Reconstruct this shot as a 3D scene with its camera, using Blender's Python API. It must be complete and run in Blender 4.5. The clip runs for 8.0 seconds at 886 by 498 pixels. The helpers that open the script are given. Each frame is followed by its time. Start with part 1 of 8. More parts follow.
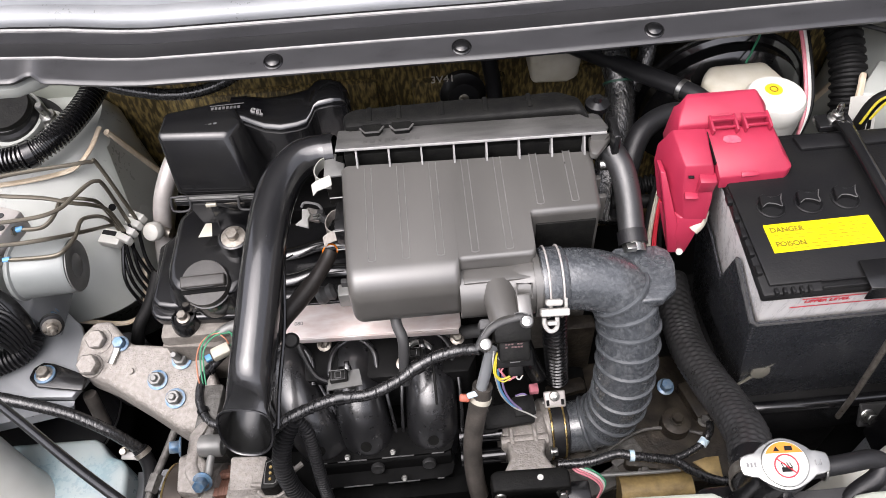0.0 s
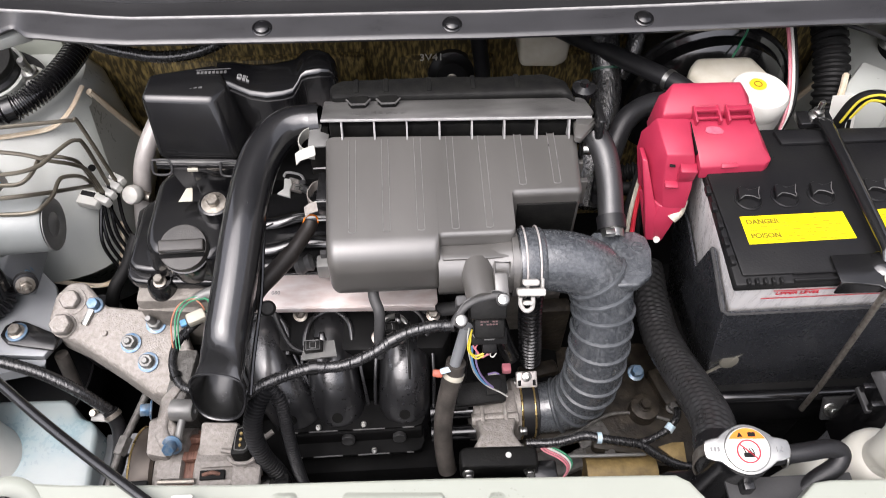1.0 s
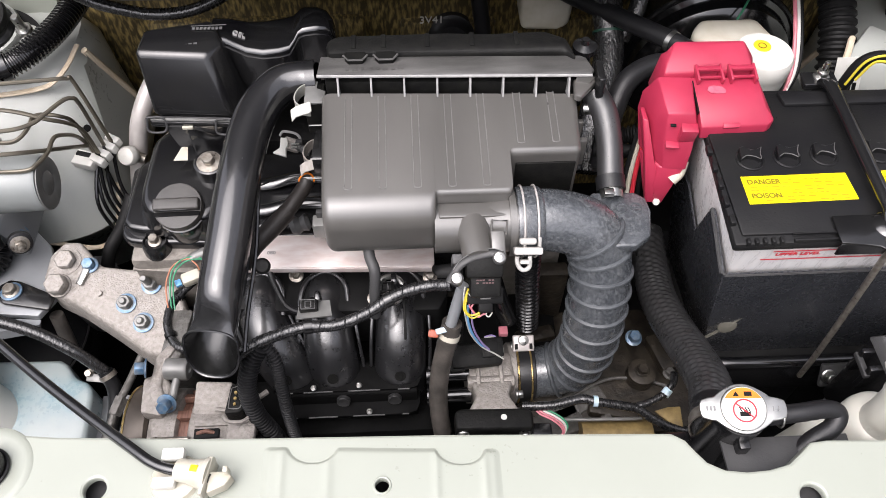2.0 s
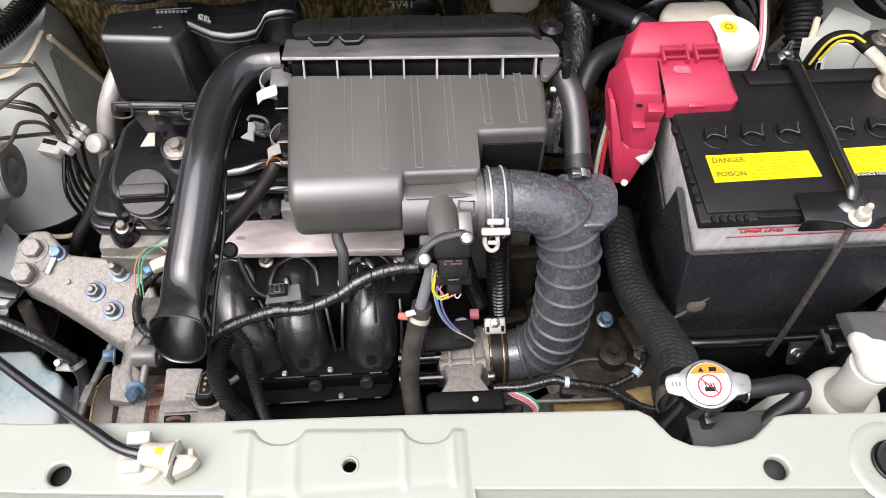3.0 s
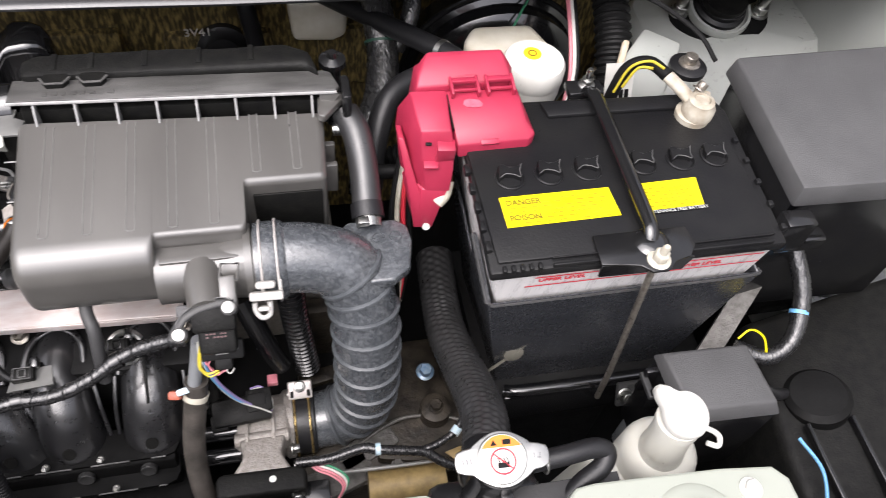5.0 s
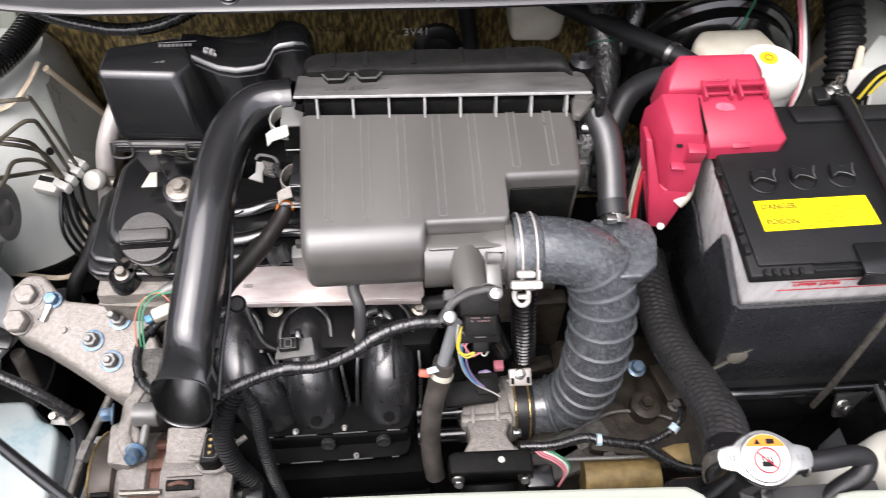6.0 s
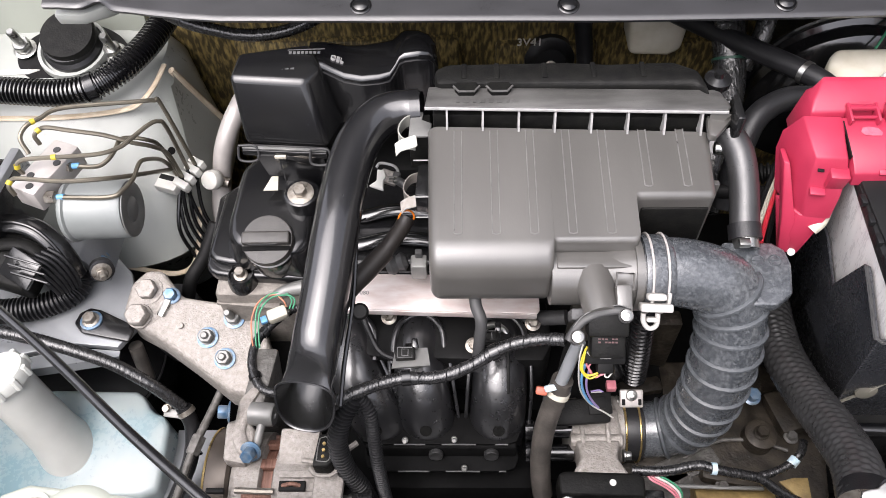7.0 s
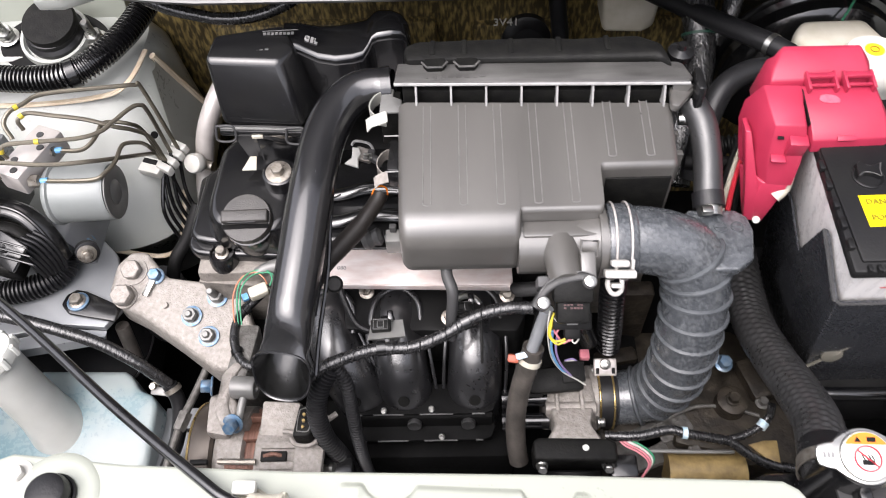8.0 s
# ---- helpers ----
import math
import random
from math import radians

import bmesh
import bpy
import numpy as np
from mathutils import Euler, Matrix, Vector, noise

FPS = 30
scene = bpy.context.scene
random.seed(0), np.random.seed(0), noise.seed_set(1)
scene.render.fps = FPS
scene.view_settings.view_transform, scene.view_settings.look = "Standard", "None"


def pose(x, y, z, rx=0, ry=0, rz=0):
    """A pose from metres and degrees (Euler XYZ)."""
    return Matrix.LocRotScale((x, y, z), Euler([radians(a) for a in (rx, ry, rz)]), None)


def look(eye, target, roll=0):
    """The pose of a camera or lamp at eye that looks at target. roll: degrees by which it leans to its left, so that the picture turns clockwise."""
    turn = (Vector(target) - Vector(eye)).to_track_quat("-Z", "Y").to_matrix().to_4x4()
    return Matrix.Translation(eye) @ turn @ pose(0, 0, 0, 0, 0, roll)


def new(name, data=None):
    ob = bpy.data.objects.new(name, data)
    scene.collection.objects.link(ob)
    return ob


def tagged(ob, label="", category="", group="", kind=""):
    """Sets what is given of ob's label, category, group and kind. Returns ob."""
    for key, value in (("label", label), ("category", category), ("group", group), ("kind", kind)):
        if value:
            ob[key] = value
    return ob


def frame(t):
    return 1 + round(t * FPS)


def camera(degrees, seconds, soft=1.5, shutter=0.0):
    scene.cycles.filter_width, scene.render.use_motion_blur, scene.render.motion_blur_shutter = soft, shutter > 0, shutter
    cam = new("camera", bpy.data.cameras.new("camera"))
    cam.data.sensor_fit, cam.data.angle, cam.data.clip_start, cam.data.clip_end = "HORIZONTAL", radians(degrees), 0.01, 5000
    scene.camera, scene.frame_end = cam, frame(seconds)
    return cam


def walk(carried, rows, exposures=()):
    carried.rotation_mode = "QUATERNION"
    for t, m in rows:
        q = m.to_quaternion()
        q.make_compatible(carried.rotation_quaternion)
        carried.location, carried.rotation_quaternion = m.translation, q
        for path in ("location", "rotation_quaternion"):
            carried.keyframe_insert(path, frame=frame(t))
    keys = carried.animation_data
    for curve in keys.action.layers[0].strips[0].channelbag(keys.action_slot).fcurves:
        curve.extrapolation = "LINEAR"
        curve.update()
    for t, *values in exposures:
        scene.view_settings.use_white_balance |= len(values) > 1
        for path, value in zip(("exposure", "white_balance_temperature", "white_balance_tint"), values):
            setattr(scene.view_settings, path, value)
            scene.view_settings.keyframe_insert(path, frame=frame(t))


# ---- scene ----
cam = camera(59.9, 8.0, soft=0.8, shutter=0.35)
PATH = [
    (0, (0.006, 0.028, 1.483), (0.037, 1.252, -0.099), -4.2),
    (0.5, (0.004, 0.029, 1.493), (0.071, 1.246, -0.093), -1.1),
    (1, (0.005, 0.019, 1.481), (0.086, 1.207, -0.126), 0.6),
    (1.5, (0.008, 0.004, 1.473), (0.095, 1.159, -0.157), 1.4),
    (1.7, (0.008, 0.007, 1.468), (0.08, 1.158, -0.166), 0.9),
    (3, (0.024, -0.003, 1.456), (0.14, 1.126, -0.191), 2.1),
    (3.5, (0.025, -0.01, 1.453), (0.184, 1.108, -0.198), 3.1),
    (4, (0.042, 0.002, 1.446), (0.287, 1.127, -0.189), 5.4),
    (4.2, (0.096, 0.036, 1.425), (0.419, 1.163, -0.196), 8.1),
    (4.4, (0.13, 0.056, 1.413), (0.503, 1.183, -0.2), 9.7),
    (4.6, (0.148, 0.065, 1.409), (0.545, 1.191, -0.201), 10.4),
    (4.75, (0.152, 0.067, 1.41), (0.552, 1.191, -0.2), 10.3),
    (4.9, (0.148, 0.065, 1.413), (0.538, 1.19, -0.198), 9.8),
    (5.1, (0.132, 0.061, 1.419), (0.49, 1.188, -0.196), 8.6),
    (5.3, (0.105, 0.057, 1.424), (0.412, 1.193, -0.193), 6.9),
    (5.5, (0.066, 0.054, 1.429), (0.296, 1.205, -0.19), 4.5),
    (6, (0.009, 0.061, 1.43), (0.12, 1.215, -0.199), 1.6),
    (6.5, (-0.038, 0.078, 1.429), (-0.023, 1.238, -0.201), -0.6),
    (7, (-0.046, 0.074, 1.432), (-0.098, 1.24, -0.192), -2.4),
    (7.5, (-0.041, 0.076, 1.434), (-0.111, 1.235, -0.194), -3.2),
    (8, (-0.018, 0.05, 1.436), (-0.074, 1.196, -0.202), -3.6),
]
walk(cam, [(t, look(eye, target, roll)) for t, eye, target, roll in PATH], ((0, 1.24, 6500, 16), (3.5, 1.21, 6500, 16), (4.2, 1.29, 6500, 16), (5.5, 1.38, 6500, 16), (7, 1.46, 6500, 16), (8, 1.46, 6500, 16)))
# ---- light ----
world = bpy.data.worlds.new("sky")
scene.world = world
world.use_nodes = True
wn, wl = world.node_tree.nodes, world.node_tree.links
sky = wn.new("ShaderNodeTexSky")
sky.sky_type, sky.sun_disc = "NISHITA", False
sky.sun_elevation, sky.sun_rotation, sky.dust_density = radians(62), radians(222), 4.0
pale = wn.new("ShaderNodeHueSaturation")  # a hazy white sky
pale.inputs["Saturation"].default_value = 0.25
wn["Background"].inputs["Strength"].default_value = 0.15
wl.new(sky.outputs[0], pale.inputs["Color"])
wl.new(pale.outputs[0], wn["Background"].inputs["Color"])
sun = new("sun", bpy.data.lights.new("sun", "SUN"))
sun.data.energy, sun.data.angle, sun.data.color = 1.2, radians(70), (1.0, 0.98, 0.95)
sun.matrix_world = look((-0.9, -0.5, 3.6), (0, 0.5, 0.8))


# ---- materials ----
def mat(name, color, rough=0.5, metal=0.0, color2=None, scale=30.0, bump=0.0, bump_scale=200.0, coat=0.0, spots=0.5, soft=0.18, trans=0.0, stretch=(1, 1, 1), swing=0.1, specular=0.5):
    """A surface with two scales of variation: broad stains between two colours and a fine grain in roughness and relief."""
    m = bpy.data.materials.new(name)
    m.use_nodes = True
    n, l = m.node_tree.nodes, m.node_tree.links
    b = n["Principled BSDF"]
    tc = n.new("ShaderNodeTexCoord")
    mp = n.new("ShaderNodeMapping")
    mp.inputs["Scale"].default_value = stretch
    l.new(tc.outputs["Object"], mp.inputs["Vector"])
    big = n.new("ShaderNodeTexNoise")
    big.inputs["Scale"].default_value, big.inputs["Detail"].default_value = scale, 7
    l.new(mp.outputs[0], big.inputs["Vector"])
    ramp = n.new("ShaderNodeValToRGB")
    c2 = color2 or tuple(c * 0.8 for c in color)
    e = ramp.color_ramp.elements
    e[0].position, e[1].position = spots - soft, spots + soft
    e[0].color, e[1].color = (*c2, 1), (*color, 1)
    l.new(big.outputs["Fac"], ramp.inputs["Fac"])
    l.new(ramp.outputs["Color"], b.inputs["Base Color"])
    fine = n.new("ShaderNodeTexNoise")
    fine.inputs["Scale"].default_value, fine.inputs["Detail"].default_value = bump_scale, 4
    l.new(mp.outputs[0], fine.inputs["Vector"])
    add = n.new("ShaderNodeMath")
    add.operation = "ADD"
    l.new(big.outputs["Fac"], add.inputs[0])
    l.new(fine.outputs["Fac"], add.inputs[1])
    rr = n.new("ShaderNodeMapRange")
    rr.inputs["From Min"].default_value, rr.inputs["From Max"].default_value = 0.6, 1.4
    rr.inputs["To Min"].default_value, rr.inputs["To Max"].default_value = max(rough - swing, 0.03), min(rough + swing, 1)
    l.new(add.outputs[0], rr.inputs["Value"])
    l.new(rr.outputs[0], b.inputs["Roughness"])
    b.inputs["Metallic"].default_value = metal
    b.inputs["Coat Weight"].default_value = coat
    b.inputs["Specular IOR Level"].default_value = specular
    if trans:
        b.inputs["Subsurface Weight"].default_value = trans
        b.inputs["Subsurface Radius"].default_value = (0.008, 0.009, 0.01)
    if bump:
        bp = n.new("ShaderNodeBump")
        bp.inputs["Strength"].default_value, bp.inputs["Distance"].default_value = bump, 0.001
        l.new(fine.outputs["Fac"], bp.inputs["Height"])
        l.new(bp.outputs["Normal"], b.inputs["Normal"])
    return m


BODY = mat("body_paint", (0.326, 0.346, 0.300), 0.34, color2=(0.300, 0.320, 0.275), scale=6, coat=0.3)
BAY = mat("bay_paint", (0.40, 0.415, 0.39), 0.34, color2=(0.34, 0.355, 0.33), scale=9, coat=0.2, bump=0.06, bump_scale=150)
RAIL_PAINT = mat("rail_paint", (0.27, 0.28, 0.29), 0.34, 0.3, color2=(0.21, 0.22, 0.23), scale=14, bump=0.08)
SEALANT = mat("seam_sealant", (0.62, 0.54, 0.42), 0.5, color2=(0.5, 0.4, 0.28), scale=60, bump=0.4)
AIRBOX = mat("airbox_plastic", (0.094, 0.090, 0.083), 0.35, color2=(0.068, 0.065, 0.060), scale=18, bump=0.08, bump_scale=900, stretch=(1, 0.25, 1), specular=1.0, swing=0.06, coat=0.25)
DULL_PLASTIC = mat("dull_plastic", (0.005, 0.005, 0.005), 0.5, color2=(0.010, 0.010, 0.009), scale=90, bump=0.4, bump_scale=400, specular=0.14)
BLACK_PLASTIC = mat("black_plastic", (0.005, 0.005, 0.006), 0.20, color2=(0.010, 0.010, 0.010), scale=30, bump=0.02, bump_scale=260, specular=0.75, swing=0.08)
GLOSS_BLACK = mat("gloss_black", (0.004, 0.004, 0.005), 0.17, color2=(0.009, 0.009, 0.009), scale=25, swing=0.07, specular=1.0, coat=0.3)
PIPE_BLACK = mat("moulded_black", (0.007, 0.007, 0.008), 0.21, color2=(0.012, 0.012, 0.013), scale=30, stretch=(1, 0.3, 1), bump=0.03, bump_scale=260, swing=0.08, specular=1.0, coat=0.35)
HOSE_EDGE = mat("hose_bead", (0.075, 0.082, 0.089), 0.38, color2=(0.05, 0.055, 0.06), scale=120)
MATT_BLACK = mat("matt_black", (0.003, 0.003, 0.003), 0.6, color2=(0.006, 0.006, 0.006), scale=30, bump=0.2, specular=0.2)
GRAIN_GREY = mat("grained_grey", (0.080, 0.080, 0.081), 0.5, color2=(0.064, 0.064, 0.065), scale=30, bump=0.5, bump_scale=900, specular=0.4)
RUBBER = mat("rubber", (0.007, 0.007, 0.008), 0.4, color2=(0.014, 0.014, 0.015), scale=40, bump=0.25, bump_scale=500, specular=0.4)
GREY_RUBBER = mat("grey_rubber", (0.05, 0.05, 0.05), 0.5, color2=(0.035, 0.035, 0.036), scale=30, bump=0.2, bump_scale=500, specular=0.4)
OLD_RUBBER = mat("old_rubber", (0.085, 0.075, 0.066), 0.5, color2=(0.030, 0.027, 0.024), scale=50, bump=0.4, bump_scale=300, specular=0.4)
HOSE_RUBBER = mat("intake_rubber", (0.044, 0.049, 0.055), 0.27, color2=(0.125, 0.134, 0.141), scale=290, spots=0.42, soft=0.14, bump=0.25, bump_scale=420, specular=1.0, coat=0.15)
BRAID = mat("sleeve", (0.034, 0.034, 0.035), 0.32, color2=(0.022, 0.022, 0.022), scale=40, bump=0.1, specular=0.7)
TAPE = mat("loom_tape", (0.008, 0.008, 0.009), 0.24, color2=(0.022, 0.022, 0.022), scale=150, bump=1.0, bump_scale=190, swing=0.14, stretch=(2, 0.7, 0.7), specular=0.9)
COWL = mat("cowl_plastic", (0.030, 0.030, 0.033), 0.34, color2=(0.022, 0.022, 0.024), scale=14, bump=0.1, bump_scale=900, stretch=(1, 3, 1), specular=0.9)
COWL_DARK = mat("cowl_gutter", (0.018, 0.018, 0.019), 0.5, color2=(0.014, 0.014, 0.015), scale=8, bump=0.15, bump_scale=700)
RED = mat("red_plastic", (0.40, 0.030, 0.068), 0.38, color2=(0.32, 0.022, 0.052), scale=24, bump=0.06, bump_scale=500)
YELLOW = mat("yellow_label", (0.90, 0.74, 0.0), 0.42, color2=(0.86, 0.69, 0.0), scale=20)
INK = mat("label_ink", (0.10, 0.075, 0.005), 0.5, scale=40)
WHITE = mat("white_plastic", (0.62, 0.62, 0.585), 0.36, color2=(0.52, 0.51, 0.47), scale=25)
CREAM = mat("aged_white_plastic", (0.52, 0.50, 0.43), 0.42, color2=(0.42, 0.39, 0.31), scale=40, trans=0.15)
MILKY = mat("milky_plastic", (0.31, 0.355, 0.355), 0.3, color2=(0.18, 0.28, 0.31), scale=13, trans=0.35, spots=0.46, soft=0.12, stretch=(1, 1, 0.4))
CASE_WHITE = mat("battery_case", (0.56, 0.55, 0.54), 0.3, color2=(0.46, 0.45, 0.45), scale=30, stretch=(3, 3, 0.3), trans=0.2)
ALLOY = mat("cast_alloy", (0.35, 0.325, 0.30), 0.55, 0.25, color2=(0.19, 0.172, 0.152), scale=210, bump=1.0, bump_scale=430, soft=0.28, spots=0.45)
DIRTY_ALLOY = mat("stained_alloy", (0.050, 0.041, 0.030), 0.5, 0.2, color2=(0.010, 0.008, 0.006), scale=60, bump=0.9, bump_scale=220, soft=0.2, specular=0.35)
SHIELD = mat("heat_shield", (0.68, 0.63, 0.61), 0.40, 0.35, color2=(0.56, 0.46, 0.43), scale=42, bump=0.12, bump_scale=120, stretch=(1, 3, 1))
PALE_ALLOY = mat("machined_alloy", (0.52, 0.49, 0.47), 0.4, 0.3, color2=(0.44, 0.41, 0.39), scale=60, bump=0.1)
PALE_STEEL = mat("pale_steel", (0.40, 0.40, 0.36), 0.45, 0.2, color2=(0.31, 0.31, 0.28), scale=50, bump=0.06)
PLATE_GREY = mat("plate_grey", (0.22, 0.22, 0.21), 0.42, 0.3, color2=(0.15, 0.15, 0.145), scale=50, bump=0.1)
RIB_LIT_EDGE = mat("rib_lit_edge", (0.17, 0.166, 0.16), 0.35, color2=(0.10, 0.098, 0.095), scale=120, specular=0.9)
DUSTY = mat("dusty_plastic", (0.090, 0.088, 0.084), 0.42, color2=(0.040, 0.039, 0.037), scale=50, bump=0.3, bump_scale=700, stretch=(0.4, 2, 1), specular=0.7)
GREY_EDGE = mat("soft_edge", (0.13, 0.13, 0.128), 0.4, color2=(0.07, 0.07, 0.07), scale=150)
EDGE_GREY = mat("worn_edge", (0.34, 0.335, 0.33), 0.45, color2=(0.24, 0.24, 0.235), scale=90)
STEEL = mat("steel", (0.52, 0.52, 0.50), 0.32, 1.0, color2=(0.38, 0.38, 0.36), scale=70)
ZINC = mat("zinc_bolt", (0.40, 0.375, 0.33), 0.36, 0.8, color2=(0.24, 0.21, 0.18), scale=200)
BLUE_ZINC = mat("blue_bolt", (0.055, 0.14, 0.25), 0.36, 0.4, color2=(0.20, 0.25, 0.30), scale=150)
BRASS = mat("brass_wire", (0.62, 0.46, 0.20), 0.3, 0.9, color2=(0.5, 0.36, 0.15), scale=120)
COPPER = mat("copper_winding", (0.25, 0.13, 0.095), 0.5, 0.2, color2=(0.14, 0.07, 0.05), scale=220, stretch=(3, 0.2, 0.2), bump=0.8, bump_scale=400)
PULLEY = mat("pulley", (0.085, 0.07, 0.058), 0.4, 0.4, color2=(0.055, 0.045, 0.037), scale=30)
OLIVE = mat("brake_pipe", (0.165, 0.15, 0.115), 0.35, 0.6, color2=(0.14, 0.125, 0.10), scale=60)
FELT = mat("firewall_felt", (0.42, 0.31, 0.115), 0.45, color2=(0.060, 0.046, 0.022), scale=150, spots=0.58, soft=0.14, bump=0.8, bump_scale=180, stretch=(1.5, 1, 0.4))
GROUND = mat("concrete", (0.10, 0.10, 0.10), 0.9, color2=(0.07, 0.07, 0.07), scale=3, bump=0.3, bump_scale=80)
PALE_GREY = mat("pale_grey_mark", (0.20, 0.20, 0.20), 0.6, scale=40)
SCUFF = mat("scuffed_red", (0.52, 0.12, 0.17), 0.5, color2=(0.44, 0.06, 0.10), scale=180)
ORANGE = mat("orange", (0.84, 0.21, 0.008), 0.4, scale=40)
SALMON = mat("salmon_wire", (0.48, 0.19, 0.11), 0.45, scale=60)
HEAD_ALLOY = mat("head_alloy", (0.25, 0.23, 0.205), 0.55, 0.25, color2=(0.12, 0.108, 0.094), scale=110, bump=1.0, bump_scale=420, soft=0.26, spots=0.47)
RED_INK = mat("red_ink", (0.62, 0.03, 0.05), 0.45, scale=40)
BLUE = mat("blue_wire", (0.16, 0.42, 0.72), 0.4, scale=40)
GREEN = mat("green_wire", (0.04, 0.25, 0.13), 0.4, scale=40)
DARK_GREEN = mat("dark_green_tape", (0.015, 0.06, 0.04), 0.45, scale=40)
PINK = mat("pink_wire", (0.60, 0.20, 0.24), 0.4, scale=40)
# blacker than the pipe: the shade inside the mouth is in the colour
INSIDE = mat("shaded_bore", (0.004, 0.004, 0.004), 0.20, color2=(0.004, 0.004, 0.004), scale=40, specular=0.7)
DARK_SLEEVE = mat("dark_sleeve", (0.018, 0.015, 0.013), 0.5, color2=(0.012, 0.010, 0.009), scale=50, bump=0.3, specular=0.35)
DULL_GREY = mat("dull_grey_plastic", (0.028, 0.028, 0.028), 0.45, color2=(0.020, 0.020, 0.020), scale=60, bump=0.2, bump_scale=500)
HOSE_GREY = mat("hose_grey", (0.020, 0.020, 0.021), 0.34, color2=(0.030, 0.030, 0.030), scale=40, bump=0.15, bump_scale=500, specular=0.8)
BUCKLE = mat("buckle_plastic", (0.50, 0.49, 0.465), 0.42, color2=(0.42, 0.41, 0.385), scale=60)
OLIVE_GREY = mat("olive_grey", (0.16, 0.152, 0.125), 0.5, color2=(0.115, 0.110, 0.092), scale=40)
STRIPE = mat("cable_stripe", (0.58, 0.48, 0.04), 0.45, color2=(0.46, 0.37, 0.03), scale=60)
STAINED = mat("stained_yellow", (0.30, 0.215, 0.085), 0.5, 0.2, color2=(0.14, 0.095, 0.04), scale=80, bump=0.5)
OIL_CAP = mat("oil_cap_plastic", (0.050, 0.047, 0.043), 0.42, color2=(0.030, 0.028, 0.026), scale=60, bump=0.4, bump_scale=700, specular=0.5)
FAINT_INK = mat("faded_ink", (0.44, 0.35, 0.002), 0.5, scale=40)
HEAD_INK = mat("heading_ink", (0.20, 0.155, 0.004), 0.5, scale=40)
WALL = mat("unseen_wall", (0.30, 0.29, 0.27), 0.9, color2=(0.22, 0.21, 0.20), scale=1.5, bump=0.3, bump_scale=60)
# near-black that holds the deep shade between and under the engine parts
SHADE_BLACK = mat("shade_black", (0.002, 0.002, 0.002), 0.7, color2=(0.004, 0.004, 0.004), scale=30, bump=0.2, specular=0.1)
RUNNER = mat("runner_black", (0.010, 0.010, 0.011), 0.30, color2=(0.015, 0.015, 0.016), scale=30, bump=0.03, bump_scale=260, specular=1.0, swing=0.07, coat=0.5)
MOTOR_PAINT = mat("motor_paint", (0.25, 0.265, 0.26), 0.40, 0.1, color2=(0.20, 0.215, 0.21), scale=14, bump=0.08)
NECK_WHITE = mat("neck_white", (0.56, 0.57, 0.54), 0.36, color2=(0.49, 0.50, 0.47), scale=18, trans=0.2)
TANK_WHITE = mat("tank_white", (0.60, 0.595, 0.54), 0.36, color2=(0.53, 0.52, 0.46), scale=14, trans=0.25)
# darker copy of the cast alloy, with the shade low in the bay put in
SHADED_ALLOY = mat("shaded_alloy", (0.16, 0.155, 0.145), 0.55, 0.3, color2=(0.06, 0.056, 0.05), scale=130, bump=1.0, bump_scale=300, soft=0.25)
JACKET = mat("battery_jacket", (0.026, 0.028, 0.033), 0.26, color2=(0.040, 0.042, 0.047), scale=12, bump=0.12, bump_scale=300, specular=1.0, swing=0.1)
LID_BLACK = mat("lid_black", (0.008, 0.008, 0.009), 0.36, color2=(0.014, 0.014, 0.014), scale=25, bump=0.2, bump_scale=400, specular=0.22)
DIRTY_LEAD = mat("dull_lead", (0.46, 0.43, 0.36), 0.5, 0.0, color2=(0.28, 0.24, 0.18), scale=70, bump=0.4)
HOOD_GREY = mat("hood_underside", (0.06, 0.06, 0.058), 0.6, color2=(0.045, 0.045, 0.044), scale=5, bump=0.1)
RUST_RED = mat("rust_red", (0.36, 0.085, 0.045), 0.5, scale=90, bump=0.3)
PALE_BLUE = mat("pale_blue", (0.36, 0.55, 0.66), 0.45, color2=(0.55, 0.60, 0.62), scale=60)
PRINT_RED = mat("faded_print", (0.11, 0.055, 0.055), 0.5, scale=80)
VIOLET = mat("violet_wire", (0.36, 0.27, 0.55), 0.4, scale=40)


# ---- building ----
BASE = {}


def thing(name, base=(0, 0, 0), label="", category="", group="", kind=""):
    ob = new(name)
    ob.location = base
    ob.empty_display_size = 0.02
    BASE[ob.name] = Vector(base)
    return tagged(ob, label, category, group, kind)


def part(name, bm, material, parent=None, label="", smooth=40):
    """One mesh object from a bmesh in world coordinates, under a thing or a part."""
    me = bpy.data.meshes.new(name)
    base = BASE[parent.name] if parent else Vector((0, 0, 0))
    bmesh.ops.recalc_face_normals(bm, faces=bm.faces)
    if parent:
        bmesh.ops.translate(bm, verts=bm.verts, vec=-base)
    for f in bm.faces:
        f.smooth = True
    bm.to_mesh(me)
    bm.free()
    me.set_sharp_from_angle(angle=radians(smooth))
    me.materials.append(material)
    ob = new(name, me)
    if parent:
        ob.parent = parent
        BASE[ob.name] = base
    else:
        BASE[ob.name] = Vector((0, 0, 0))
    if label:
        ob["label"] = label
    return ob


def loft(rings, caps=True, bm=None):
    """A skin over rings of equally many points."""
    bm = bm or bmesh.new()
    vs = [[bm.verts.new(p) for p in r] for r in rings]
    k = len(vs[0])
    for a, b in zip(vs, vs[1:]):
        for i in range(k):
            bm.faces.new((a[i], a[(i + 1) % k], b[(i + 1) % k], b[i]))
    if caps:
        bm.faces.new(vs[0][::-1])
        bm.faces.new(vs[-1])
    return bm


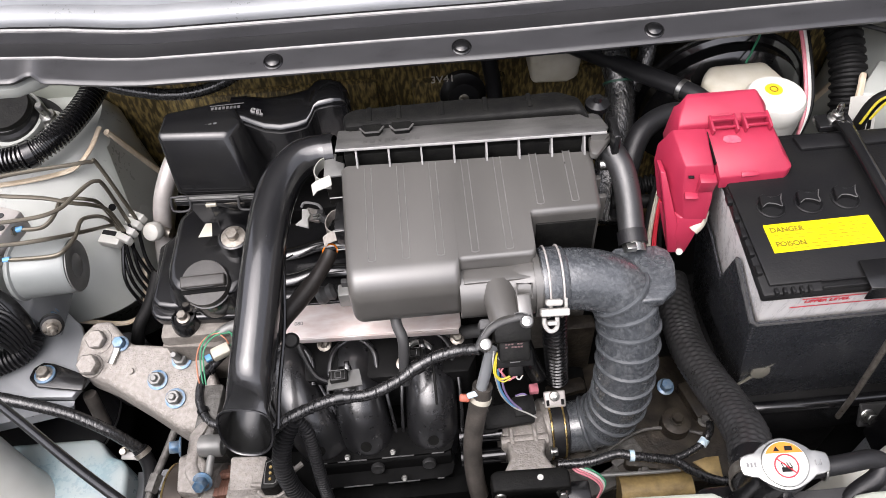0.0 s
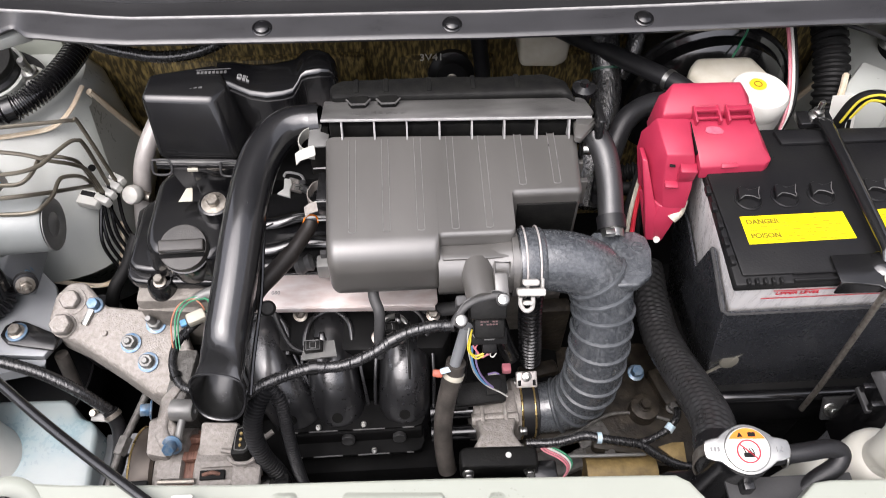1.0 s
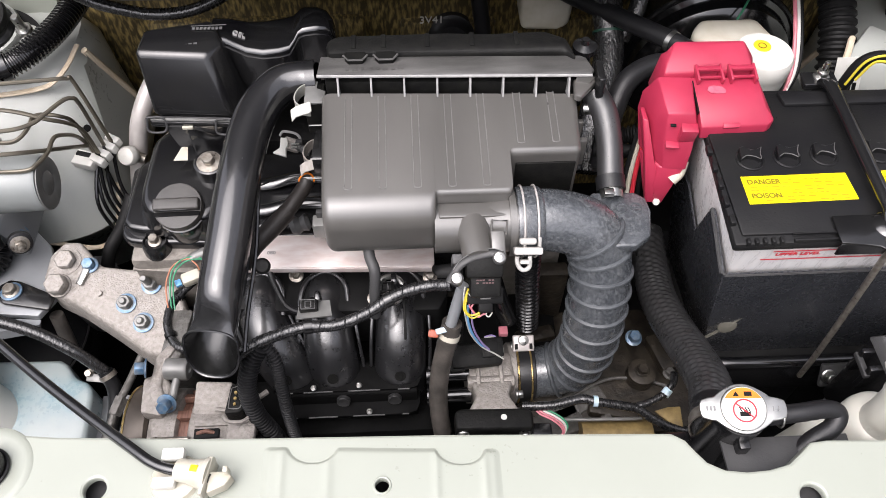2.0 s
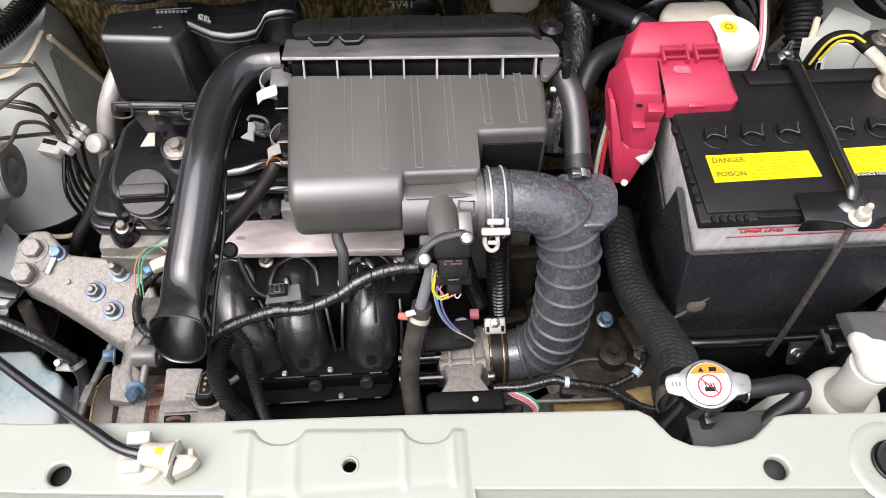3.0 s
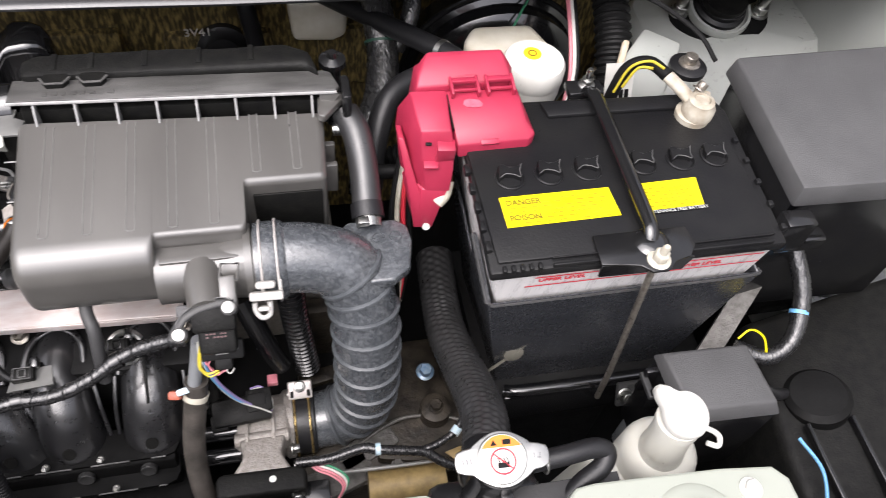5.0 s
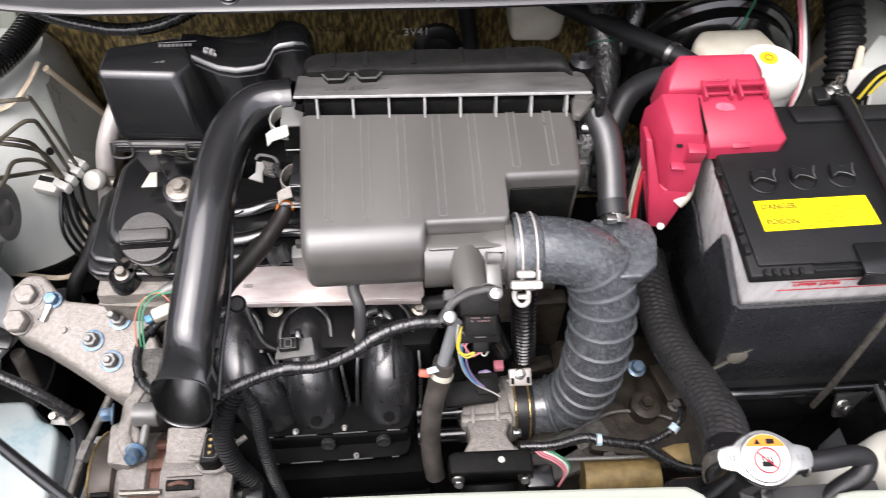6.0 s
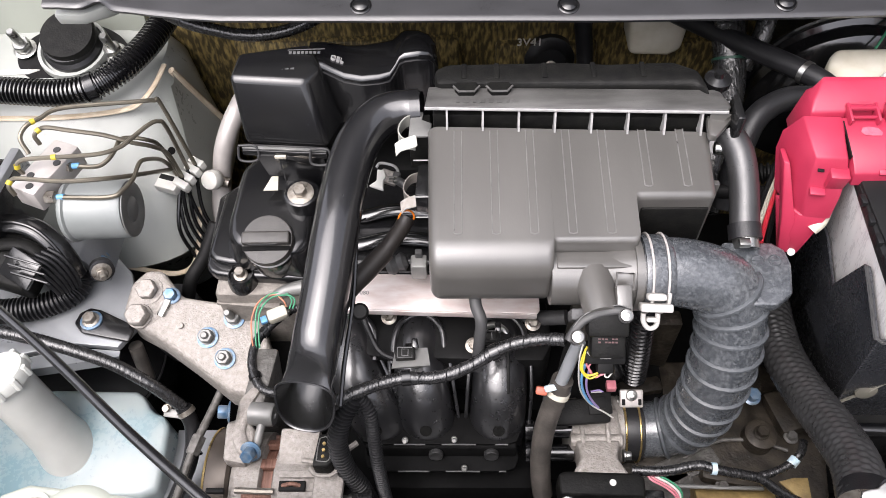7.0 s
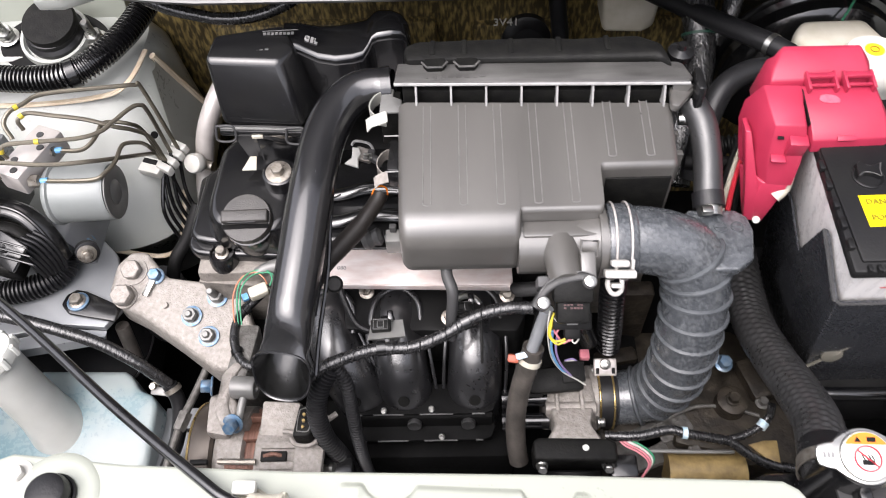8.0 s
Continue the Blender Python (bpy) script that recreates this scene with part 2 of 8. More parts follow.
def bevelled(bm, r, seg=2, angle=30):
    if r > 0:
        bm.normal_update()
        es = [e for e in bm.edges if len(e.link_faces) == 2 and e.calc_face_angle(0) > radians(angle)]
        bmesh.ops.bevel(bm, geom=es, offset=r, segments=seg, profile=0.5, affect="EDGES", clamp_overlap=True)
    return bm


def merge(bm, other):
    me = bpy.data.meshes.new("tmp")
    other.to_mesh(me)
    other.free()
    bm.from_mesh(me)
    bpy.data.meshes.remove(me)
    return bm


def prism(pts, z0, z1, r=0.0, seg=2, inset=0.0):
    """An upright block over a ground plan; inset draws its foot in by that share."""
    c = Vector((sum(p[0] for p in pts) / len(pts), sum(p[1] for p in pts) / len(pts)))
    low = [(*(Vector(p).lerp(c, inset)), z0) for p in pts]
    return bevelled(loft([low, [(*p, z1) for p in pts]]), r, seg)


def box(c, s, r=0.0, rot=None, seg=2):
    """A block round c of size s, its edges rounded by r, turned by rot degrees about its middle."""
    bm = bmesh.new()
    bmesh.ops.create_cube(bm, size=1)
    bmesh.ops.scale(bm, verts=bm.verts, vec=s)
    bevelled(bm, r, seg)
    m = Matrix.Translation(c) @ (Euler([radians(a) for a in rot]).to_matrix().to_4x4() if rot else Matrix())
    bmesh.ops.transform(bm, matrix=m, verts=bm.verts)
    return bm


def spline(pts, n):
    """A smooth line through points, n steps between each two."""
    p = [Vector(q) for q in pts]
    p = [p[0] * 2 - p[1]] + p + [p[-1] * 2 - p[-2]]
    out = []
    for i in range(1, len(p) - 2):
        for k in range(n):
            t = k / n
            a, b, c, d = p[i - 1:i + 3]
            out.append(0.5 * ((2 * b) + (c - a) * t + (2 * a - 5 * b + 4 * c - d) * t * t + (3 * b - a - 3 * c + d) * t ** 3))
    return out + [p[-2]]


def rings_along(path, radius, n, squash=1.0, up=None):
    rings, side = [], None
    for i, q in enumerate(path):
        d = (path[min(i + 1, len(path) - 1)] - path[max(i - 1, 0)]).normalized()
        if side is None:
            u = Vector(up) if up else (Vector((0, 0, 1)) if abs(d.z) < 0.9 else Vector((1, 0, 0)))
            side = d.cross(u).normalized()
        side = (side - d * side.dot(d)).normalized()
        top = side.cross(d)
        r = radius(i / (len(path) - 1)) if callable(radius) else radius
        rings.append([q + side * (r * math.cos(2 * math.pi * k / n)) + top * (r * squash * math.sin(2 * math.pi * k / n)) for k in range(n)])
    return rings


def tube(pts, r, n=12, steps=6, caps=True, squash=1.0, up=None, bm=None):
    return loft(rings_along(spline(pts, steps), r, n, squash, up), caps, bm)


def corrugated(pts, r, depth, pitch, n=14, steps=40, sub=4):
    """A ribbed hose: its radius swings by depth once a pitch."""
    fine = spline(pts, steps)
    length = [0.0]
    for a, b in zip(fine, fine[1:]):
        length.append(length[-1] + (b - a).length)
    count = max(int(length[-1] / pitch), 1)
    path, j = [], 0
    for k in range(count * sub + 1):
        s = length[-1] * k / (count * sub)
        while j < len(length) - 2 and length[j + 1] < s:
            j += 1
        f = (s - length[j]) / max(length[j + 1] - length[j], 1e-9)
        path.append(fine[j].lerp(fine[j + 1], min(max(f, 0), 1)))
    total = count * sub
    return loft(rings_along(path, lambda u: (r(u) if callable(r) else r) + depth * (0.5 if round(u * total) % sub in (1, 2) else -0.5), n))


def lathe(profile, origin=(0, 0, 0), axis=(0, 0, 1), n=24, caps=True):
    """A turned body: profile of (radius, height) along an axis from origin."""
    q = Vector(axis).normalized().to_track_quat("Z", "Y").to_matrix().to_4x4()
    m = Matrix.Translation(origin) @ q
    rings = [[m @ Vector((r * math.cos(2 * math.pi * k / n), r * math.sin(2 * math.pi * k / n), h)) for k in range(n)] for r, h in profile]
    return loft(rings, caps)


def plate(outer, holes, z0, z1, r=0.0):
    """A flat plate with holes cut through it."""
    bm = bmesh.new()
    edges = []
    for ring in (outer, *holes):
        vs = [bm.verts.new((x, y, z1)) for x, y in ring]
        edges += [bm.edges.new((a, b)) for a, b in zip(vs, vs[1:] + vs[:1])]
    bmesh.ops.triangle_fill(bm, use_beauty=True, use_dissolve=False, edges=edges)
    out = bmesh.ops.extrude_face_region(bm, geom=bm.faces[:])
    down = [v for v in out["geom"] if isinstance(v, bmesh.types.BMVert)]
    bmesh.ops.translate(bm, verts=down, vec=(0, 0, z0 - z1))
    bmesh.ops.recalc_face_normals(bm, faces=bm.faces)
    return bevelled(bm, r, 2, 50)


def circle(c, r, n=20, ry=None):
    return [(c[0] + r * math.cos(2 * math.pi * k / n), c[1] + (ry or r) * math.sin(2 * math.pi * k / n)) for k in range(n)]


def turn(bm, c, rot):
    """Turns a bmesh by rot degrees about c."""
    m = Matrix.Translation(c) @ Euler([radians(a) for a in rot]).to_matrix().to_4x4() @ Matrix.Translation(-Vector(c))
    bmesh.ops.transform(bm, matrix=m, verts=bm.verts)
    return bm


def hexbolt(c, axis=(0, 0, 1), r=0.006, h=0.006, washer=1.5, stud=0.0):
    """A hexagon head on a flange, with a stud's end where it is a nut."""
    a = Vector(axis).normalized()
    bm = lathe([(r * washer, 0), (r * washer, 0.0012), (r * 1.05, 0.0022)], c, a, 20)
    merge(bm, bevelled(lathe([(r, 0), (r, h)], Vector(c) + a * 0.002, a, 6), r * 0.12, 1))
    if stud:
        merge(bm, lathe([(r * 0.5, 0), (r * 0.5, stud - 0.002), (r * 0.35, stud)], Vector(c) + a * h, a, 10))
    return bm


def screw(c, axis=(0, 0, 1), r=0.005):
    a = Vector(axis).normalized()
    bm = lathe([(r, 0), (r, 0.001), (r * 0.85, 0.0025), (r * 0.4, 0.0032), (r * 0.35, 0.0015), (r * 0.1, 0.0015)], c, a, 16)
    return bm


def lettering(name, body, size, m, material, parent, depth=0.0002, align="LEFT", bold=0.0):
    """Raised letters from the built-in font, in the plane of the pose m."""
    cu = bpy.data.curves.new(name, "FONT")
    cu.body, cu.size, cu.extrude, cu.align_x, cu.offset = body, size, depth, align, bold
    ob = bpy.data.objects.new(name, cu)
    me = bpy.data.meshes.new_from_object(ob)
    bpy.data.objects.remove(ob)
    bm = bmesh.new()
    bm.from_mesh(me)
    bpy.data.meshes.remove(me)
    bmesh.ops.transform(bm, matrix=m, verts=bm.verts)
    return part(name, bm, material, parent)


def ring_band(c, axis, r, w, t=0.0012, n=28):
    """A flat band round an axis."""
    return lathe([(r, -w / 2), (r + t, -w / 2), (r + t, w / 2), (r, w / 2), (r, -w / 2)], c, axis, n, False)


def hoop(c, axis, r, wire, n=32, k=8):
    """A wire ring round an axis."""
    return lathe([(r + wire * math.cos(2 * math.pi * i / k), wire * math.sin(2 * math.pi * i / k)) for i in range(k + 1)], c, axis, n, False)


# ---- setting ----
ground = part("ground", box((0, 0, -0.05), (3000, 3000, 0.1)), GROUND)
tagged(ground, "grey concrete ground under the car", "ground", kind="structure")
# the shade below the engine is put in as a near-black sheet
tray = part("undertray", box((0.05, 0.45, 0.34), (1.7, 1.1, 0.02)), SHADE_BLACK)
tagged(tray, "undertray beneath the engine, near-black for the shade down there", "undertray", kind="structure")

fw = part("firewall", box((0.05, 0.935, 0.64), (1.8, 0.02, 0.62)), FELT)
tagged(fw, "brown felt-covered firewall behind the engine", "firewall", kind="structure")
bm = bmesh.new()
for x0, x1, z in ((-0.36, -0.05, 0.70), (0.0, 0.14, 0.69), (0.2, 0.42, 0.69)):
    merge(bm, box(((x0 + x1) / 2, 0.922, z), (x1 - x0, 0.02, 0.10), 0.008))
part("quilted_pad", bm, FELT, fw)
merge_roll = tube([(-0.42, 0.915, 0.83), (-0.1, 0.912, 0.825), (0.2, 0.912, 0.825), (0.5, 0.915, 0.83)], 0.012, 10)
part("felt_roll", merge_roll, FELT, fw)
lettering("pressed_mark", "3V41", 0.017, pose(0.028, 0.909, 0.742, 90, 0, 0), WHITE, fw, 0.0008)

# inner wings and the ends of the bay
for name, x in (("wall_left", -0.78), ("wall_right", 0.90)):
    w = part(name, box((x, 0.5, 0.62), (0.04, 1.0, 0.62), 0.01), BAY)
    tagged(w, "pale painted inner wing of the engine bay", "inner wing", kind="structure")
# hood out of view; its tilt and dark grey are set to darken reflections
hd = part("hood", box((0.06, 0.90, 1.47), (1.7, 0.95, 0.02), 0.006, (-77, 0, 0)), HOOD_GREY)
tagged(hd, "unseen dark hood underside standing open behind the engine bay", "hood", kind="structure")


def squircle(c, rx, ry, z, n=36, p=0.7):
    out = []
    for k in range(n):
        a = 2 * math.pi * k / n
        ca, sa = math.cos(a), math.sin(a)
        out.append(Vector((c[0] + rx * math.copysign(abs(ca) ** p, ca), c[1] + ry * math.copysign(abs(sa) ** p, sa), z)))
    return out


def strut_tower(x, mirror):
    """A pressed tower with the damper's top mount, cap, studs and nuts."""
    t = thing("strut_tower", (x, 0.84, 0.6), "pale painted suspension tower with black rubber top mount", "suspension tower", "suspension towers")
    rings = []
    for z, fy, by, inner in ((0.36, 0.76, 0.95, 0.08), (0.575, 0.665, 0.95, 0.140), (0.585, 0.648, 0.95, 0.150), (0.60, 0.640, 0.95, 0.152), (0.65, 0.672, 0.95, 0.140), (0.70, 0.712, 0.95, 0.129), (0.742, 0.760, 0.95, 0.119), (0.762, 0.778, 0.94, 0.114), (0.776, 0.792, 0.935, 0.102), (0.782, 0.83, 0.91, 0.06)):
        x0, x1 = (x - 0.2, x + inner) if mirror < 0 else (x - inner, x + 0.2)
        if inner < 0.07:
            x0, x1 = x - inner, x + inner
        rings.append(squircle(((x0 + x1) / 2, (fy + by) / 2), (x1 - x0) / 2, (by - fy) / 2, z, 44, 0.62 if z < 0.76 else 0.7))
    part("tower", loft(rings), BAY, t)
    c = x + 0.010 * mirror
    foot = (c, 0.838, 0.785)
    lean = (15, 0, 0)
    seat = [Vector((c + 0.072 * math.cos(a) * abs(math.cos(a)) ** 0.2, 0.846 + 0.050 * math.sin(a), 0)) for a in [2 * math.pi * k / 40 for k in range(40)]]
    part("mount_seat", turn(loft([[p + Vector((0, 0, 0.776)) for p in seat], [p + Vector((0, 0, 0.786)) for p in seat]]), foot, lean), MATT_BLACK, t)
    part("mount_ring", turn(lathe([(0.03, 0.784), (0.043, 0.785), (0.0455, 0.792), (0.044, 0.799), (0.040, 0.799), (0.038, 0.793), (0.03, 0.793)], (c - 0.004 * mirror, 0.850, 0), n=40), foot, lean), BAY, t)
    part("rubber_mount", turn(lathe([(0.037, 0.790), (0.0372, 0.799), (0.033, 0.803), (0.033, 0.810), (0.03, 0.812)], (c - 0.004 * mirror, 0.852, 0), n=36), foot, lean), RUBBER, t)
    part("cap", turn(lathe([(0.029, 0.803), (0.0325, 0.806), (0.0345, 0.811), (0.0345, 0.817), (0.033, 0.8195), (0.004, 0.820)], (c - 0.006 * mirror, 0.857, 0), n=40), foot, (20, 0, 0)), DULL_PLASTIC, t, "round black rubber cap")
    for dx, dy in ((0.056, 0.008), (-0.062, 0.016)):
        part("nut", turn(hexbolt((c + dx, 0.838 + dy, 0.789), (0, 0, 1), 0.0115, 0.012, 1.3, 0.026), foot, lean), STEEL, t, "zinc nut on a stud")
    return t


left_tower = strut_tower(-0.534, -1)
strut_tower(0.735, 1)
bm = tube([(-0.66, 0.770, 0.752), (-0.58, 0.768, 0.753), (-0.518, 0.768, 0.757), (-0.466, 0.772, 0.763), (-0.446, 0.780, 0.769), (-0.432, 0.800, 0.777), (-0.424, 0.83, 0.784)], 0.0042, 8, squash=0.6)
part("sealant_bead", bm, SEALANT, left_tower, "cream seam sealant")
bm = tube([(-0.50, 0.648, 0.600), (-0.46, 0.642, 0.595), (-0.425, 0.640, 0.592), (-0.405, 0.652, 0.596), (-0.398, 0.680, 0.615), (-0.394, 0.71, 0.645)], 0.0038, 8, squash=0.6)
part("sealant_bead", bm, SEALANT, left_tower, "brown seam sealant")
part("drain_hole", lathe([(0.005, 0), (0.0045, 0.001)], (-0.4175, 0.745, 0.716), (0.6, -0.6, 0.5), 16), MATT_BLACK, left_tower)

# webs from the towers to the firewall
for x0, x1 in ((-0.408, -0.325), (0.60, 0.53)):
    w = thing("corner_web", (x0, 0.85, 0.6), "pale painted web plate between tower and firewall", "body panel", "web plates")
    d = 1 if x0 < 0 else -1
    rings = []
    for k in range(9):
        u = k / 8
        a = Vector((x0 + (0.016 * u - 0.004) * d, 0.800 - 0.08 * u, 0.775 - 0.19 * u))
        b = Vector((x0 + (0.040 * u - 0.010) * d, 0.828 + 0.042 * u, 0.778 - 0.155 * u))
        low = a.lerp(b, 0.5) + Vector((0.004 * d, 0.008, -0.014))
        skin_line = [a.lerp(low, v).lerp(low.lerp(b, v), v) for v in (0, 0.17, 0.33, 0.5, 0.67, 0.83, 1)]
        rings.append(skin_line + [q + Vector((0, 0.012, -0.012)) for q in skin_line[::-1]])
    part("web", loft(rings), BAY, w)
    part("sealant_bead", tube([Vector((x0 + (0.040 * u - 0.010) * d, 0.827 + 0.042 * u, 0.780 - 0.155 * u)) for u in (0.02, 0.25, 0.5, 0.75, 1)], 0.0045, 8), SEALANT, w, "brown sealant")

# chassis rails
for x0, x1, lab in ((-0.76, -0.425, "grey painted frame rail with holes and bolts"), (0.60, 0.88, "grey painted frame rail beside the battery")):
    rail = thing("frame_rail", (x0, 0.5, 0.55), lab, "frame rail", "frame rails")
    s = 1 if x0 < 0 else -1
    inner = x1 if s > 0 else x0
    outer = x0 if s > 0 else x1
    hole = [circle((-0.575, 0.562), 0.008, 16)] if s > 0 else []
    pts = [(outer, 0.44), (inner - 0.07 * s, 0.50), (inner - 0.02 * s, 0.495), (inner, 0.53), (inner - 0.03 * s, 0.60), (inner - 0.07 * s, 0.64), (outer, 0.66)]
    part("rail_top", plate(pts if s > 0 else pts[::-1], hole, 0.645, 0.655, 0.002), RAIL_PAINT, rail)
    bm = loft([[Vector((outer, 0.438, 0.636)), Vector((inner - 0.08 * s, 0.496, 0.636)), Vector((inner - 0.025 * s, 0.492, 0.632)), Vector((inner - 0.025 * s, 0.485, 0.632)), Vector((outer, 0.430, 0.636))],
               [Vector((outer, 0.44, 0.648)), Vector((inner - 0.07 * s, 0.498, 0.648)), Vector((inner - 0.02 * s, 0.495, 0.646)), Vector((inner - 0.02 * s, 0.488, 0.646)), Vector((outer, 0.432, 0.648))]])
    part("rail_side", bm, RAIL_PAINT, rail)
    if s > 0:
        part("stay_plate", bevelled(prism([(-0.502, 0.524), (-0.499, 0.538), (-0.488, 0.545), (-0.474, 0.542), (-0.428, 0.520), (-0.431, 0.499), (-0.490, 0.511)], 0.656, 0.662), 0.003, 2), BLACK_PLASTIC, rail)
        part("bolt", hexbolt((-0.481, 0.526, 0.664), (0, 0, 1), 0.0080, 0.007, 1.25), ZINC, rail)
        part("blue_washer", lathe([(0.0128, 0), (0.0128, 0.0022), (0.010, 0.003)], (-0.481, 0.526, 0.6618), (0, 0, 1), 24), BLUE_ZINC, rail)
        part("bolt", hexbolt((-0.490, 0.611, 0.668), (0.5, -0.6, 0.5), 0.0065, 0.006, 1.5, 0.010), BLUE_ZINC, rail)

# front panel
panel = thing("front_panel", (0, 0.2, 0.85), "pale painted radiator support panel with holes and pressed ribs", "car panel")
back = [(0.50, 0.205), (0.49, 0.2165), (0.446, 0.2215), (0.345, 0.226), (0.33, 0.2245), (0.32, 0.2165), (0.3075, 0.2075), (0.29, 0.2035), (0.272, 0.2025), (0.254, 0.205), (0.241, 0.212), (0.233, 0.2225), (0.2275, 0.231), (0.217, 0.2375), (0.2, 0.2385), (0.0285, 0.2455), (-0.155, 0.2505), (-0.289, 0.258), (-0.38, 0.268), (-0.40, 0.26)]
front = [(-0.405, 0.215), (-0.275, 0.200), (-0.149, 0.190), (-0.105, 0.187), (-0.10, 0.176), (0.05, 0.168), (0.07, 0.172), (0.073, 0.18), (0.4145, 0.158), (0.49, 0.155), (0.502, 0.165)]
outer = back + front
holes = [circle((-0.249, 0.213), 0.0088, 20), circle((-0.0225, 0.2045), 0.006, 16), circle((0.318, 0.181), 0.0098, 20, 0.0092)]
bm = plate(outer, holes, 0.846, 0.855, 0.003)
part("panel_top", bm, BODY, panel, smooth=18)
# the rear flange and the folded front edge
for name, edge, dz, dy in (("rear_flange", back, -0.035, 0.004), ("front_fold", front, -0.016, -0.006)):
    strip = []
    for x, y in edge:
        t = 0.003 if dz < -0.02 else -0.003
        strip.append([Vector((x, y - t * 0.2, 0.8525)), Vector((x, y + dy, 0.852 + dz)), Vector((x, y + dy - t, 0.852 + dz)), Vector((x, y - t, 0.852))])
    part(name, loft(strip), BODY, panel)
for x in (-0.249, 0.318):
    part("inner_web", box((x, 0.20, 0.835), (0.11, 0.075, 0.004), 0.001), GREY_RUBBER, panel)


def step(a, b, v):
    u = min(max((v - a) / (b - a), 0), 1)
    return u * u * (3 - 2 * u)


def pad_height(x, y):
    """The pressed pad: soft edges, two half-round scoops and upright grooves."""
    back_y = 0.2425 - 0.055 * (x + 0.12)
    p = step(-0.120, -0.112, x) * (1 - step(0.066, 0.0745, x)) * (1 - step(back_y - 0.006, back_y, y))
    for c in (-0.079, 0.041):
        r = math.hypot((x - c) / 0.021, (y - back_y) / 0.0155)
        p *= step(0.90, 1.04, r)
    z = 0.8548 + 0.0024 * p
    for c, w in ((-0.103, 0.003), (-0.066, 0.004), (0.021, 0.003), (0.060, 0.003)):
        z += 0.0012 * p * math.exp(-((x - c) / w) ** 2) * step(0.180, 0.188, y)
    return z - 0.002 * math.exp(-((y - 0.185) / 0.004) ** 2) * 0.15 * p


bm = bmesh.new()
NX, NY = 136, 56
vs = [[None] * (NY + 1) for _ in range(NX + 1)]
for a in range(NX + 1):
    x = -0.120 + 0.195 * a / NX
    y0 = max(0.172 - 0.075 * (x + 0.10), 0.1695) + (0.012 * step(-0.100, -0.106, -0 + x) if x < -0.1 else 0)
    y1 = 0.2438 - 0.040 * (x + 0.12)
    for b in range(NY + 1):
        y = y0 + (y1 - y0) * b / NY
        vs[a][b] = bm.verts.new((x, y, pad_height(x, y)))
for a in range(NX):
    for b in range(NY):
        q = (vs[a][b], vs[a + 1][b], vs[a + 1][b + 1], vs[a][b + 1])
        mid = sum((v.co for v in q), Vector()) / 4
        if math.hypot(mid.x + 0.0225, mid.y - 0.2045) > 0.0062:
            bm.faces.new(q)
part("pressed_pad", bm, BODY, panel)
part("hole_rim", hoop((-0.0225, 0.2045, 0.8572), (0, 0, 1), 0.0066, 0.0011, 28, 8), BODY, panel)
part("dish", lathe([(0.036, 0.8545), (0.033, 0.8565), (0.028, 0.8562), (0.020, 0.8555)], (0.414, 0.179, 0), n=36), BODY, panel)
part("dish", lathe([(0.036, 0.8545), (0.033, 0.8565), (0.028, 0.8562), (0.020, 0.8555)], (-0.337, 0.232, 0), n=36), BODY, panel)
part("bolt", hexbolt((0.465, 0.202, 0.855), (0, 0, 1), 0.006, 0.005, 1.5), WHITE, panel)
part("bolt", hexbolt((-0.370, 0.250, 0.855), (0, 0, 1), 0.007, 0.006, 1.7), WHITE, panel)
for x, y in ((0.414, 0.179), (-0.337, 0.232)):
    stop = thing("hood_stop", (x, y, 0.856), "black rubber hood stop on the front panel", "rubber stop", "hood stops")
    part("buffer", lathe([(0.014, 0.855), (0.0155, 0.857), (0.0160, 0.865), (0.0145, 0.871), (0.012, 0.8725), (0.003, 0.873)], (x, y, 0), n=32), RUBBER, stop)
    part("collar", hoop((x, y, 0.8575), (0, 0, 1), 0.0168, 0.0016), RUBBER, stop)

bump = thing("bumper_cover", (0, 0.12, 0.8), "dark grey plastic bumper edge ahead of the panel", "bumper")
part("cover", loft([[Vector((x, 0.155 + 0.02 * (x < 0) - 0.00 * x, 0.828)), Vector((x, 0.165 + 0.02 * (x < 0), 0.80)), Vector((x, 0.03, 0.70)), Vector((x, 0.02, 0.78)), Vector((x, 0.10, 0.826))] for x in (-0.8, -0.3, 0.0, 0.3, 0.9)]), DULL_PLASTIC, bump)
part("tab", box((0.175, 0.150, 0.832), (0.010, 0.008, 0.006), 0.001), WHITE, bump, "small white clip")

# cowl under the windscreen
def along(profile, lines, xs):
    """Sweeps a profile of (y, z) offsets over x; lines give the edge's y and z at each x."""
    return loft([[Vector((x, lines(x)[0] + y, lines(x)[1] + z)) for y, z in profile] for x in xs])


EDGE = ((-0.80, 0.742), (-0.46, 0.734), (-0.387, 0.725), (-0.34, 0.715), (-0.291, 0.709), (-0.23, 0.7075), (-0.147, 0.706), (0.0, 0.7035), (0.1, 0.701), (0.27, 0.702), (0.39, 0.704), (0.5, 0.705), (0.95, 0.700))


def cowl_line(x):
    for (a, ya), (b, yb) in zip(EDGE, EDGE[1:]):
        if x <= b:
            break
    return ya + (yb - ya) * (x - a) / (b - a), 0.945


def flap_wave(x):
    """How far the flap's lip steps back round the wing's corner."""
    return 0.014 * math.exp(-((x + 0.421) / 0.011) ** 2)


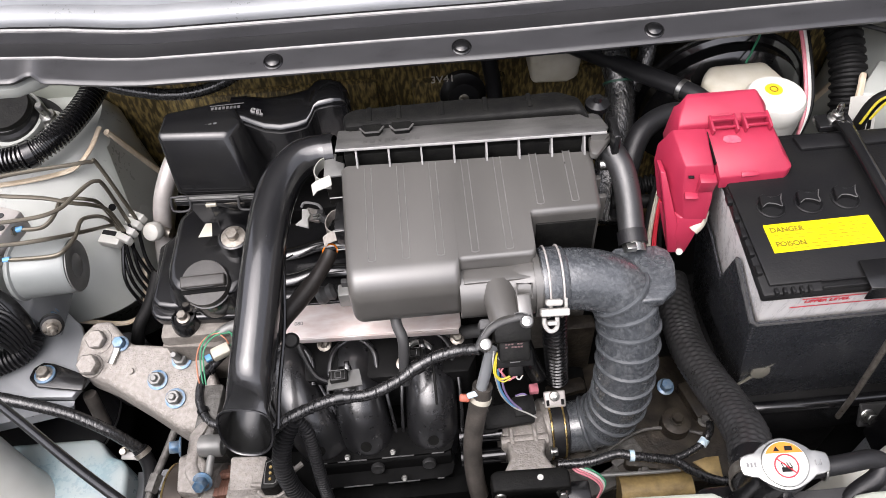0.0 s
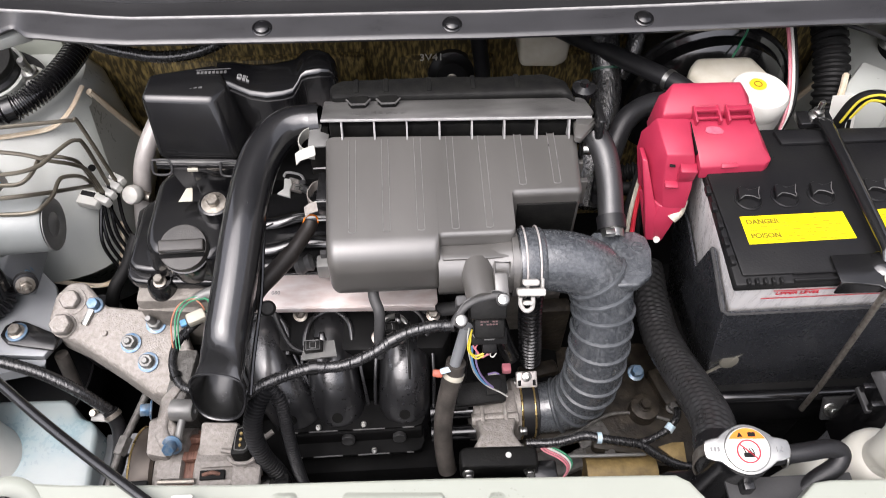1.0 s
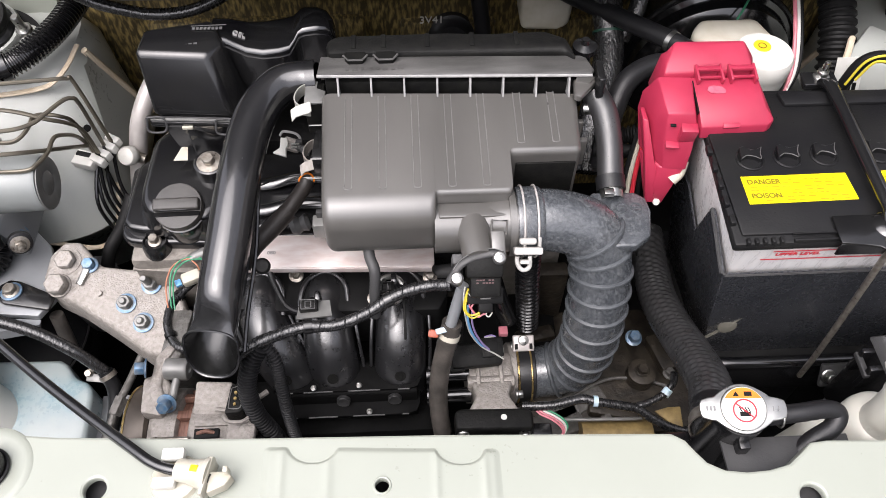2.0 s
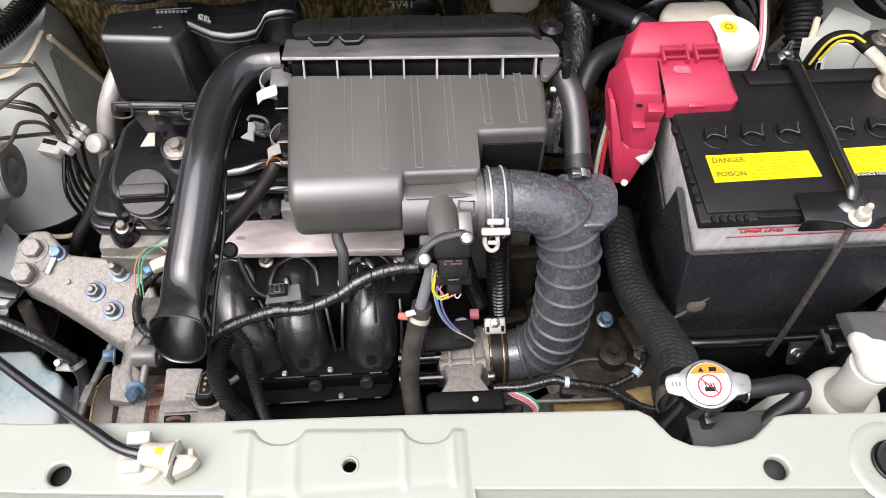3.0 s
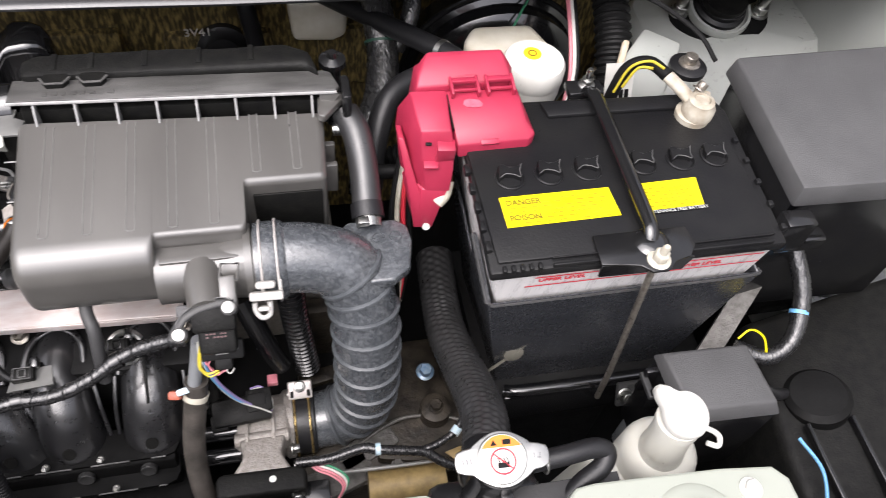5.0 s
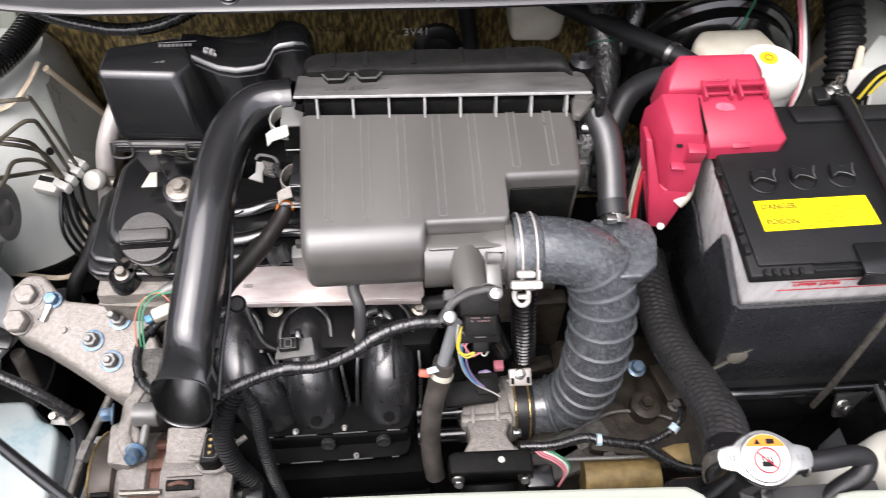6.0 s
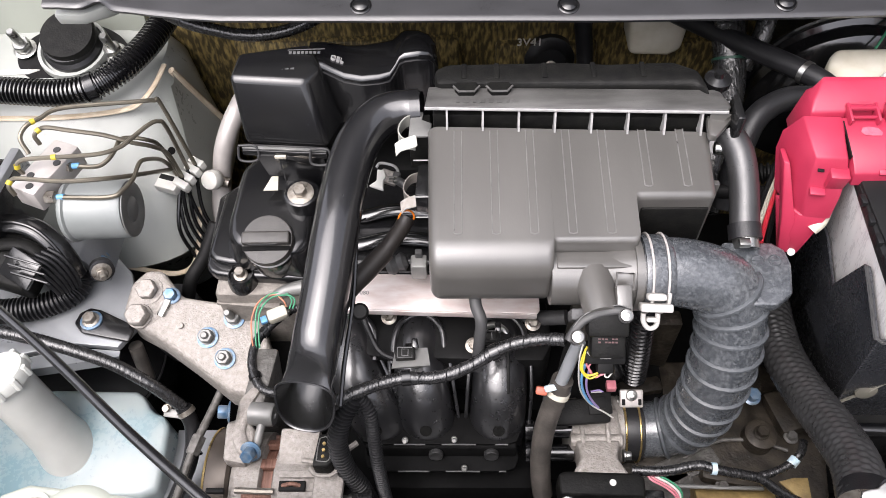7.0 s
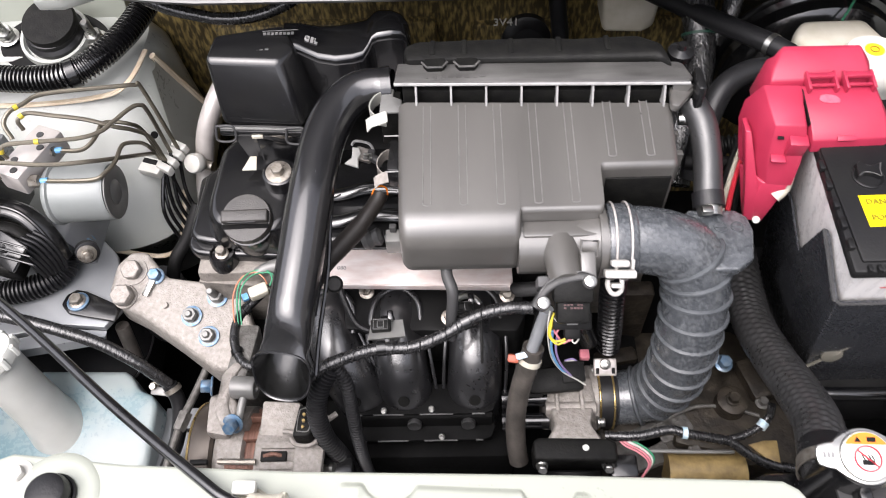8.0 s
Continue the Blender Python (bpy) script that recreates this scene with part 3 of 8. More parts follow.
XS = [-0.478, -0.468] + [-0.46 + 0.005 * k for k in range(17)] + [-0.36 + 0.035 * k for k in range(38)]
cowl = thing("windscreen_cowl", (0, 0.75, 0.95), "grey plastic windscreen cowl with rubber sealing flap and clips", "cowl")
FLAP = [(0, -0.004), (-0.002, 0), (0.0, 0.002), (0.004, 0.003), (0.029, 0.009), (0.031, 0.007), (0.031, 0.003), (0.004, -0.002)]
rings = []
for x in XS:
    y0, z0 = cowl_line(x)
    rings.append([Vector((x, y0 + y + flap_wave(x) * (1 - max(min(y, 0.031), 0) / 0.031), z0 + z)) for y, z in FLAP])
part("sealing_flap", loft(rings), COWL, cowl)
part("lip_edge", loft([[Vector((x, cowl_line(x)[0] - 0.001 + flap_wave(x) + 0.0009 * math.cos(a), 0.9445 + 0.0009 * math.sin(a))) for a in (0, 1.57, 3.14, 4.71)] for x in XS]), GREY_RUBBER, cowl)
part("bead", along([(0.029, 0.007), (0.029, 0.0105), (0.0305, 0.0115), (0.032, 0.0105), (0.032, 0.007)], cowl_line, XS), EDGE_GREY, cowl)
part("gutter", along([(0.031, 0.001), (0.032, 0.0085), (0.046, 0.0065), (0.058, 0.0085), (0.060, 0.001)], cowl_line, XS), COWL_DARK, cowl)
part("ledge", along([(0.058, 0.001), (0.058, 0.0092), (0.074, 0.0120), (0.076, 0.001)], cowl_line, XS), COWL, cowl)
part("bead", along([(0.074, 0.007), (0.074, 0.014), (0.076, 0.0155), (0.078, 0.014), (0.078, 0.007)], cowl_line, XS), EDGE_GREY, cowl)
part("seal", along([(0.078, 0.001), (0.078, 0.0105), (0.088, 0.0095), (0.090, 0.001)], cowl_line, XS), MATT_BLACK, cowl)
part("screen_trim", along([(0.092, 0.001), (0.093, 0.012), (0.099, 0.018), (0.112, 0.023), (0.116, 0.019), (0.120, 0.026), (0.140, 0.032), (0.145, 0.027), (0.150, 0.036), (0.24, 0.06), (0.24, 0.0)], cowl_line, XS), RAIL_PAINT, cowl, "pale glossy trim")
for x, y, z in ((-0.147, 0.7205, 0.9490), (0.060, 0.7165, 0.9490), (0.273, 0.7160, 0.9490)):
    clip = lathe([(0.0110, -0.001), (0.0110, 0.0014), (0.0098, 0.0022), (0.0090, 0.0012), (0.0080, 0.0012), (0.0076, 0.0032), (0.0045, 0.0048), (0.0005, 0.005)], (x, y, z + 0.001), (0, -0.25, 1), 24)
    part("push_clip", clip, BLACK_PLASTIC, cowl)
ce = thing("wing_corner", (-0.60, 0.92, 0.86), "pale painted wing panel rising behind the suspension tower", "body panel")
part("panel", bevelled(loft([[Vector((x, 0.932, 0.74)), Vector((x, 0.900, 0.775)), Vector((x, 0.906, 0.80)), Vector((x, 0.925, 0.932)), Vector((x, 0.945, 0.932))] for x in (-0.78, -0.60, -0.462)]), 0.004, 2), BODY, ce)
part("corner", bevelled(loft([[Vector((x, y, z - 0.016)), Vector((x, y - 0.004, z)), Vector((x, y + 0.03, z + 0.004)), Vector((x, y + 0.03, z - 0.016))] for x, y, z in ((-0.474, 0.742, 0.931), (-0.445, 0.740, 0.932), (-0.430, 0.744, 0.934), (-0.416, 0.754, 0.932), (-0.410, 0.770, 0.928))]), 0.003, 2), BAY, ce)

# unseen plain walls, added round the car to block low sky light
for name, c, size in (("wall_front", (0, -4.5, 1.1), (9.2, 0.2, 2.2)), ("wall_left", (-4.5, 0, 1.1), (0.2, 8.8, 2.2)), ("wall_right", (3.6, 0, 1.6), (0.2, 8.8, 3.2)), ("wall_back", (0, 4.5, 1.6), (9.2, 0.2, 3.2))):
    tagged(part(name, box(c, size, 0.01), WALL), "unseen plain wall added round the car to block low sky", "wall", kind="structure")

# ---- engine ----
eng = thing("engine", (-0.08, 0.52, 0.5), "alloy engine, its block near-black for shade, with a black plastic valve cover", "engine")
# alloy block in near-black: the depth's shade is in its colour
part("block", box((-0.06, 0.53, 0.50), (0.50, 0.20, 0.24), 0.02), SHADE_BLACK, eng)
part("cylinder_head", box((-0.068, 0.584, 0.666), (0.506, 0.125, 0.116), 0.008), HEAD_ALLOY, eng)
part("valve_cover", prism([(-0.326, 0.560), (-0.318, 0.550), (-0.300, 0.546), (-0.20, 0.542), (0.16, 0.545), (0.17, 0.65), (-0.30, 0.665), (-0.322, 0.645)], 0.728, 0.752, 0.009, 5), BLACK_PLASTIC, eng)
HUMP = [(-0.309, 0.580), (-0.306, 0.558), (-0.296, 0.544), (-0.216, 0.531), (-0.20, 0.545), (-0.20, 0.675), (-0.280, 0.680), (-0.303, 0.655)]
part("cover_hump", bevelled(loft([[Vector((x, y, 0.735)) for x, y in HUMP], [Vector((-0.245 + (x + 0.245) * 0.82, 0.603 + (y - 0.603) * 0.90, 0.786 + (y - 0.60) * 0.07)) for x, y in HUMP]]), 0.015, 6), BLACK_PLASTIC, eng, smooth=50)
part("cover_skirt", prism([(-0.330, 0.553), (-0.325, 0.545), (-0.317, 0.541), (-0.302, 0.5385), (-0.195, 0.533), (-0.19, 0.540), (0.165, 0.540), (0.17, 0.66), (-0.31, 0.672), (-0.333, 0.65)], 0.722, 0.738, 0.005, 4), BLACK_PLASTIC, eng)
# filler box: dark depth behind the cover put into its colour
part("rear_body", box((-0.02, 0.760, 0.60), (0.38, 0.18, 0.32), 0.01), SHADE_BLACK, eng)
part("filler_neck", lathe([(0.0300, -0.02), (0.0290, 0.010), (0.0275, 0.0150), (0.024, 0.0165)], (-0.250, 0.557, 0.765), (0, -0.34, 0.94), 32), BLACK_PLASTIC, eng)
for x, y, z in ((-0.289, 0.539, 0.737),):
    part("bolt_boss", lathe([(0.0165, -0.016), (0.0160, -0.004), (0.0145, 0.001), (0.0135, 0.0035), (0.0125, 0.0035), (0.0115, 0.001), (0.003, 0.001)], (x, y, z), n=28), BLACK_PLASTIC, eng)
    part("bolt", hexbolt((x, y, z + 0.001), (0, -0.1, 1), 0.0058, 0.008, 1.35), ZINC, eng)
part("head_ledge", turn(box((-0.285, 0.5235, 0.706), (0.072, 0.012, 0.004), 0.0015), (-0.285, 0.5235, 0.706), (0, 0, -6)), HEAD_ALLOY, eng)
part("dowel", lathe([(0.003, 0), (0.003, 0.010), (0.002, 0.011)], (-0.240, 0.517, 0.700), (0, -0.8, 0.6), 10), STEEL, eng)
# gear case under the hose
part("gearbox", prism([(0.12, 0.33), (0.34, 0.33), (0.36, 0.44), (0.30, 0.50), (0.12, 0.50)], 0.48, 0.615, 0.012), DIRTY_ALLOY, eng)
part("gearbox_rib", tube([(0.19, 0.378, 0.617), (0.215, 0.390, 0.62), (0.24, 0.398, 0.62), (0.273, 0.396, 0.62), (0.305, 0.387, 0.617)], 0.0022, 8), SHADED_ALLOY, eng)
part("gearbox_ledge", turn(box((0.195, 0.372, 0.612), (0.07, 0.030, 0.012), 0.004), (0.195, 0.372, 0.612), (0, 0, 25)), SHADED_ALLOY, eng)
part("flange", turn(box((0.165, 0.345, 0.612), (0.07, 0.035, 0.012), 0.004), (0.165, 0.345, 0.612), (0, 0, 18)), SHADED_ALLOY, eng)
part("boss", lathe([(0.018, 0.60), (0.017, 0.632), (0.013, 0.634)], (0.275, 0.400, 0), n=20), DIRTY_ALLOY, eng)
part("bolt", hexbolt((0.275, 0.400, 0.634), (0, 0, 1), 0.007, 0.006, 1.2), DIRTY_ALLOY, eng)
part("bolt", hexbolt((0.269, 0.438, 0.645), (0, -0.2, 1), 0.0075, 0.010, 1.35), BLUE_ZINC, eng, "blue-finished flange bolt")
part("cross_tube", tube([(0.1910, 0.3250, 0.6200), (0.2280, 0.3230, 0.6200), (0.2710, 0.3230, 0.6200)], 0.021, 24, 4), STAINED, eng, "stained olive cylinder")
part("cross_flange", tube([(0.1630, 0.3390, 0.6450), (0.2130, 0.3370, 0.6450), (0.2590, 0.3360, 0.6450)], 0.0022, 8, 2), PLATE_GREY, eng)
part("corner_bracket", prism([(0.2710, 0.3390), (0.2870, 0.3430), (0.3010, 0.3430), (0.2990, 0.3190), (0.2900, 0.3200)], 0.655, 0.658, 0.0008), STAINED, eng)
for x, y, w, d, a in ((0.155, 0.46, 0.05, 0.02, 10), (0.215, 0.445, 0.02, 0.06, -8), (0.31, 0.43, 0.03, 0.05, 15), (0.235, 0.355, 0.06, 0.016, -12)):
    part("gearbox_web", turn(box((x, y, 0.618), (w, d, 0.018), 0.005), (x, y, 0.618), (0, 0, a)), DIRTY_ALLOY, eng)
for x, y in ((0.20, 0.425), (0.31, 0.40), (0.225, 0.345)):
    part("bolt", hexbolt((x, y, 0.622), (0, 0, 1), 0.0055, 0.006, 1.4), SHADED_ALLOY, eng)
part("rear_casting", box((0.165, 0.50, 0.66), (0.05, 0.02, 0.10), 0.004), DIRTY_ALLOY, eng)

cap = thing("oil_filler_cap", (-0.25, 0.553, 0.784), "black plastic oil filler cap with a raised grip", "oil cap")
CA = Vector((0, -0.34, 0.94)).normalized()
CP = Vector((-0.250, 0.557, 0.765))
part("disc", lathe([(0.0245, 0.017), (0.0268, 0.019), (0.0272, 0.026), (0.0262, 0.0285), (0.018, 0.0292), (0.003, 0.0292)], CP, CA, 40), OIL_CAP, cap)
part("grip", box(CP + CA * 0.0325, (0.050, 0.0135, 0.010), 0.0022, (19.9, 0, 1), 3), OIL_CAP, cap)
part("grip_slot", box(CP + CA * 0.0296 + Vector((0, -0.0095, -0.0034)), (0.050, 0.0050, 0.0012), 0.0004, (19.9, 0, 1)), SHADE_BLACK, cap)
part("mark", box(CP + CA * 0.0330 + Vector((-0.003, -0.0068, -0.002)), (0.030, 0.0006, 0.0045), 0, (19.9, 0, 1)), GREY_RUBBER, cap)

# ventilation housing with bolt and the paper tag
vent = thing("coil_housing", (-0.22, 0.61, 0.77), "black ignition coil housing with zinc bolt", "ignition coil")
part("housing", lathe([(0.020, 0.765), (0.019, 0.80), (0.016, 0.802)], (-0.219, 0.603, 0), n=24), BLACK_PLASTIC, vent)
part("bolt", hexbolt((-0.219, 0.600, 0.803), (0, -0.15, 1), 0.0075, 0.008, 1.9), ZINC, vent)
part("wall", prism([(-0.243, 0.63), (-0.195, 0.63), (-0.192, 0.645), (-0.246, 0.645)], 0.76, 0.83, 0.003), BLACK_PLASTIC, vent)
part("tag", turn(prism([(-0.262, 0.609), (-0.246, 0.609), (-0.247, 0.626), (-0.254, 0.626)], 0.7985, 0.7993), (-0.253, 0.617, 0.799), (14, 0, 0)), CREAM, vent, "white paper tag")
for k, y in enumerate((0.606, 0.567)):
    bar = thing("cover_rib", (-0.12, y, 0.76), "glossy black moulded rib across the valve cover", "cover rib", "valve cover ribs")
    part("rib", tube([(-0.21, y, 0.752), (-0.16, y - 0.002, 0.757), (-0.12, y + 0.003, 0.762), (-0.06, y, 0.757)], 0.009, 10, squash=0.7), GLOSS_BLACK, bar)

# ---- air cleaner ----
air = thing("air_cleaner", (0.05, 0.52, 0.84), "dark grey ribbed plastic air cleaner box", "air cleaner")


def top_z(y):
    return 0.914 + (y - 0.50) * 0.13


def shell_ring(x, front, r, low, d):
    """A section of the moulded box: flat top, rounded nose and belly; d draws it in at the ends."""
    foot, ys = 0.831, front + r
    zs = top_z(ys)
    back = 0.5770 - 0.036 * (x + 0.066)
    pts = [(back, foot + d), (back, top_z(back) - d), (0.55, top_z(0.55) - d), (0.525, top_z(0.525) - d), (max(ys, 0.52) if ys < 0.52 else ys + 0.004, top_z(max(ys, 0.52) if ys < 0.52 else ys + 0.004) - d)]
    for k in range(11):
        a = radians(4 + 86 * k / 10)
        pts.append((ys - (r - d) * math.sin(a), zs - r + (r - d) * math.cos(a)))
    for k in range(9):
        a = radians(90 * k / 8)
        pts.append((front + low - (low - d) * math.cos(a), foot + low - (low - d) * math.sin(a)))
    out = []
    for y, z in pts:
        w = (0.573 - y) * (0.05 * max(x - 0.1, 0) / 0.078 + 0.035 * min(x, 0) / 0.078)
        out.append(Vector((x - w * (1 if x > 0 else 0.6), y, z)))
    return out


STATIONS = []
for k in range(8):
    a = radians(90 * k / 7)
    STATIONS.append((-0.0778 + 0.010 * (1 - math.cos(a)), 0.4357, 0.026, 0.030, 0.010 * (1 - math.sin(a))))
for k in range(6):
    a = radians(90 * k / 5)
    STATIONS.append((0.0252 + 0.006 * math.sin(a), 0.4357 + 0.006 * (1 - math.cos(a)), 0.026, 0.030, 0))
for k in range(5):
    a = radians(90 * k / 4)
    STATIONS.append((0.0344 - 0.003 * math.cos(a), 0.4540 + 0.003 * math.sin(a), 0.0055, 0.006, 0))
for k in range(6):
    a = radians(90 * k / 5)
    STATIONS.append((0.0985 + 0.006 * math.sin(a), 0.457 + 0.006 * (1 - math.cos(a)), 0.0055, 0.006, 0))
for k in range(5):
    a = radians(90 * k / 4)
    STATIONS.append((0.1087 - 0.004 * math.cos(a), 0.4965 + 0.004 * math.sin(a), 0.0065, 0.007, 0))
for k in range(6):
    a = radians(90 * k / 5)
    STATIONS.append((0.1715 + 0.0065 * math.sin(a), 0.5005, 0.0066, 0.007, 0.0062 * (1 - math.cos(a))))
part("body", loft([shell_ring(*q) for q in STATIONS]), AIRBOX, air, smooth=48)


for x in (-0.050, -0.0175, 0.015, 0.0475, 0.080, 0.1165, 0.1505):
    y0, y1 = (0.4655, 0.572) if x < 0.1 else (0.512, 0.572)
    zm = (top_z(y0) + top_z(y1)) / 2
    bm = box((x, (y0 + y1) / 2, zm - 0.0009), (0.0064, y1 - y0, 0.0016), 0.0005, (math.degrees(math.atan(0.13)), 0, 0))
    part("rib", bm, AIRBOX, air)
    # worn rib edges, their highlight also put into the paler grey
    bm = bmesh.new()
    for dx in (-0.0034, 0.0034):
        merge(bm, tube([(x + dx, y0, top_z(y0)), (x + dx, y1, top_z(y1))], 0.0005, 6, 1))
    merge(bm, tube([(x - 0.0034, y0, top_z(y0)), (x, y0 - 0.001, top_z(y0)), (x + 0.0034, y0, top_z(y0))], 0.0007, 6, 2))
    part("rib_lit_edge", bm, RIB_LIT_EDGE, air, "worn raised edge, its highlight put into a paler grey")
part("flange", prism([(-0.080, 0.583), (0.190, 0.574), (0.194, 0.579), (0.188, 0.598), (0.182, 0.601), (-0.077, 0.609)], 0.9395, 0.944, 0.0015), DUSTY, air)
part("flange_lip", tube([(-0.080, 0.583, 0.9415), (0.05, 0.5785, 0.9415), (0.191, 0.574, 0.9415)], 0.0016, 8, 2), EDGE_GREY, air, "worn pale lip")
part("gusset", loft([[Vector((0.176, 0.567, 0.921)), Vector((0.192, 0.573, 0.940)), Vector((0.176, 0.576, 0.940))], [Vector((0.178, 0.567, 0.921)), Vector((0.194, 0.573, 0.940)), Vector((0.178, 0.576, 0.940))]]), AIRBOX, air)
part("flange_web", box((0.052, 0.589, 0.905), (0.250, 0.016, 0.052), 0.002, (0, 0, -2)), DULL_PLASTIC, air)
for k in range(8):
    x = -0.0600 + 0.0327 * k
    dy = 0.009 - 0.036 * (x + 0.066)
    part("fin", bevelled(loft([[Vector((x - 0.0009, 0.561 + dy, 0.918)), Vector((x + 0.0009, 0.561 + dy, 0.918)), Vector((x + 0.0009, 0.578 + dy, 0.918)), Vector((x - 0.0009, 0.578 + dy, 0.918))], [Vector((x - 0.0009, 0.5735 + dy, 0.940)), Vector((x + 0.0009, 0.5735 + dy, 0.940)), Vector((x + 0.0009, 0.578 + dy, 0.940)), Vector((x - 0.0009, 0.578 + dy, 0.940))]]), 0), EDGE_GREY, air)
bm = prism([(-0.070, 0.606), (0.165, 0.604), (0.178, 0.592), (0.172, 0.622), (0.150, 0.634), (0.09, 0.632), (0.05, 0.635), (-0.06, 0.634), (-0.072, 0.626)], 0.86, 0.950, 0.006, 2)
part("cover", bm, DULL_PLASTIC, air, "dusty black upper half")
for x in (-0.044, -0.014, 0.03, 0.075, 0.12):
    part("cover_rib", box((x, 0.622, 0.950), (0.005, 0.020, 0.002), 0.0008), DULL_PLASTIC, air)
for x in (-0.042, -0.012):
    part("tab", bevelled(prism([(x - 0.011, 0.602), (x - 0.007, 0.596), (x + 0.007, 0.596), (x + 0.011, 0.602), (x + 0.009, 0.612), (x - 0.009, 0.612)], 0.942, 0.949), 0.0007, 1), DULL_PLASTIC, air)
    part("tab_lip", tube([(x - 0.012, 0.603, 0.9495), (x - 0.007, 0.5965, 0.9490), (x + 0.007, 0.5965, 0.9490), (x + 0.012, 0.603, 0.9495)], 0.0011, 6, 1), DUSTY, air)
bm = bmesh.new()
for k, w in enumerate((0.004, 0.006, 0.003, 0.006, 0.005, 0.006, 0.004, 0.006)):
    merge(bm, box((-0.05 + 0.0075 * k, 0.589, 0.9442), (w * 0.8, 0.004, 0.0007)))
part("moulded_mark", bm, DUSTY, air)
# side ears and outlet
part("ear", prism([(-0.096, 0.574), (-0.0765, 0.575), (-0.0745, 0.591), (-0.084, 0.596), (-0.083, 0.606), (-0.095, 0.606)], 0.9120, 0.9145, 0.0006), PLATE_GREY, air, "grey steel ear")
part("ear_wall", prism([(-0.096, 0.576), (-0.0765, 0.577), (-0.0765, 0.606), (-0.095, 0.606)], 0.870, 0.9115, 0.001), DULL_PLASTIC, air)
part("lower_ear", prism([(-0.090, 0.528), (-0.0765, 0.527), (-0.0765, 0.567), (-0.088, 0.567)], 0.860, 0.885, 0.0015), BLACK_PLASTIC, air)
for y, z, x0 in ((0.5585, 0.899, -0.092), (0.5268, 0.884, -0.091), (0.517, 0.866, -0.090)):
    part("ear_edge", tube([(x0, y, z), (-0.084, y, z), (-0.0768, y, z)], 0.0007, 6, 1), EDGE_GREY, air)
part("corner_bracket", prism([(0.172, 0.555), (0.178, 0.552), (0.198, 0.576), (0.194, 0.584), (0.174, 0.578)], 0.926, 0.934, 0.002), AIRBOX, air)
part("strap_lug", box((0.199, 0.575, 0.925), (0.008, 0.030, 0.045), 0.003), BLACK_PLASTIC, air)
part("pivot_pin", lathe([(0.006, 0), (0.006, 0.018), (0.009, 0.019), (0.009, 0.023), (0.004, 0.025)], (0.186, 0.565, 0.905), (1, -0.1, 0.05), 16), STEEL, air)
part("post", lathe([(0.008, 0.86), (0.008, 0.93), (0.0125, 0.932), (0.0125, 0.938), (0.005, 0.941), (0.004, 0.946)], (0.192, 0.622, 0), n=20), BLACK_PLASTIC, air)
# a dull black sheet stands in for shade and dark reflection on the notch wall
part("shaded_wall", prism([(0.111, 0.4985), (0.170, 0.4985), (0.170, 0.5015), (0.111, 0.5015)], 0.832, 0.899, 0.001), DULL_PLASTIC, air, "black sheet for the shade on the notch wall")
part("side_rib", box((0.180, 0.530, 0.880), (0.012, 0.006, 0.035), 0.001), AIRBOX, air)
part("side_rib", box((0.180, 0.555, 0.880), (0.012, 0.006, 0.035), 0.001), AIRBOX, air)
part("outlet", tube([(0.0295, 0.4500, 0.868), (0.06, 0.4500, 0.868), (0.112, 0.4510, 0.868)], lambda u: 0.0262 + 0.0038 * max(0, u - 0.7) / 0.3, 32, 6), AIRBOX, air)
part("outlet_collar", ring_band((0.103, 0.452, 0.868), (1, 0, 0), 0.031, 0.006, 0.0022), AIRBOX, air)
part("outlet_fillet", prism([(0.0335, 0.440), (0.1035, 0.440), (0.1035, 0.4565), (0.0335, 0.4565)], 0.85, 0.8945, 0.0015, 2), AIRBOX, air)
part("hose_pipe", tube([(-0.035, 0.462, 0.850), (-0.035, 0.440, 0.838), (-0.030, 0.425, 0.830), (-0.032, 0.415, 0.80), (-0.033, 0.407, 0.775)], 0.0055, 12), GREY_RUBBER, air, "grey drain pipe")

# air-flow sensor on the outlet
sens = thing("airflow_sensor", (0.075, 0.40, 0.85), "grey airflow sensor housing with black wiring plug", "sensor")
part("housing", lathe([(0.0160, 0), (0.0158, 0.014), (0.0150, 0.034), (0.0140, 0.042)], (0.0655, 0.442, 0.880), (0.06, -0.80, 0.02), 32), AIRBOX, sens)
BAND = [(0.0400, 0.3810, 0.8740), (0.0440, 0.3870, 0.8780), (0.0510, 0.3940, 0.8830), (0.0610, 0.3980, 0.8870), (0.0720, 0.4000, 0.8890), (0.0810, 0.4000, 0.8910), (0.0890, 0.3970, 0.8910)]
part("bracket", tube(BAND, 0.0040, 12, 6, squash=0.5), DULL_GREY, sens)
part("bracket_edge", tube([(x, y + 0.003, z + 0.003) for x, y, z in BAND[1:]], 0.0005, 6, 6), GREY_EDGE, sens)
part("clip_arm", box((0.0860, 0.4100, 0.8890), (0.013, 0.026, 0.012), 0.002, (25, 0, 0)), AIRBOX, sens)
LOOP = [(0.0800, 0.4180, 0.8960), (0.0820, 0.4320, 0.8980), (0.0960, 0.4310, 0.8980), (0.0940, 0.4160, 0.8960), (0.0800, 0.4160, 0.8960)]
part("clip_frame", tube(LOOP, 0.0012, 6, 1), AIRBOX, sens)
part("clip_arm", box((0.0500, 0.4100, 0.8660), (0.012, 0.010, 0.024), 0.002, (25, 0, 0)), GRAIN_GREY, sens)
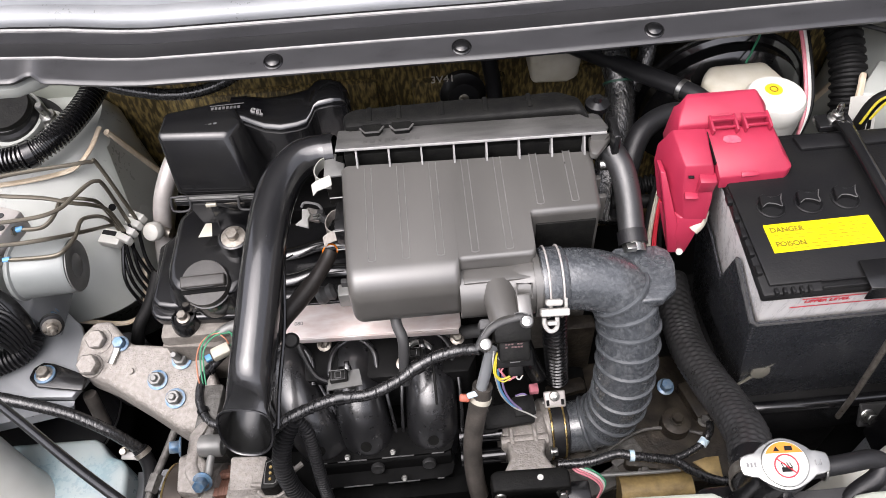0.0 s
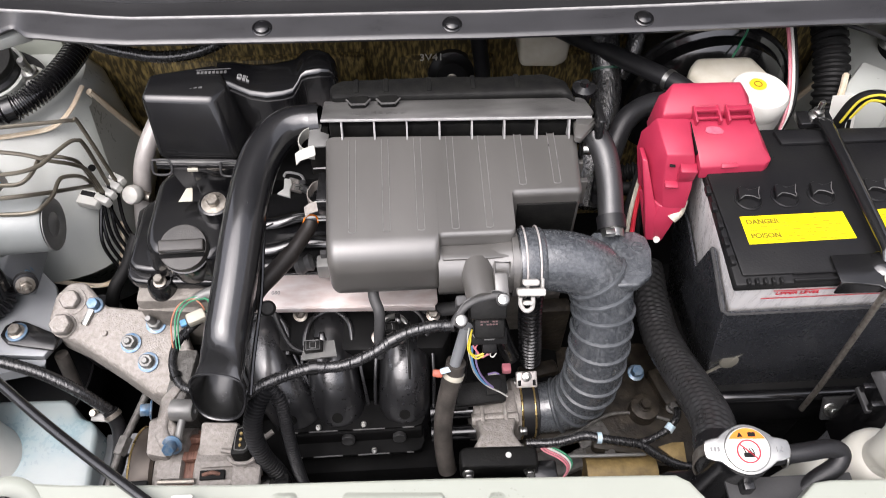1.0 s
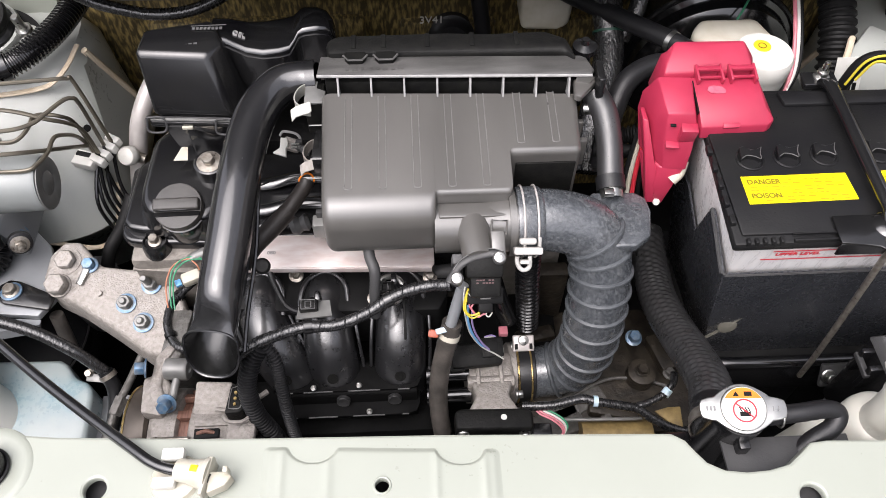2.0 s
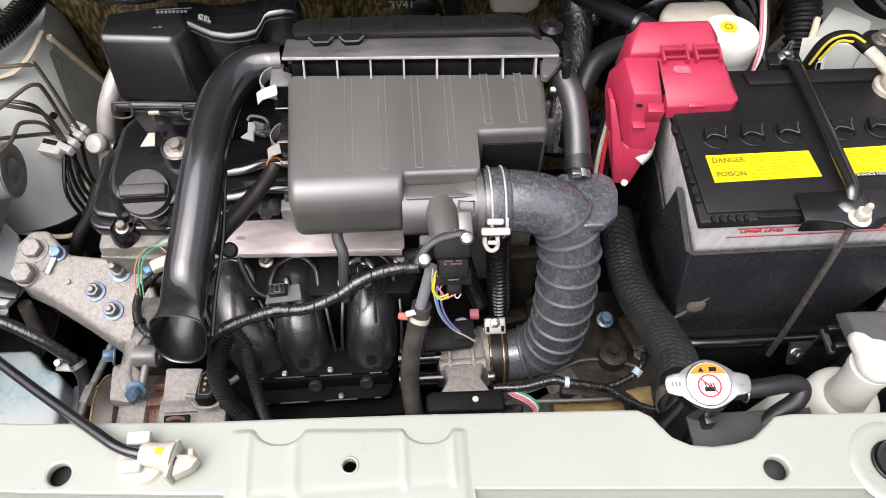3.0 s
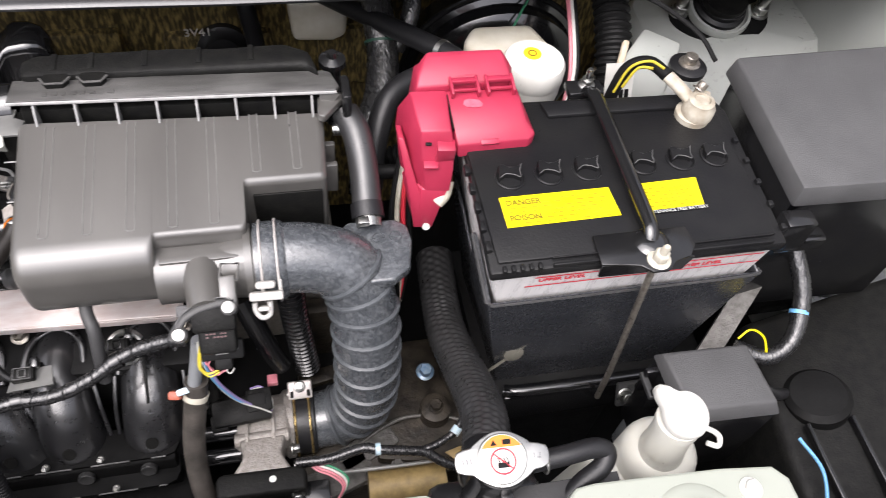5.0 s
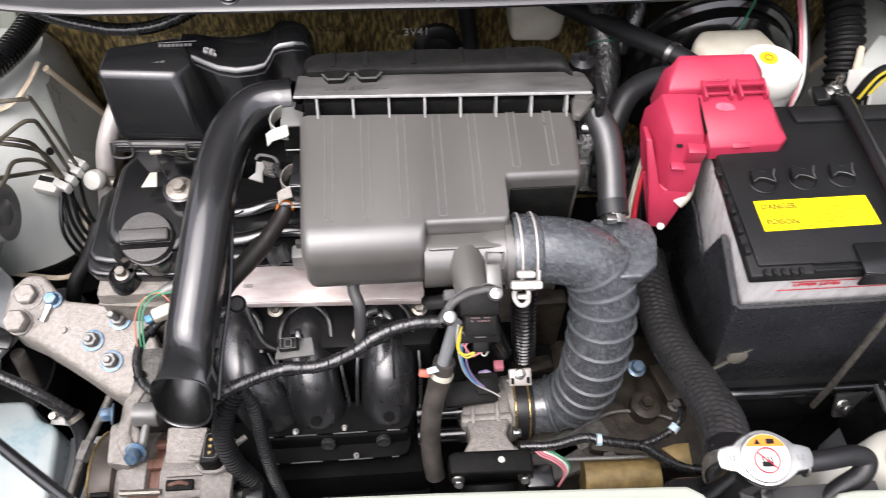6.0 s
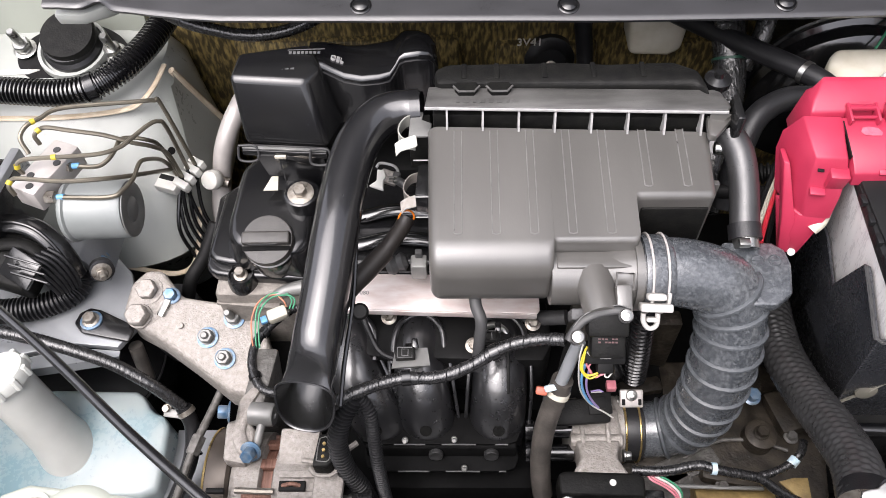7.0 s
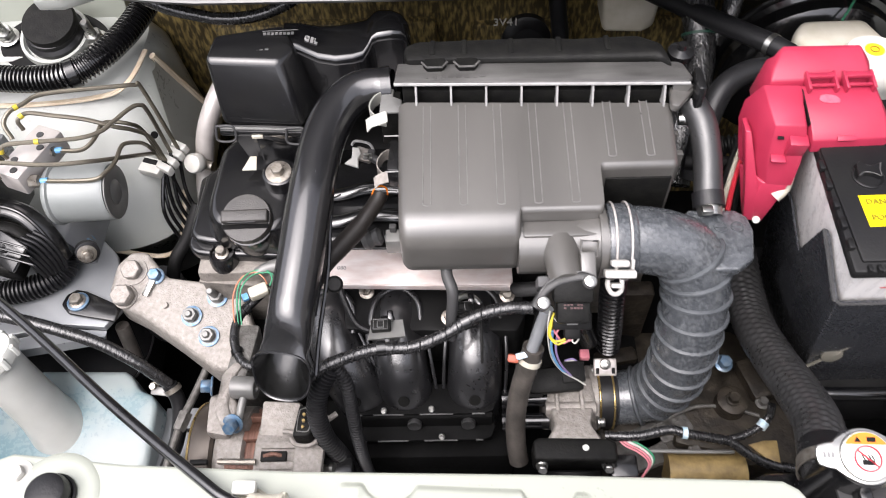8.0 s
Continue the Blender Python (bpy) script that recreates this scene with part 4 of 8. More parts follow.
for c in ((0.0860, 0.3950, 0.8910), (0.0470, 0.3820, 0.8790)):
    part("screw_boss", lathe([(0.0066, -0.012), (0.0062, 0)], c, (0, -0.45, 0.9), 18), DULL_GREY, sens)
    part("screw", screw(c, (0, -0.45, 0.9), 0.0056), STEEL, sens)
part("plug", box((0.0730, 0.3960, 0.8760), (0.034, 0.020, 0.018), 0.003, (40, 0, -1)), DULL_PLASTIC, sens)
part("plug_ridge", tube([(0.0620, 0.3920, 0.8760), (0.0640, 0.3890, 0.8730), (0.0730, 0.3890, 0.8720), (0.0830, 0.3890, 0.8730), (0.0840, 0.3910, 0.8760)], 0.0026, 8, 3), DUSTY, sens)
part("plug_body", box((0.0740, 0.3890, 0.8590), (0.029, 0.026, 0.020), 0.003, (40, 0, -1)), DULL_PLASTIC, sens)
part("plug_skirt", box((0.0750, 0.3860, 0.8420), (0.034, 0.016, 0.010), 0.002, (40, 0, -1)), MATT_BLACK, sens)
part("skirt_edge", tube([(0.0590, 0.3850, 0.8480), (0.0610, 0.3830, 0.8460), (0.0700, 0.3820, 0.8450), (0.0700, 0.3810, 0.8440), (0.0790, 0.3810, 0.8440), (0.0800, 0.3820, 0.8450), (0.0870, 0.3830, 0.8460), (0.0880, 0.3870, 0.8490)], 0.0008, 6, 1), EDGE_GREY, sens)
part("plug_lock", box((0.0750, 0.3790, 0.8340), (0.014, 0.012, 0.012), 0.002, (40, 0, -1)), MATT_BLACK, sens)
bm = bmesh.new()
m = Matrix.Translation(Vector((0.0740, 0.3890, 0.8590))) @ pose(0, 0, 0, 40, 0, -1)
for row in range(3):
    for k in range(6):
        if (k + 2 * row) % 5:
            merge(bm, box(m @ Vector((-0.0075 + 0.0028 * k, 0.0065 - 0.0027 * row, 0.0104)), (0.0020, 0.0013, 0.0006), 0, (40, 0, -1)))
part("printed_mark", bm, PRINT_RED, sens)
for m, r, path in (
        (STRIPE, 0.0010, [(0.0590, 0.3890, 0.8500), (0.0570, 0.3830, 0.8400), (0.0560, 0.3770, 0.8320), (0.0610, 0.3740, 0.8260), (0.0690, 0.3750, 0.8280), (0.0720, 0.3780, 0.8320)]),
        (STRIPE, 0.0008, [(0.0580, 0.3880, 0.8480), (0.0550, 0.3820, 0.8380), (0.0550, 0.3770, 0.8300), (0.0620, 0.3720, 0.8240), (0.0700, 0.3740, 0.8260)]),
        (PINK, 0.0009, [(0.0620, 0.3840, 0.8360), (0.0600, 0.3810, 0.8320), (0.0640, 0.3780, 0.8260), (0.0680, 0.3740, 0.8220), (0.0740, 0.3760, 0.8250)]),
        (PINK, 0.0008, [(0.0640, 0.3820, 0.8340), (0.0620, 0.3790, 0.8300), (0.0670, 0.3750, 0.8230), (0.0760, 0.3760, 0.8250), (0.0770, 0.3790, 0.8280)]),
        (WHITE, 0.0007, [(0.0780, 0.3790, 0.8300), (0.0760, 0.3750, 0.8240), (0.0790, 0.3740, 0.8220), (0.0820, 0.3760, 0.8260)]),
        (WHITE, 0.0009, [(0.0560, 0.3920, 0.8480), (0.0550, 0.3880, 0.8300), (0.0590, 0.3890, 0.7900), (0.0650, 0.3890, 0.7600), (0.0770, 0.3880, 0.7350), (0.0940, 0.3880, 0.7150), (0.1030, 0.3870, 0.7050)]),
        (BLUE, 0.0013, [(0.0590, 0.3820, 0.8300), (0.0600, 0.3840, 0.8000), (0.0650, 0.3870, 0.7700), (0.0730, 0.3880, 0.7450), (0.0800, 0.3890, 0.7300)]),
        (VIOLET, 0.0011, [(0.0630, 0.3790, 0.8260), (0.0640, 0.3810, 0.8000), (0.0690, 0.3850, 0.7700), (0.0770, 0.3870, 0.7450), (0.0860, 0.3890, 0.7250)])):
    part("wire", tube(path, r, 6, 6), m, sens)

# ---- intake snorkel: a hollow pipe with a cut, flared mouth ----
duct = thing("intake_snorkel", (-0.17, 0.5, 0.84), "glossy black plastic intake snorkel with flared open mouth", "intake pipe")
line = spline([(-0.086, 0.618, 0.905), (-0.104, 0.620, 0.904), (-0.125, 0.613, 0.902), (-0.142, 0.590, 0.898), (-0.153, 0.553, 0.893), (-0.160, 0.495, 0.884), (-0.1655, 0.445, 0.869), (-0.172, 0.400, 0.852)], 7)
shell = rings_along(line, lambda u: 0.0185 + 0.0027 * min(u * 2.2, 1), 32)


def mouth_ring(c, u, v, ru, rv, low=1.0, n=32):
    """A ring whose lower half is drawn out by low, and squarer the more it is."""
    out, e = [], 1 - 0.22 * min(low - 1, 1)
    for k in range(n):
        a = 2 * math.pi * k / n
        x, y = math.copysign(abs(math.cos(a)) ** e, math.cos(a)), math.copysign(abs(math.sin(a)) ** e, math.sin(a))
        out.append(Vector(c) + Vector(u) * (ru * x) + Vector(v) * (rv * y * (low if y < 0 else 0.94)))
    return out


side, top = (Vector(shell[-1][0]) - line[-1]).normalized(), (Vector(shell[-1][8]) - line[-1]).normalized()
lean = Vector((0.05, 0.40, 0.90)).normalized()
MOUTH = ((-0.1735, 0.390, 0.848), 0.10, 0.0212, 0.0212, 1.0), ((-0.176, 0.380, 0.841), 0.35, 0.0216, 0.0210, 1.08), ((-0.1795, 0.369, 0.831), 0.75, 0.0218, 0.0200, 1.35), ((-0.1820, 0.3625, 0.8245), 0.92, 0.0236, 0.0192, 1.70), ((-0.1845, 0.3565, 0.818), 1.0, 0.0282, 0.0186, 2.05)
for c, tip, ru, rv, low in MOUTH:
    shell.append(mouth_ring(c, side, (top * (1 - tip) + lean * tip).normalized(), ru, rv, low))
rim = shell[-1]
part("pipe", loft(shell, False), PIPE_BLACK, duct)
bore = [mouth_ring(c, side, (top * (1 - tip) + lean * tip).normalized(), ru - 0.0016, rv - 0.0016, low) for c, tip, ru, rv, low in MOUTH[::-1]]
bore += [mouth_ring(line[-k], side, top, 0.0186, 0.0186) for k in (2, 8, 14, 20)]
# the mouth's inner shade comes from this near-black colour
part("bore", loft(bore, False), INSIDE, duct, "inside of the mouth, near-black for its shade")
part("rim", loft(rings_along([Vector(p) for p in rim] + [Vector(rim[0])], 0.0013, 6), False), PIPE_BLACK, duct)
part("collar", ring_band((-0.092, 0.618, 0.905), (1, 0.08, 0), 0.0185, 0.010, 0.003), GLOSS_BLACK, duct)
part("mould_seam", tube([(-0.1365, 0.545, 0.884), (-0.1415, 0.49, 0.874), (-0.1465, 0.44, 0.859), (-0.153, 0.395, 0.842)], 0.0012, 6), GLOSS_BLACK, duct)

stay = thing("dipstick", (-0.15, 0.45, 0.80), "thin black steel rod clipped beside the snorkel", "rod")
part("rod", tube([(-0.146, 0.525, 0.862), (-0.146, 0.493, 0.852), (-0.146, 0.443, 0.840), (-0.151, 0.386, 0.826), (-0.153, 0.350, 0.815)], 0.0022, 8), GLOSS_BLACK, stay, "dark steel rod")
part("bail", tube([(-0.147, 0.548, 0.843), (-0.155, 0.547, 0.842), (-0.158, 0.540, 0.840), (-0.150, 0.534, 0.838), (-0.141, 0.538, 0.838)], 0.0009, 6), MATT_BLACK, stay, "thin wire loop")
for x, y, z in ((-0.148, 0.435, 0.832),):
    part("clip", lathe([(0.008, 0), (0.008, 0.005), (0.006, 0.007)], (x + 0.008, y, z), (0.1, -0.5, 0.9), 16), MATT_BLACK, stay)

# ---- intake hose ----
hose = thing("intake_hose", (0.18, 0.42, 0.75), "ribbed dark rubber intake hose with grey bloom", "hose")
HP = [(0.108, 0.452, 0.868), (0.145, 0.452, 0.868), (0.179, 0.447, 0.858), (0.194, 0.436, 0.835), (0.198, 0.422, 0.8), (0.199, 0.412, 0.76), (0.199, 0.406, 0.715), (0.195, 0.404, 0.675), (0.179, 0.404, 0.645), (0.15, 0.404, 0.634), (0.118, 0.404, 0.634)]
part("hose_body", tube(HP, lambda u: 0.0305 - 0.002 * max(0, u - 0.6), 28, 8), HOSE_RUBBER, hose)
hp = spline(HP, 20)
for k in range(11):
    i = 48 + k * 12
    d = hp[i + 1] - hp[i - 1]
    part("rib", lathe([(0.029, -0.0030), (0.0318, -0.0020), (0.0330, -0.0012), (0.0332, 0.0), (0.0330, 0.0012), (0.0318, 0.0020), (0.029, 0.0030)], hp[i], d, 32, False), HOSE_EDGE, hose)
part("collar", lathe([(0.029, -0.012), (0.0335, -0.012), (0.034, -0.009), (0.034, 0.010), (0.0315, 0.013), (0.029, 0.013)], (0.120, 0.452, 0.868), (1, 0, 0), 32, False), HOSE_RUBBER, hose)
part("collar", lathe([(0.029, -0.014), (0.032, -0.014), (0.0335, -0.010), (0.0335, 0.012), (0.029, 0.014)], (0.131, 0.404, 0.634), (1, 0, 0), 32, False), RUBBER, hose)
part("resonator_plate", bevelled(prism([(0.184, 0.420), (0.222, 0.420), (0.238, 0.432), (0.244, 0.462), (0.242, 0.478), (0.232, 0.486), (0.190, 0.487), (0.180, 0.478)], 0.854, 0.866), 0.0028, 3), HOSE_RUBBER, hose)
for x in (0.199, 0.215, 0.230):
    part("round_mark", hoop((x, 0.466, 0.8662), (0, 0, 1), 0.0055, 0.0006, 20, 6), HOSE_EDGE, hose)
    part("cross_mark", box((x, 0.466, 0.8663), (0.010, 0.0008, 0.0008)), HOSE_EDGE, hose)
clamp = thing("hose_clamp", (0.118, 0.44, 0.87), "white wire hose clamp with a plastic buckle", "hose clamp", "hose clamps")
for x in (0.113, 0.126):
    part("wire", hoop((x, 0.452, 0.868), (1, 0, 0), 0.0350, 0.0011), PALE_ALLOY, clamp)
part("buckle", box((0.1150, 0.4110, 0.8770), (0.027, 0.007, 0.014), 0.0018, (40, 0, -2), 3), BUCKLE, clamp)
part("buckle_post", box((0.1150, 0.4170, 0.8840), (0.016, 0.006, 0.012), 0.0025, (40, 0, -2), 3), BUCKLE, clamp)
LOOP = [(0.1050, 0.4080, 0.8730), (0.1050, 0.4040, 0.8680), (0.1080, 0.4000, 0.8640), (0.1120, 0.3990, 0.8630), (0.1160, 0.4010, 0.8640), (0.1170, 0.4040, 0.8680), (0.1170, 0.4080, 0.8730)]
part("tongue", tube(LOOP, 0.0022, 10, 5), BUCKLE, clamp)
part("tongue_pad", box((0.1120, 0.4050, 0.8680), (0.0095, 0.004, 0.012), 0.0015, (40, 0, -2)), BUCKLE, clamp)
for x in (0.1125, 0.1265):
    part("wire_end", tube([(x, 0.4195, 0.885), (x, 0.416, 0.879), (x, 0.413, 0.872)], 0.0017, 8), BUCKLE, clamp)
clamp2 = thing("hose_clamp", (0.131, 0.41, 0.64), "brass wire hose clamp with a steel buckle", "hose clamp", "hose clamps")
for x in (0.124, 0.139):
    part("wire", hoop((x, 0.404, 0.634), (1, 0, 0), 0.0345, 0.0012), BRASS, clamp2)
part("buckle", box((0.1315, 0.423, 0.672), (0.025, 0.019, 0.004), 0.0018, (32, 0, 0), 3), PALE_ALLOY, clamp2)
for dx in (-0.0085, 0.0085):
    part("buckle_slot", box((0.1315 + dx, 0.4185, 0.6722), (0.0035, 0.0065, 0.0015), 0.0006, (32, 0, 0)), MATT_BLACK, clamp2)
part("screw", screw((0.1315, 0.425, 0.6752), (0, -0.53, 0.85), 0.0062), STEEL, clamp2)

# breather hose beside the air cleaner
br = thing("breather_hose", (0.208, 0.52, 0.88), "black rubber breather hose with steel clip", "hose")
part("hose_body", tube([(0.198, 0.575, 0.915), (0.206, 0.555, 0.908), (0.209, 0.53, 0.893), (0.209, 0.505, 0.876), (0.2085, 0.488, 0.868)], 0.0132, 20), HOSE_GREY, br)
part("sleeve", ring_band((0.2085, 0.494, 0.870), (0, 0.85, 0.35), 0.0128, 0.014, 0.0018), RUBBER, br)
part("clip", ring_band((0.2085, 0.484, 0.866), (0, 0.85, 0.35), 0.0105, 0.010, 0.001), STEEL, br)
part("ear", box((0.203, 0.478, 0.876), (0.010, 0.008, 0.006), 0.001), STEEL, br)
part("paint_dot", lathe([(0.0032, 0), (0.003, 0.0006)], (0.207, 0.508, 0.8905), (0, -0.4, 0.9), 12), WHITE, br)

# ---- throttle body ----
tb = thing("throttle_body", (0.09, 0.39, 0.62), "cast alloy throttle body with black motor housing", "throttle body")
part("bore", lathe([(0.033, 0), (0.034, 0.012), (0.032, 0.016), (0.032, 0.046), (0.036, 0.050), (0.036, 0.058)], (0.064, 0.404, 0.634), (1, 0, 0), 28), ALLOY, tb)
part("casting", box((0.091, 0.392, 0.658), (0.054, 0.044, 0.028), 0.007, (0, 0, 0), 3), ALLOY, tb)
part("casting", bevelled(loft([[Vector(p) for p in ((0.068, 0.376, 0.640), (0.114, 0.376, 0.640), (0.114, 0.376, 0.676), (0.068, 0.376, 0.676))], [Vector(p) for p in ((0.072, 0.356, 0.640), (0.108, 0.356, 0.640), (0.108, 0.356, 0.680), (0.072, 0.356, 0.680))], [Vector(p) for p in ((0.060, 0.336, 0.640), (0.118, 0.336, 0.640), (0.118, 0.336, 0.684), (0.060, 0.336, 0.684))]]), 0.004, 3), ALLOY, tb)
part("rib", box((0.076, 0.392, 0.674), (0.004, 0.040, 0.006), 0.001), ALLOY, tb)
part("rib", box((0.102, 0.392, 0.674), (0.004, 0.040, 0.006), 0.001), ALLOY, tb)
part("boss", lathe([(0.007, 0), (0.007, 0.052), (0.005, 0.054)], (0.064, 0.378, 0.668), (1, 0, 0), 14), ALLOY, tb)
part("boss", lathe([(0.0085, 0), (0.008, 0.006), (0.005, 0.007)], (0.097, 0.408, 0.664), (0, -0.3, 1), 16), ALLOY, tb)
for y, z in ((0.365, 0.660), (0.425, 0.660), (0.362, 0.62)):
    part("bolt", hexbolt((0.118, y, z), (1, 0, 0), 0.005, 0.006, 1.3), STEEL, tb)
part("motor_flange", bevelled(prism([(0.047, 0.316), (0.130, 0.314), (0.131, 0.334), (0.124, 0.338), (0.052, 0.340), (0.046, 0.336)], 0.655, 0.686), 0.004, 3), DULL_PLASTIC, tb)
part("motor_housing", lathe([(0.030, 0), (0.030, 0.02), (0.026, 0.03)], (0.088, 0.318, 0.650), (0, -0.8, -0.35), 28), MATT_BLACK, tb)
for x in (0.055, 0.121):
    part("screw", hexbolt((x, 0.3145, 0.674), (0, -0.9, 0.45), 0.0052, 0.006, 1.25), STEEL, tb)
part("paint_dot", lathe([(0.0035, 0), (0.0032, 0.0006)], (0.099, 0.328, 0.6858), (0, 0, 1), 12), WHITE, tb)
part("connector", box((0.074, 0.400, 0.690), (0.056, 0.026, 0.022), 0.003, (20, 0, 4)), DULL_PLASTIC, tb)
part("connector_rim", box((0.092, 0.404, 0.701), (0.024, 0.022, 0.006), 0.0015, (20, 0, 4)), DULL_PLASTIC, tb)
part("connector_slot", box((0.090, 0.4035, 0.7045), (0.016, 0.012, 0.002), 0.0005, (20, 0, 4)), MATT_BLACK, tb)
part("connector_tail", box((0.052, 0.392, 0.684), (0.016, 0.016, 0.014), 0.002, (20, 0, 4)), DULL_PLASTIC, tb)
for k, m in enumerate((VIOLET, WHITE)):
    part("wire", tube([(0.084, 0.416 - 0.002 * k, 0.704), (0.094, 0.416 - 0.002 * k, 0.706), (0.1025 + 0.001 * k, 0.408 - 0.003 * k, 0.700), (0.103, 0.397, 0.690), (0.094, 0.392, 0.692)], 0.0009, 6), m, tb)
part("pink_lock", box((0.106, 0.424, 0.700), (0.010, 0.010, 0.008), 0.001), PINK, tb)
for y, z in ((0.392, 0.662), (0.372, 0.650)):
    part("nipple", lathe([(0.0085, 0), (0.0085, 0.040), (0.011, 0.042), (0.011, 0.05)], (0.068, y, z), (-1, 0, 0), 16), GLOSS_BLACK, tb)

# ---- intake manifold ----
mf = thing("intake_manifold", (-0.06, 0.40, 0.6), "black plastic intake manifold with curved glossy runners", "intake manifold")
part("port_plate", prism([(-0.205, 0.448), (-0.12, 0.440), (0.035, 0.436), (0.045, 0.455), (0.042, 0.52), (-0.20, 0.525)], 0.66, 0.733, 0.005), MATT_BLACK, mf)
for k, x in enumerate((-0.163, -0.092, -0.008)):
    sx = (0.050, 0.013, -0.005)[k]
    part("runner", tube([(x, 0.492, 0.712), (x, 0.462, 0.713), (x + sx * 0.15, 0.432, 0.706), (x + sx * 0.45, 0.408, 0.682), (x + sx * 0.8, 0.396, 0.645), (x + sx, 0.392, 0.59)], lambda u: 0.0262 + 0.0045 * u, 28, 8, squash=0.95), RUNNER, mf)
    part("runner_arch", tube([(x - 0.0265, 0.436, 0.728), (x - 0.0255, 0.460, 0.735), (x - 0.019, 0.479, 0.737), (x - 0.004, 0.4885, 0.738), (x + 0.008, 0.4875, 0.738), (x + 0.0185, 0.480, 0.737), (x + 0.0250, 0.466, 0.735), (x + 0.0265, 0.440, 0.728)], 0.0030, 10, 6, squash=0.6), RUNNER, mf)
    for w in (-1, 1):
        part("runner_web", tube([(x + 0.031 * w, 0.444, 0.727), (x + sx * 0.3 + 0.033 * w, 0.415, 0.700), (x + sx * 0.7 + 0.033 * w, 0.393, 0.660), (x + sx + 0.033 * w, 0.380, 0.628)], 0.0019, 8, squash=0.7), RUNNER, mf)
    part("stamp", lathe([(0.0062, 0), (0.006, 0.0006), (0.0012, 0.0006)], (x + sx * 0.55, 0.3795, 0.689), (0, -0.82, 0.57), 20), DULL_PLASTIC, mf)
# plenum parts drawn near-black, the cavity's shade being in their colour
part("plenum", box((-0.085, 0.378, 0.575), (0.235, 0.075, 0.10), 0.012), SHADE_BLACK, mf)
part("plenum_step", box((-0.085, 0.345, 0.525), (0.235, 0.075, 0.09), 0.010), SHADE_BLACK, mf)
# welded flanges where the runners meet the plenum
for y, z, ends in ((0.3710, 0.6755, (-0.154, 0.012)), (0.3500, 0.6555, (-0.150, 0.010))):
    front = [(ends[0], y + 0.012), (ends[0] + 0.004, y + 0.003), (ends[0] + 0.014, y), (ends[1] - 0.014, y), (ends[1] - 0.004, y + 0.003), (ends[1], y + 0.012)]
    part("weld_flange", prism(front + [(ends[1], 0.405), (ends[0], 0.405)], z - 0.004, z, 0.0008), SHADE_BLACK, mf)
    # highlights along the black flange edges, drawn as pale grey lines
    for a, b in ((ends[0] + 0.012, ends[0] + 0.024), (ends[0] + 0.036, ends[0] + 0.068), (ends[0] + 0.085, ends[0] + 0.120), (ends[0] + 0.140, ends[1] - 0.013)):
        part("weld_glint", tube([(a, y - 0.0002, z - 0.0008), ((a + b) / 2, y - 0.0002, z - 0.0004), (b, y - 0.0002, z - 0.0008)], 0.0008, 6, 3), GREY_EDGE, mf)
part("plenum_face", bevelled(loft([[Vector(q) for q in ((-0.148, 0.352, 0.56), (0.008, 0.352, 0.56), (0.008, 0.39, 0.56), (-0.148, 0.39, 0.56))], [Vector(q) for q in ((-0.148, 0.368, 0.672), (0.008, 0.368, 0.672), (0.008, 0.39, 0.672), (-0.148, 0.39, 0.672))]]), 0.003, 2), SHADE_BLACK, mf)
for x, y, z in ((-0.056, 0.3705, 0.690), (-0.106, 0.372, 0.684), (-0.046, 0.349, 0.668)):
    part("bolt", hexbolt((x, y, z), (0, -0.6, 0.8), 0.0026, 0.004, 1.3), STEEL, mf)
for x in (-0.075, -0.018):
    part("round_lug", lathe([(0.0075, -0.006), (0.0075, 0.0012), (0.0065, 0.0020), (0.0050, 0.0012), (0.001, 0.0012)], (x, 0.3635, 0.664), (0, -0.95, 0.25), 24), DULL_GREY, mf)
part("back_wall", box((-0.07, 0.515, 0.70), (0.28, 0.02, 0.09), 0.004), MATT_BLACK, mf)
part("side_pipe", tube([(0.005, 0.49, 0.725), (0.035, 0.485, 0.735), (0.06, 0.48, 0.745)], 0.008, 14), GREY_RUBBER, mf)

rail = thing("rail_shield", (-0.06, 0.495, 0.77), "bright metal heat shield strip over the fuel rail", "heat shield")
part("strip", prism([(-0.178, 0.480), (0.028, 0.472), (0.031, 0.476), (0.031, 0.505), (-0.07, 0.520), (-0.172, 0.522)], 0.763, 0.7655, 0.001), SHIELD, rail)
part("turned_edge", prism([(-0.178, 0.478), (0.028, 0.470), (0.028, 0.4725), (-0.178, 0.4805)], 0.757, 0.765, 0.0008), SHIELD, rail)
for x, y in ((-0.124, 0.486), (0.026, 0.478), (-0.036, 0.452)):
    part("bolt", hexbolt((x, y, 0.736), (0, -0.3, 0.95), 0.0055, 0.006, 1.5), ZINC, rail)
lettering("stamped_mark", "080", 0.0064, pose(-0.1525, 0.4955, 0.7658, 0, 0, -1), PALE_GREY, rail, 0.0001)

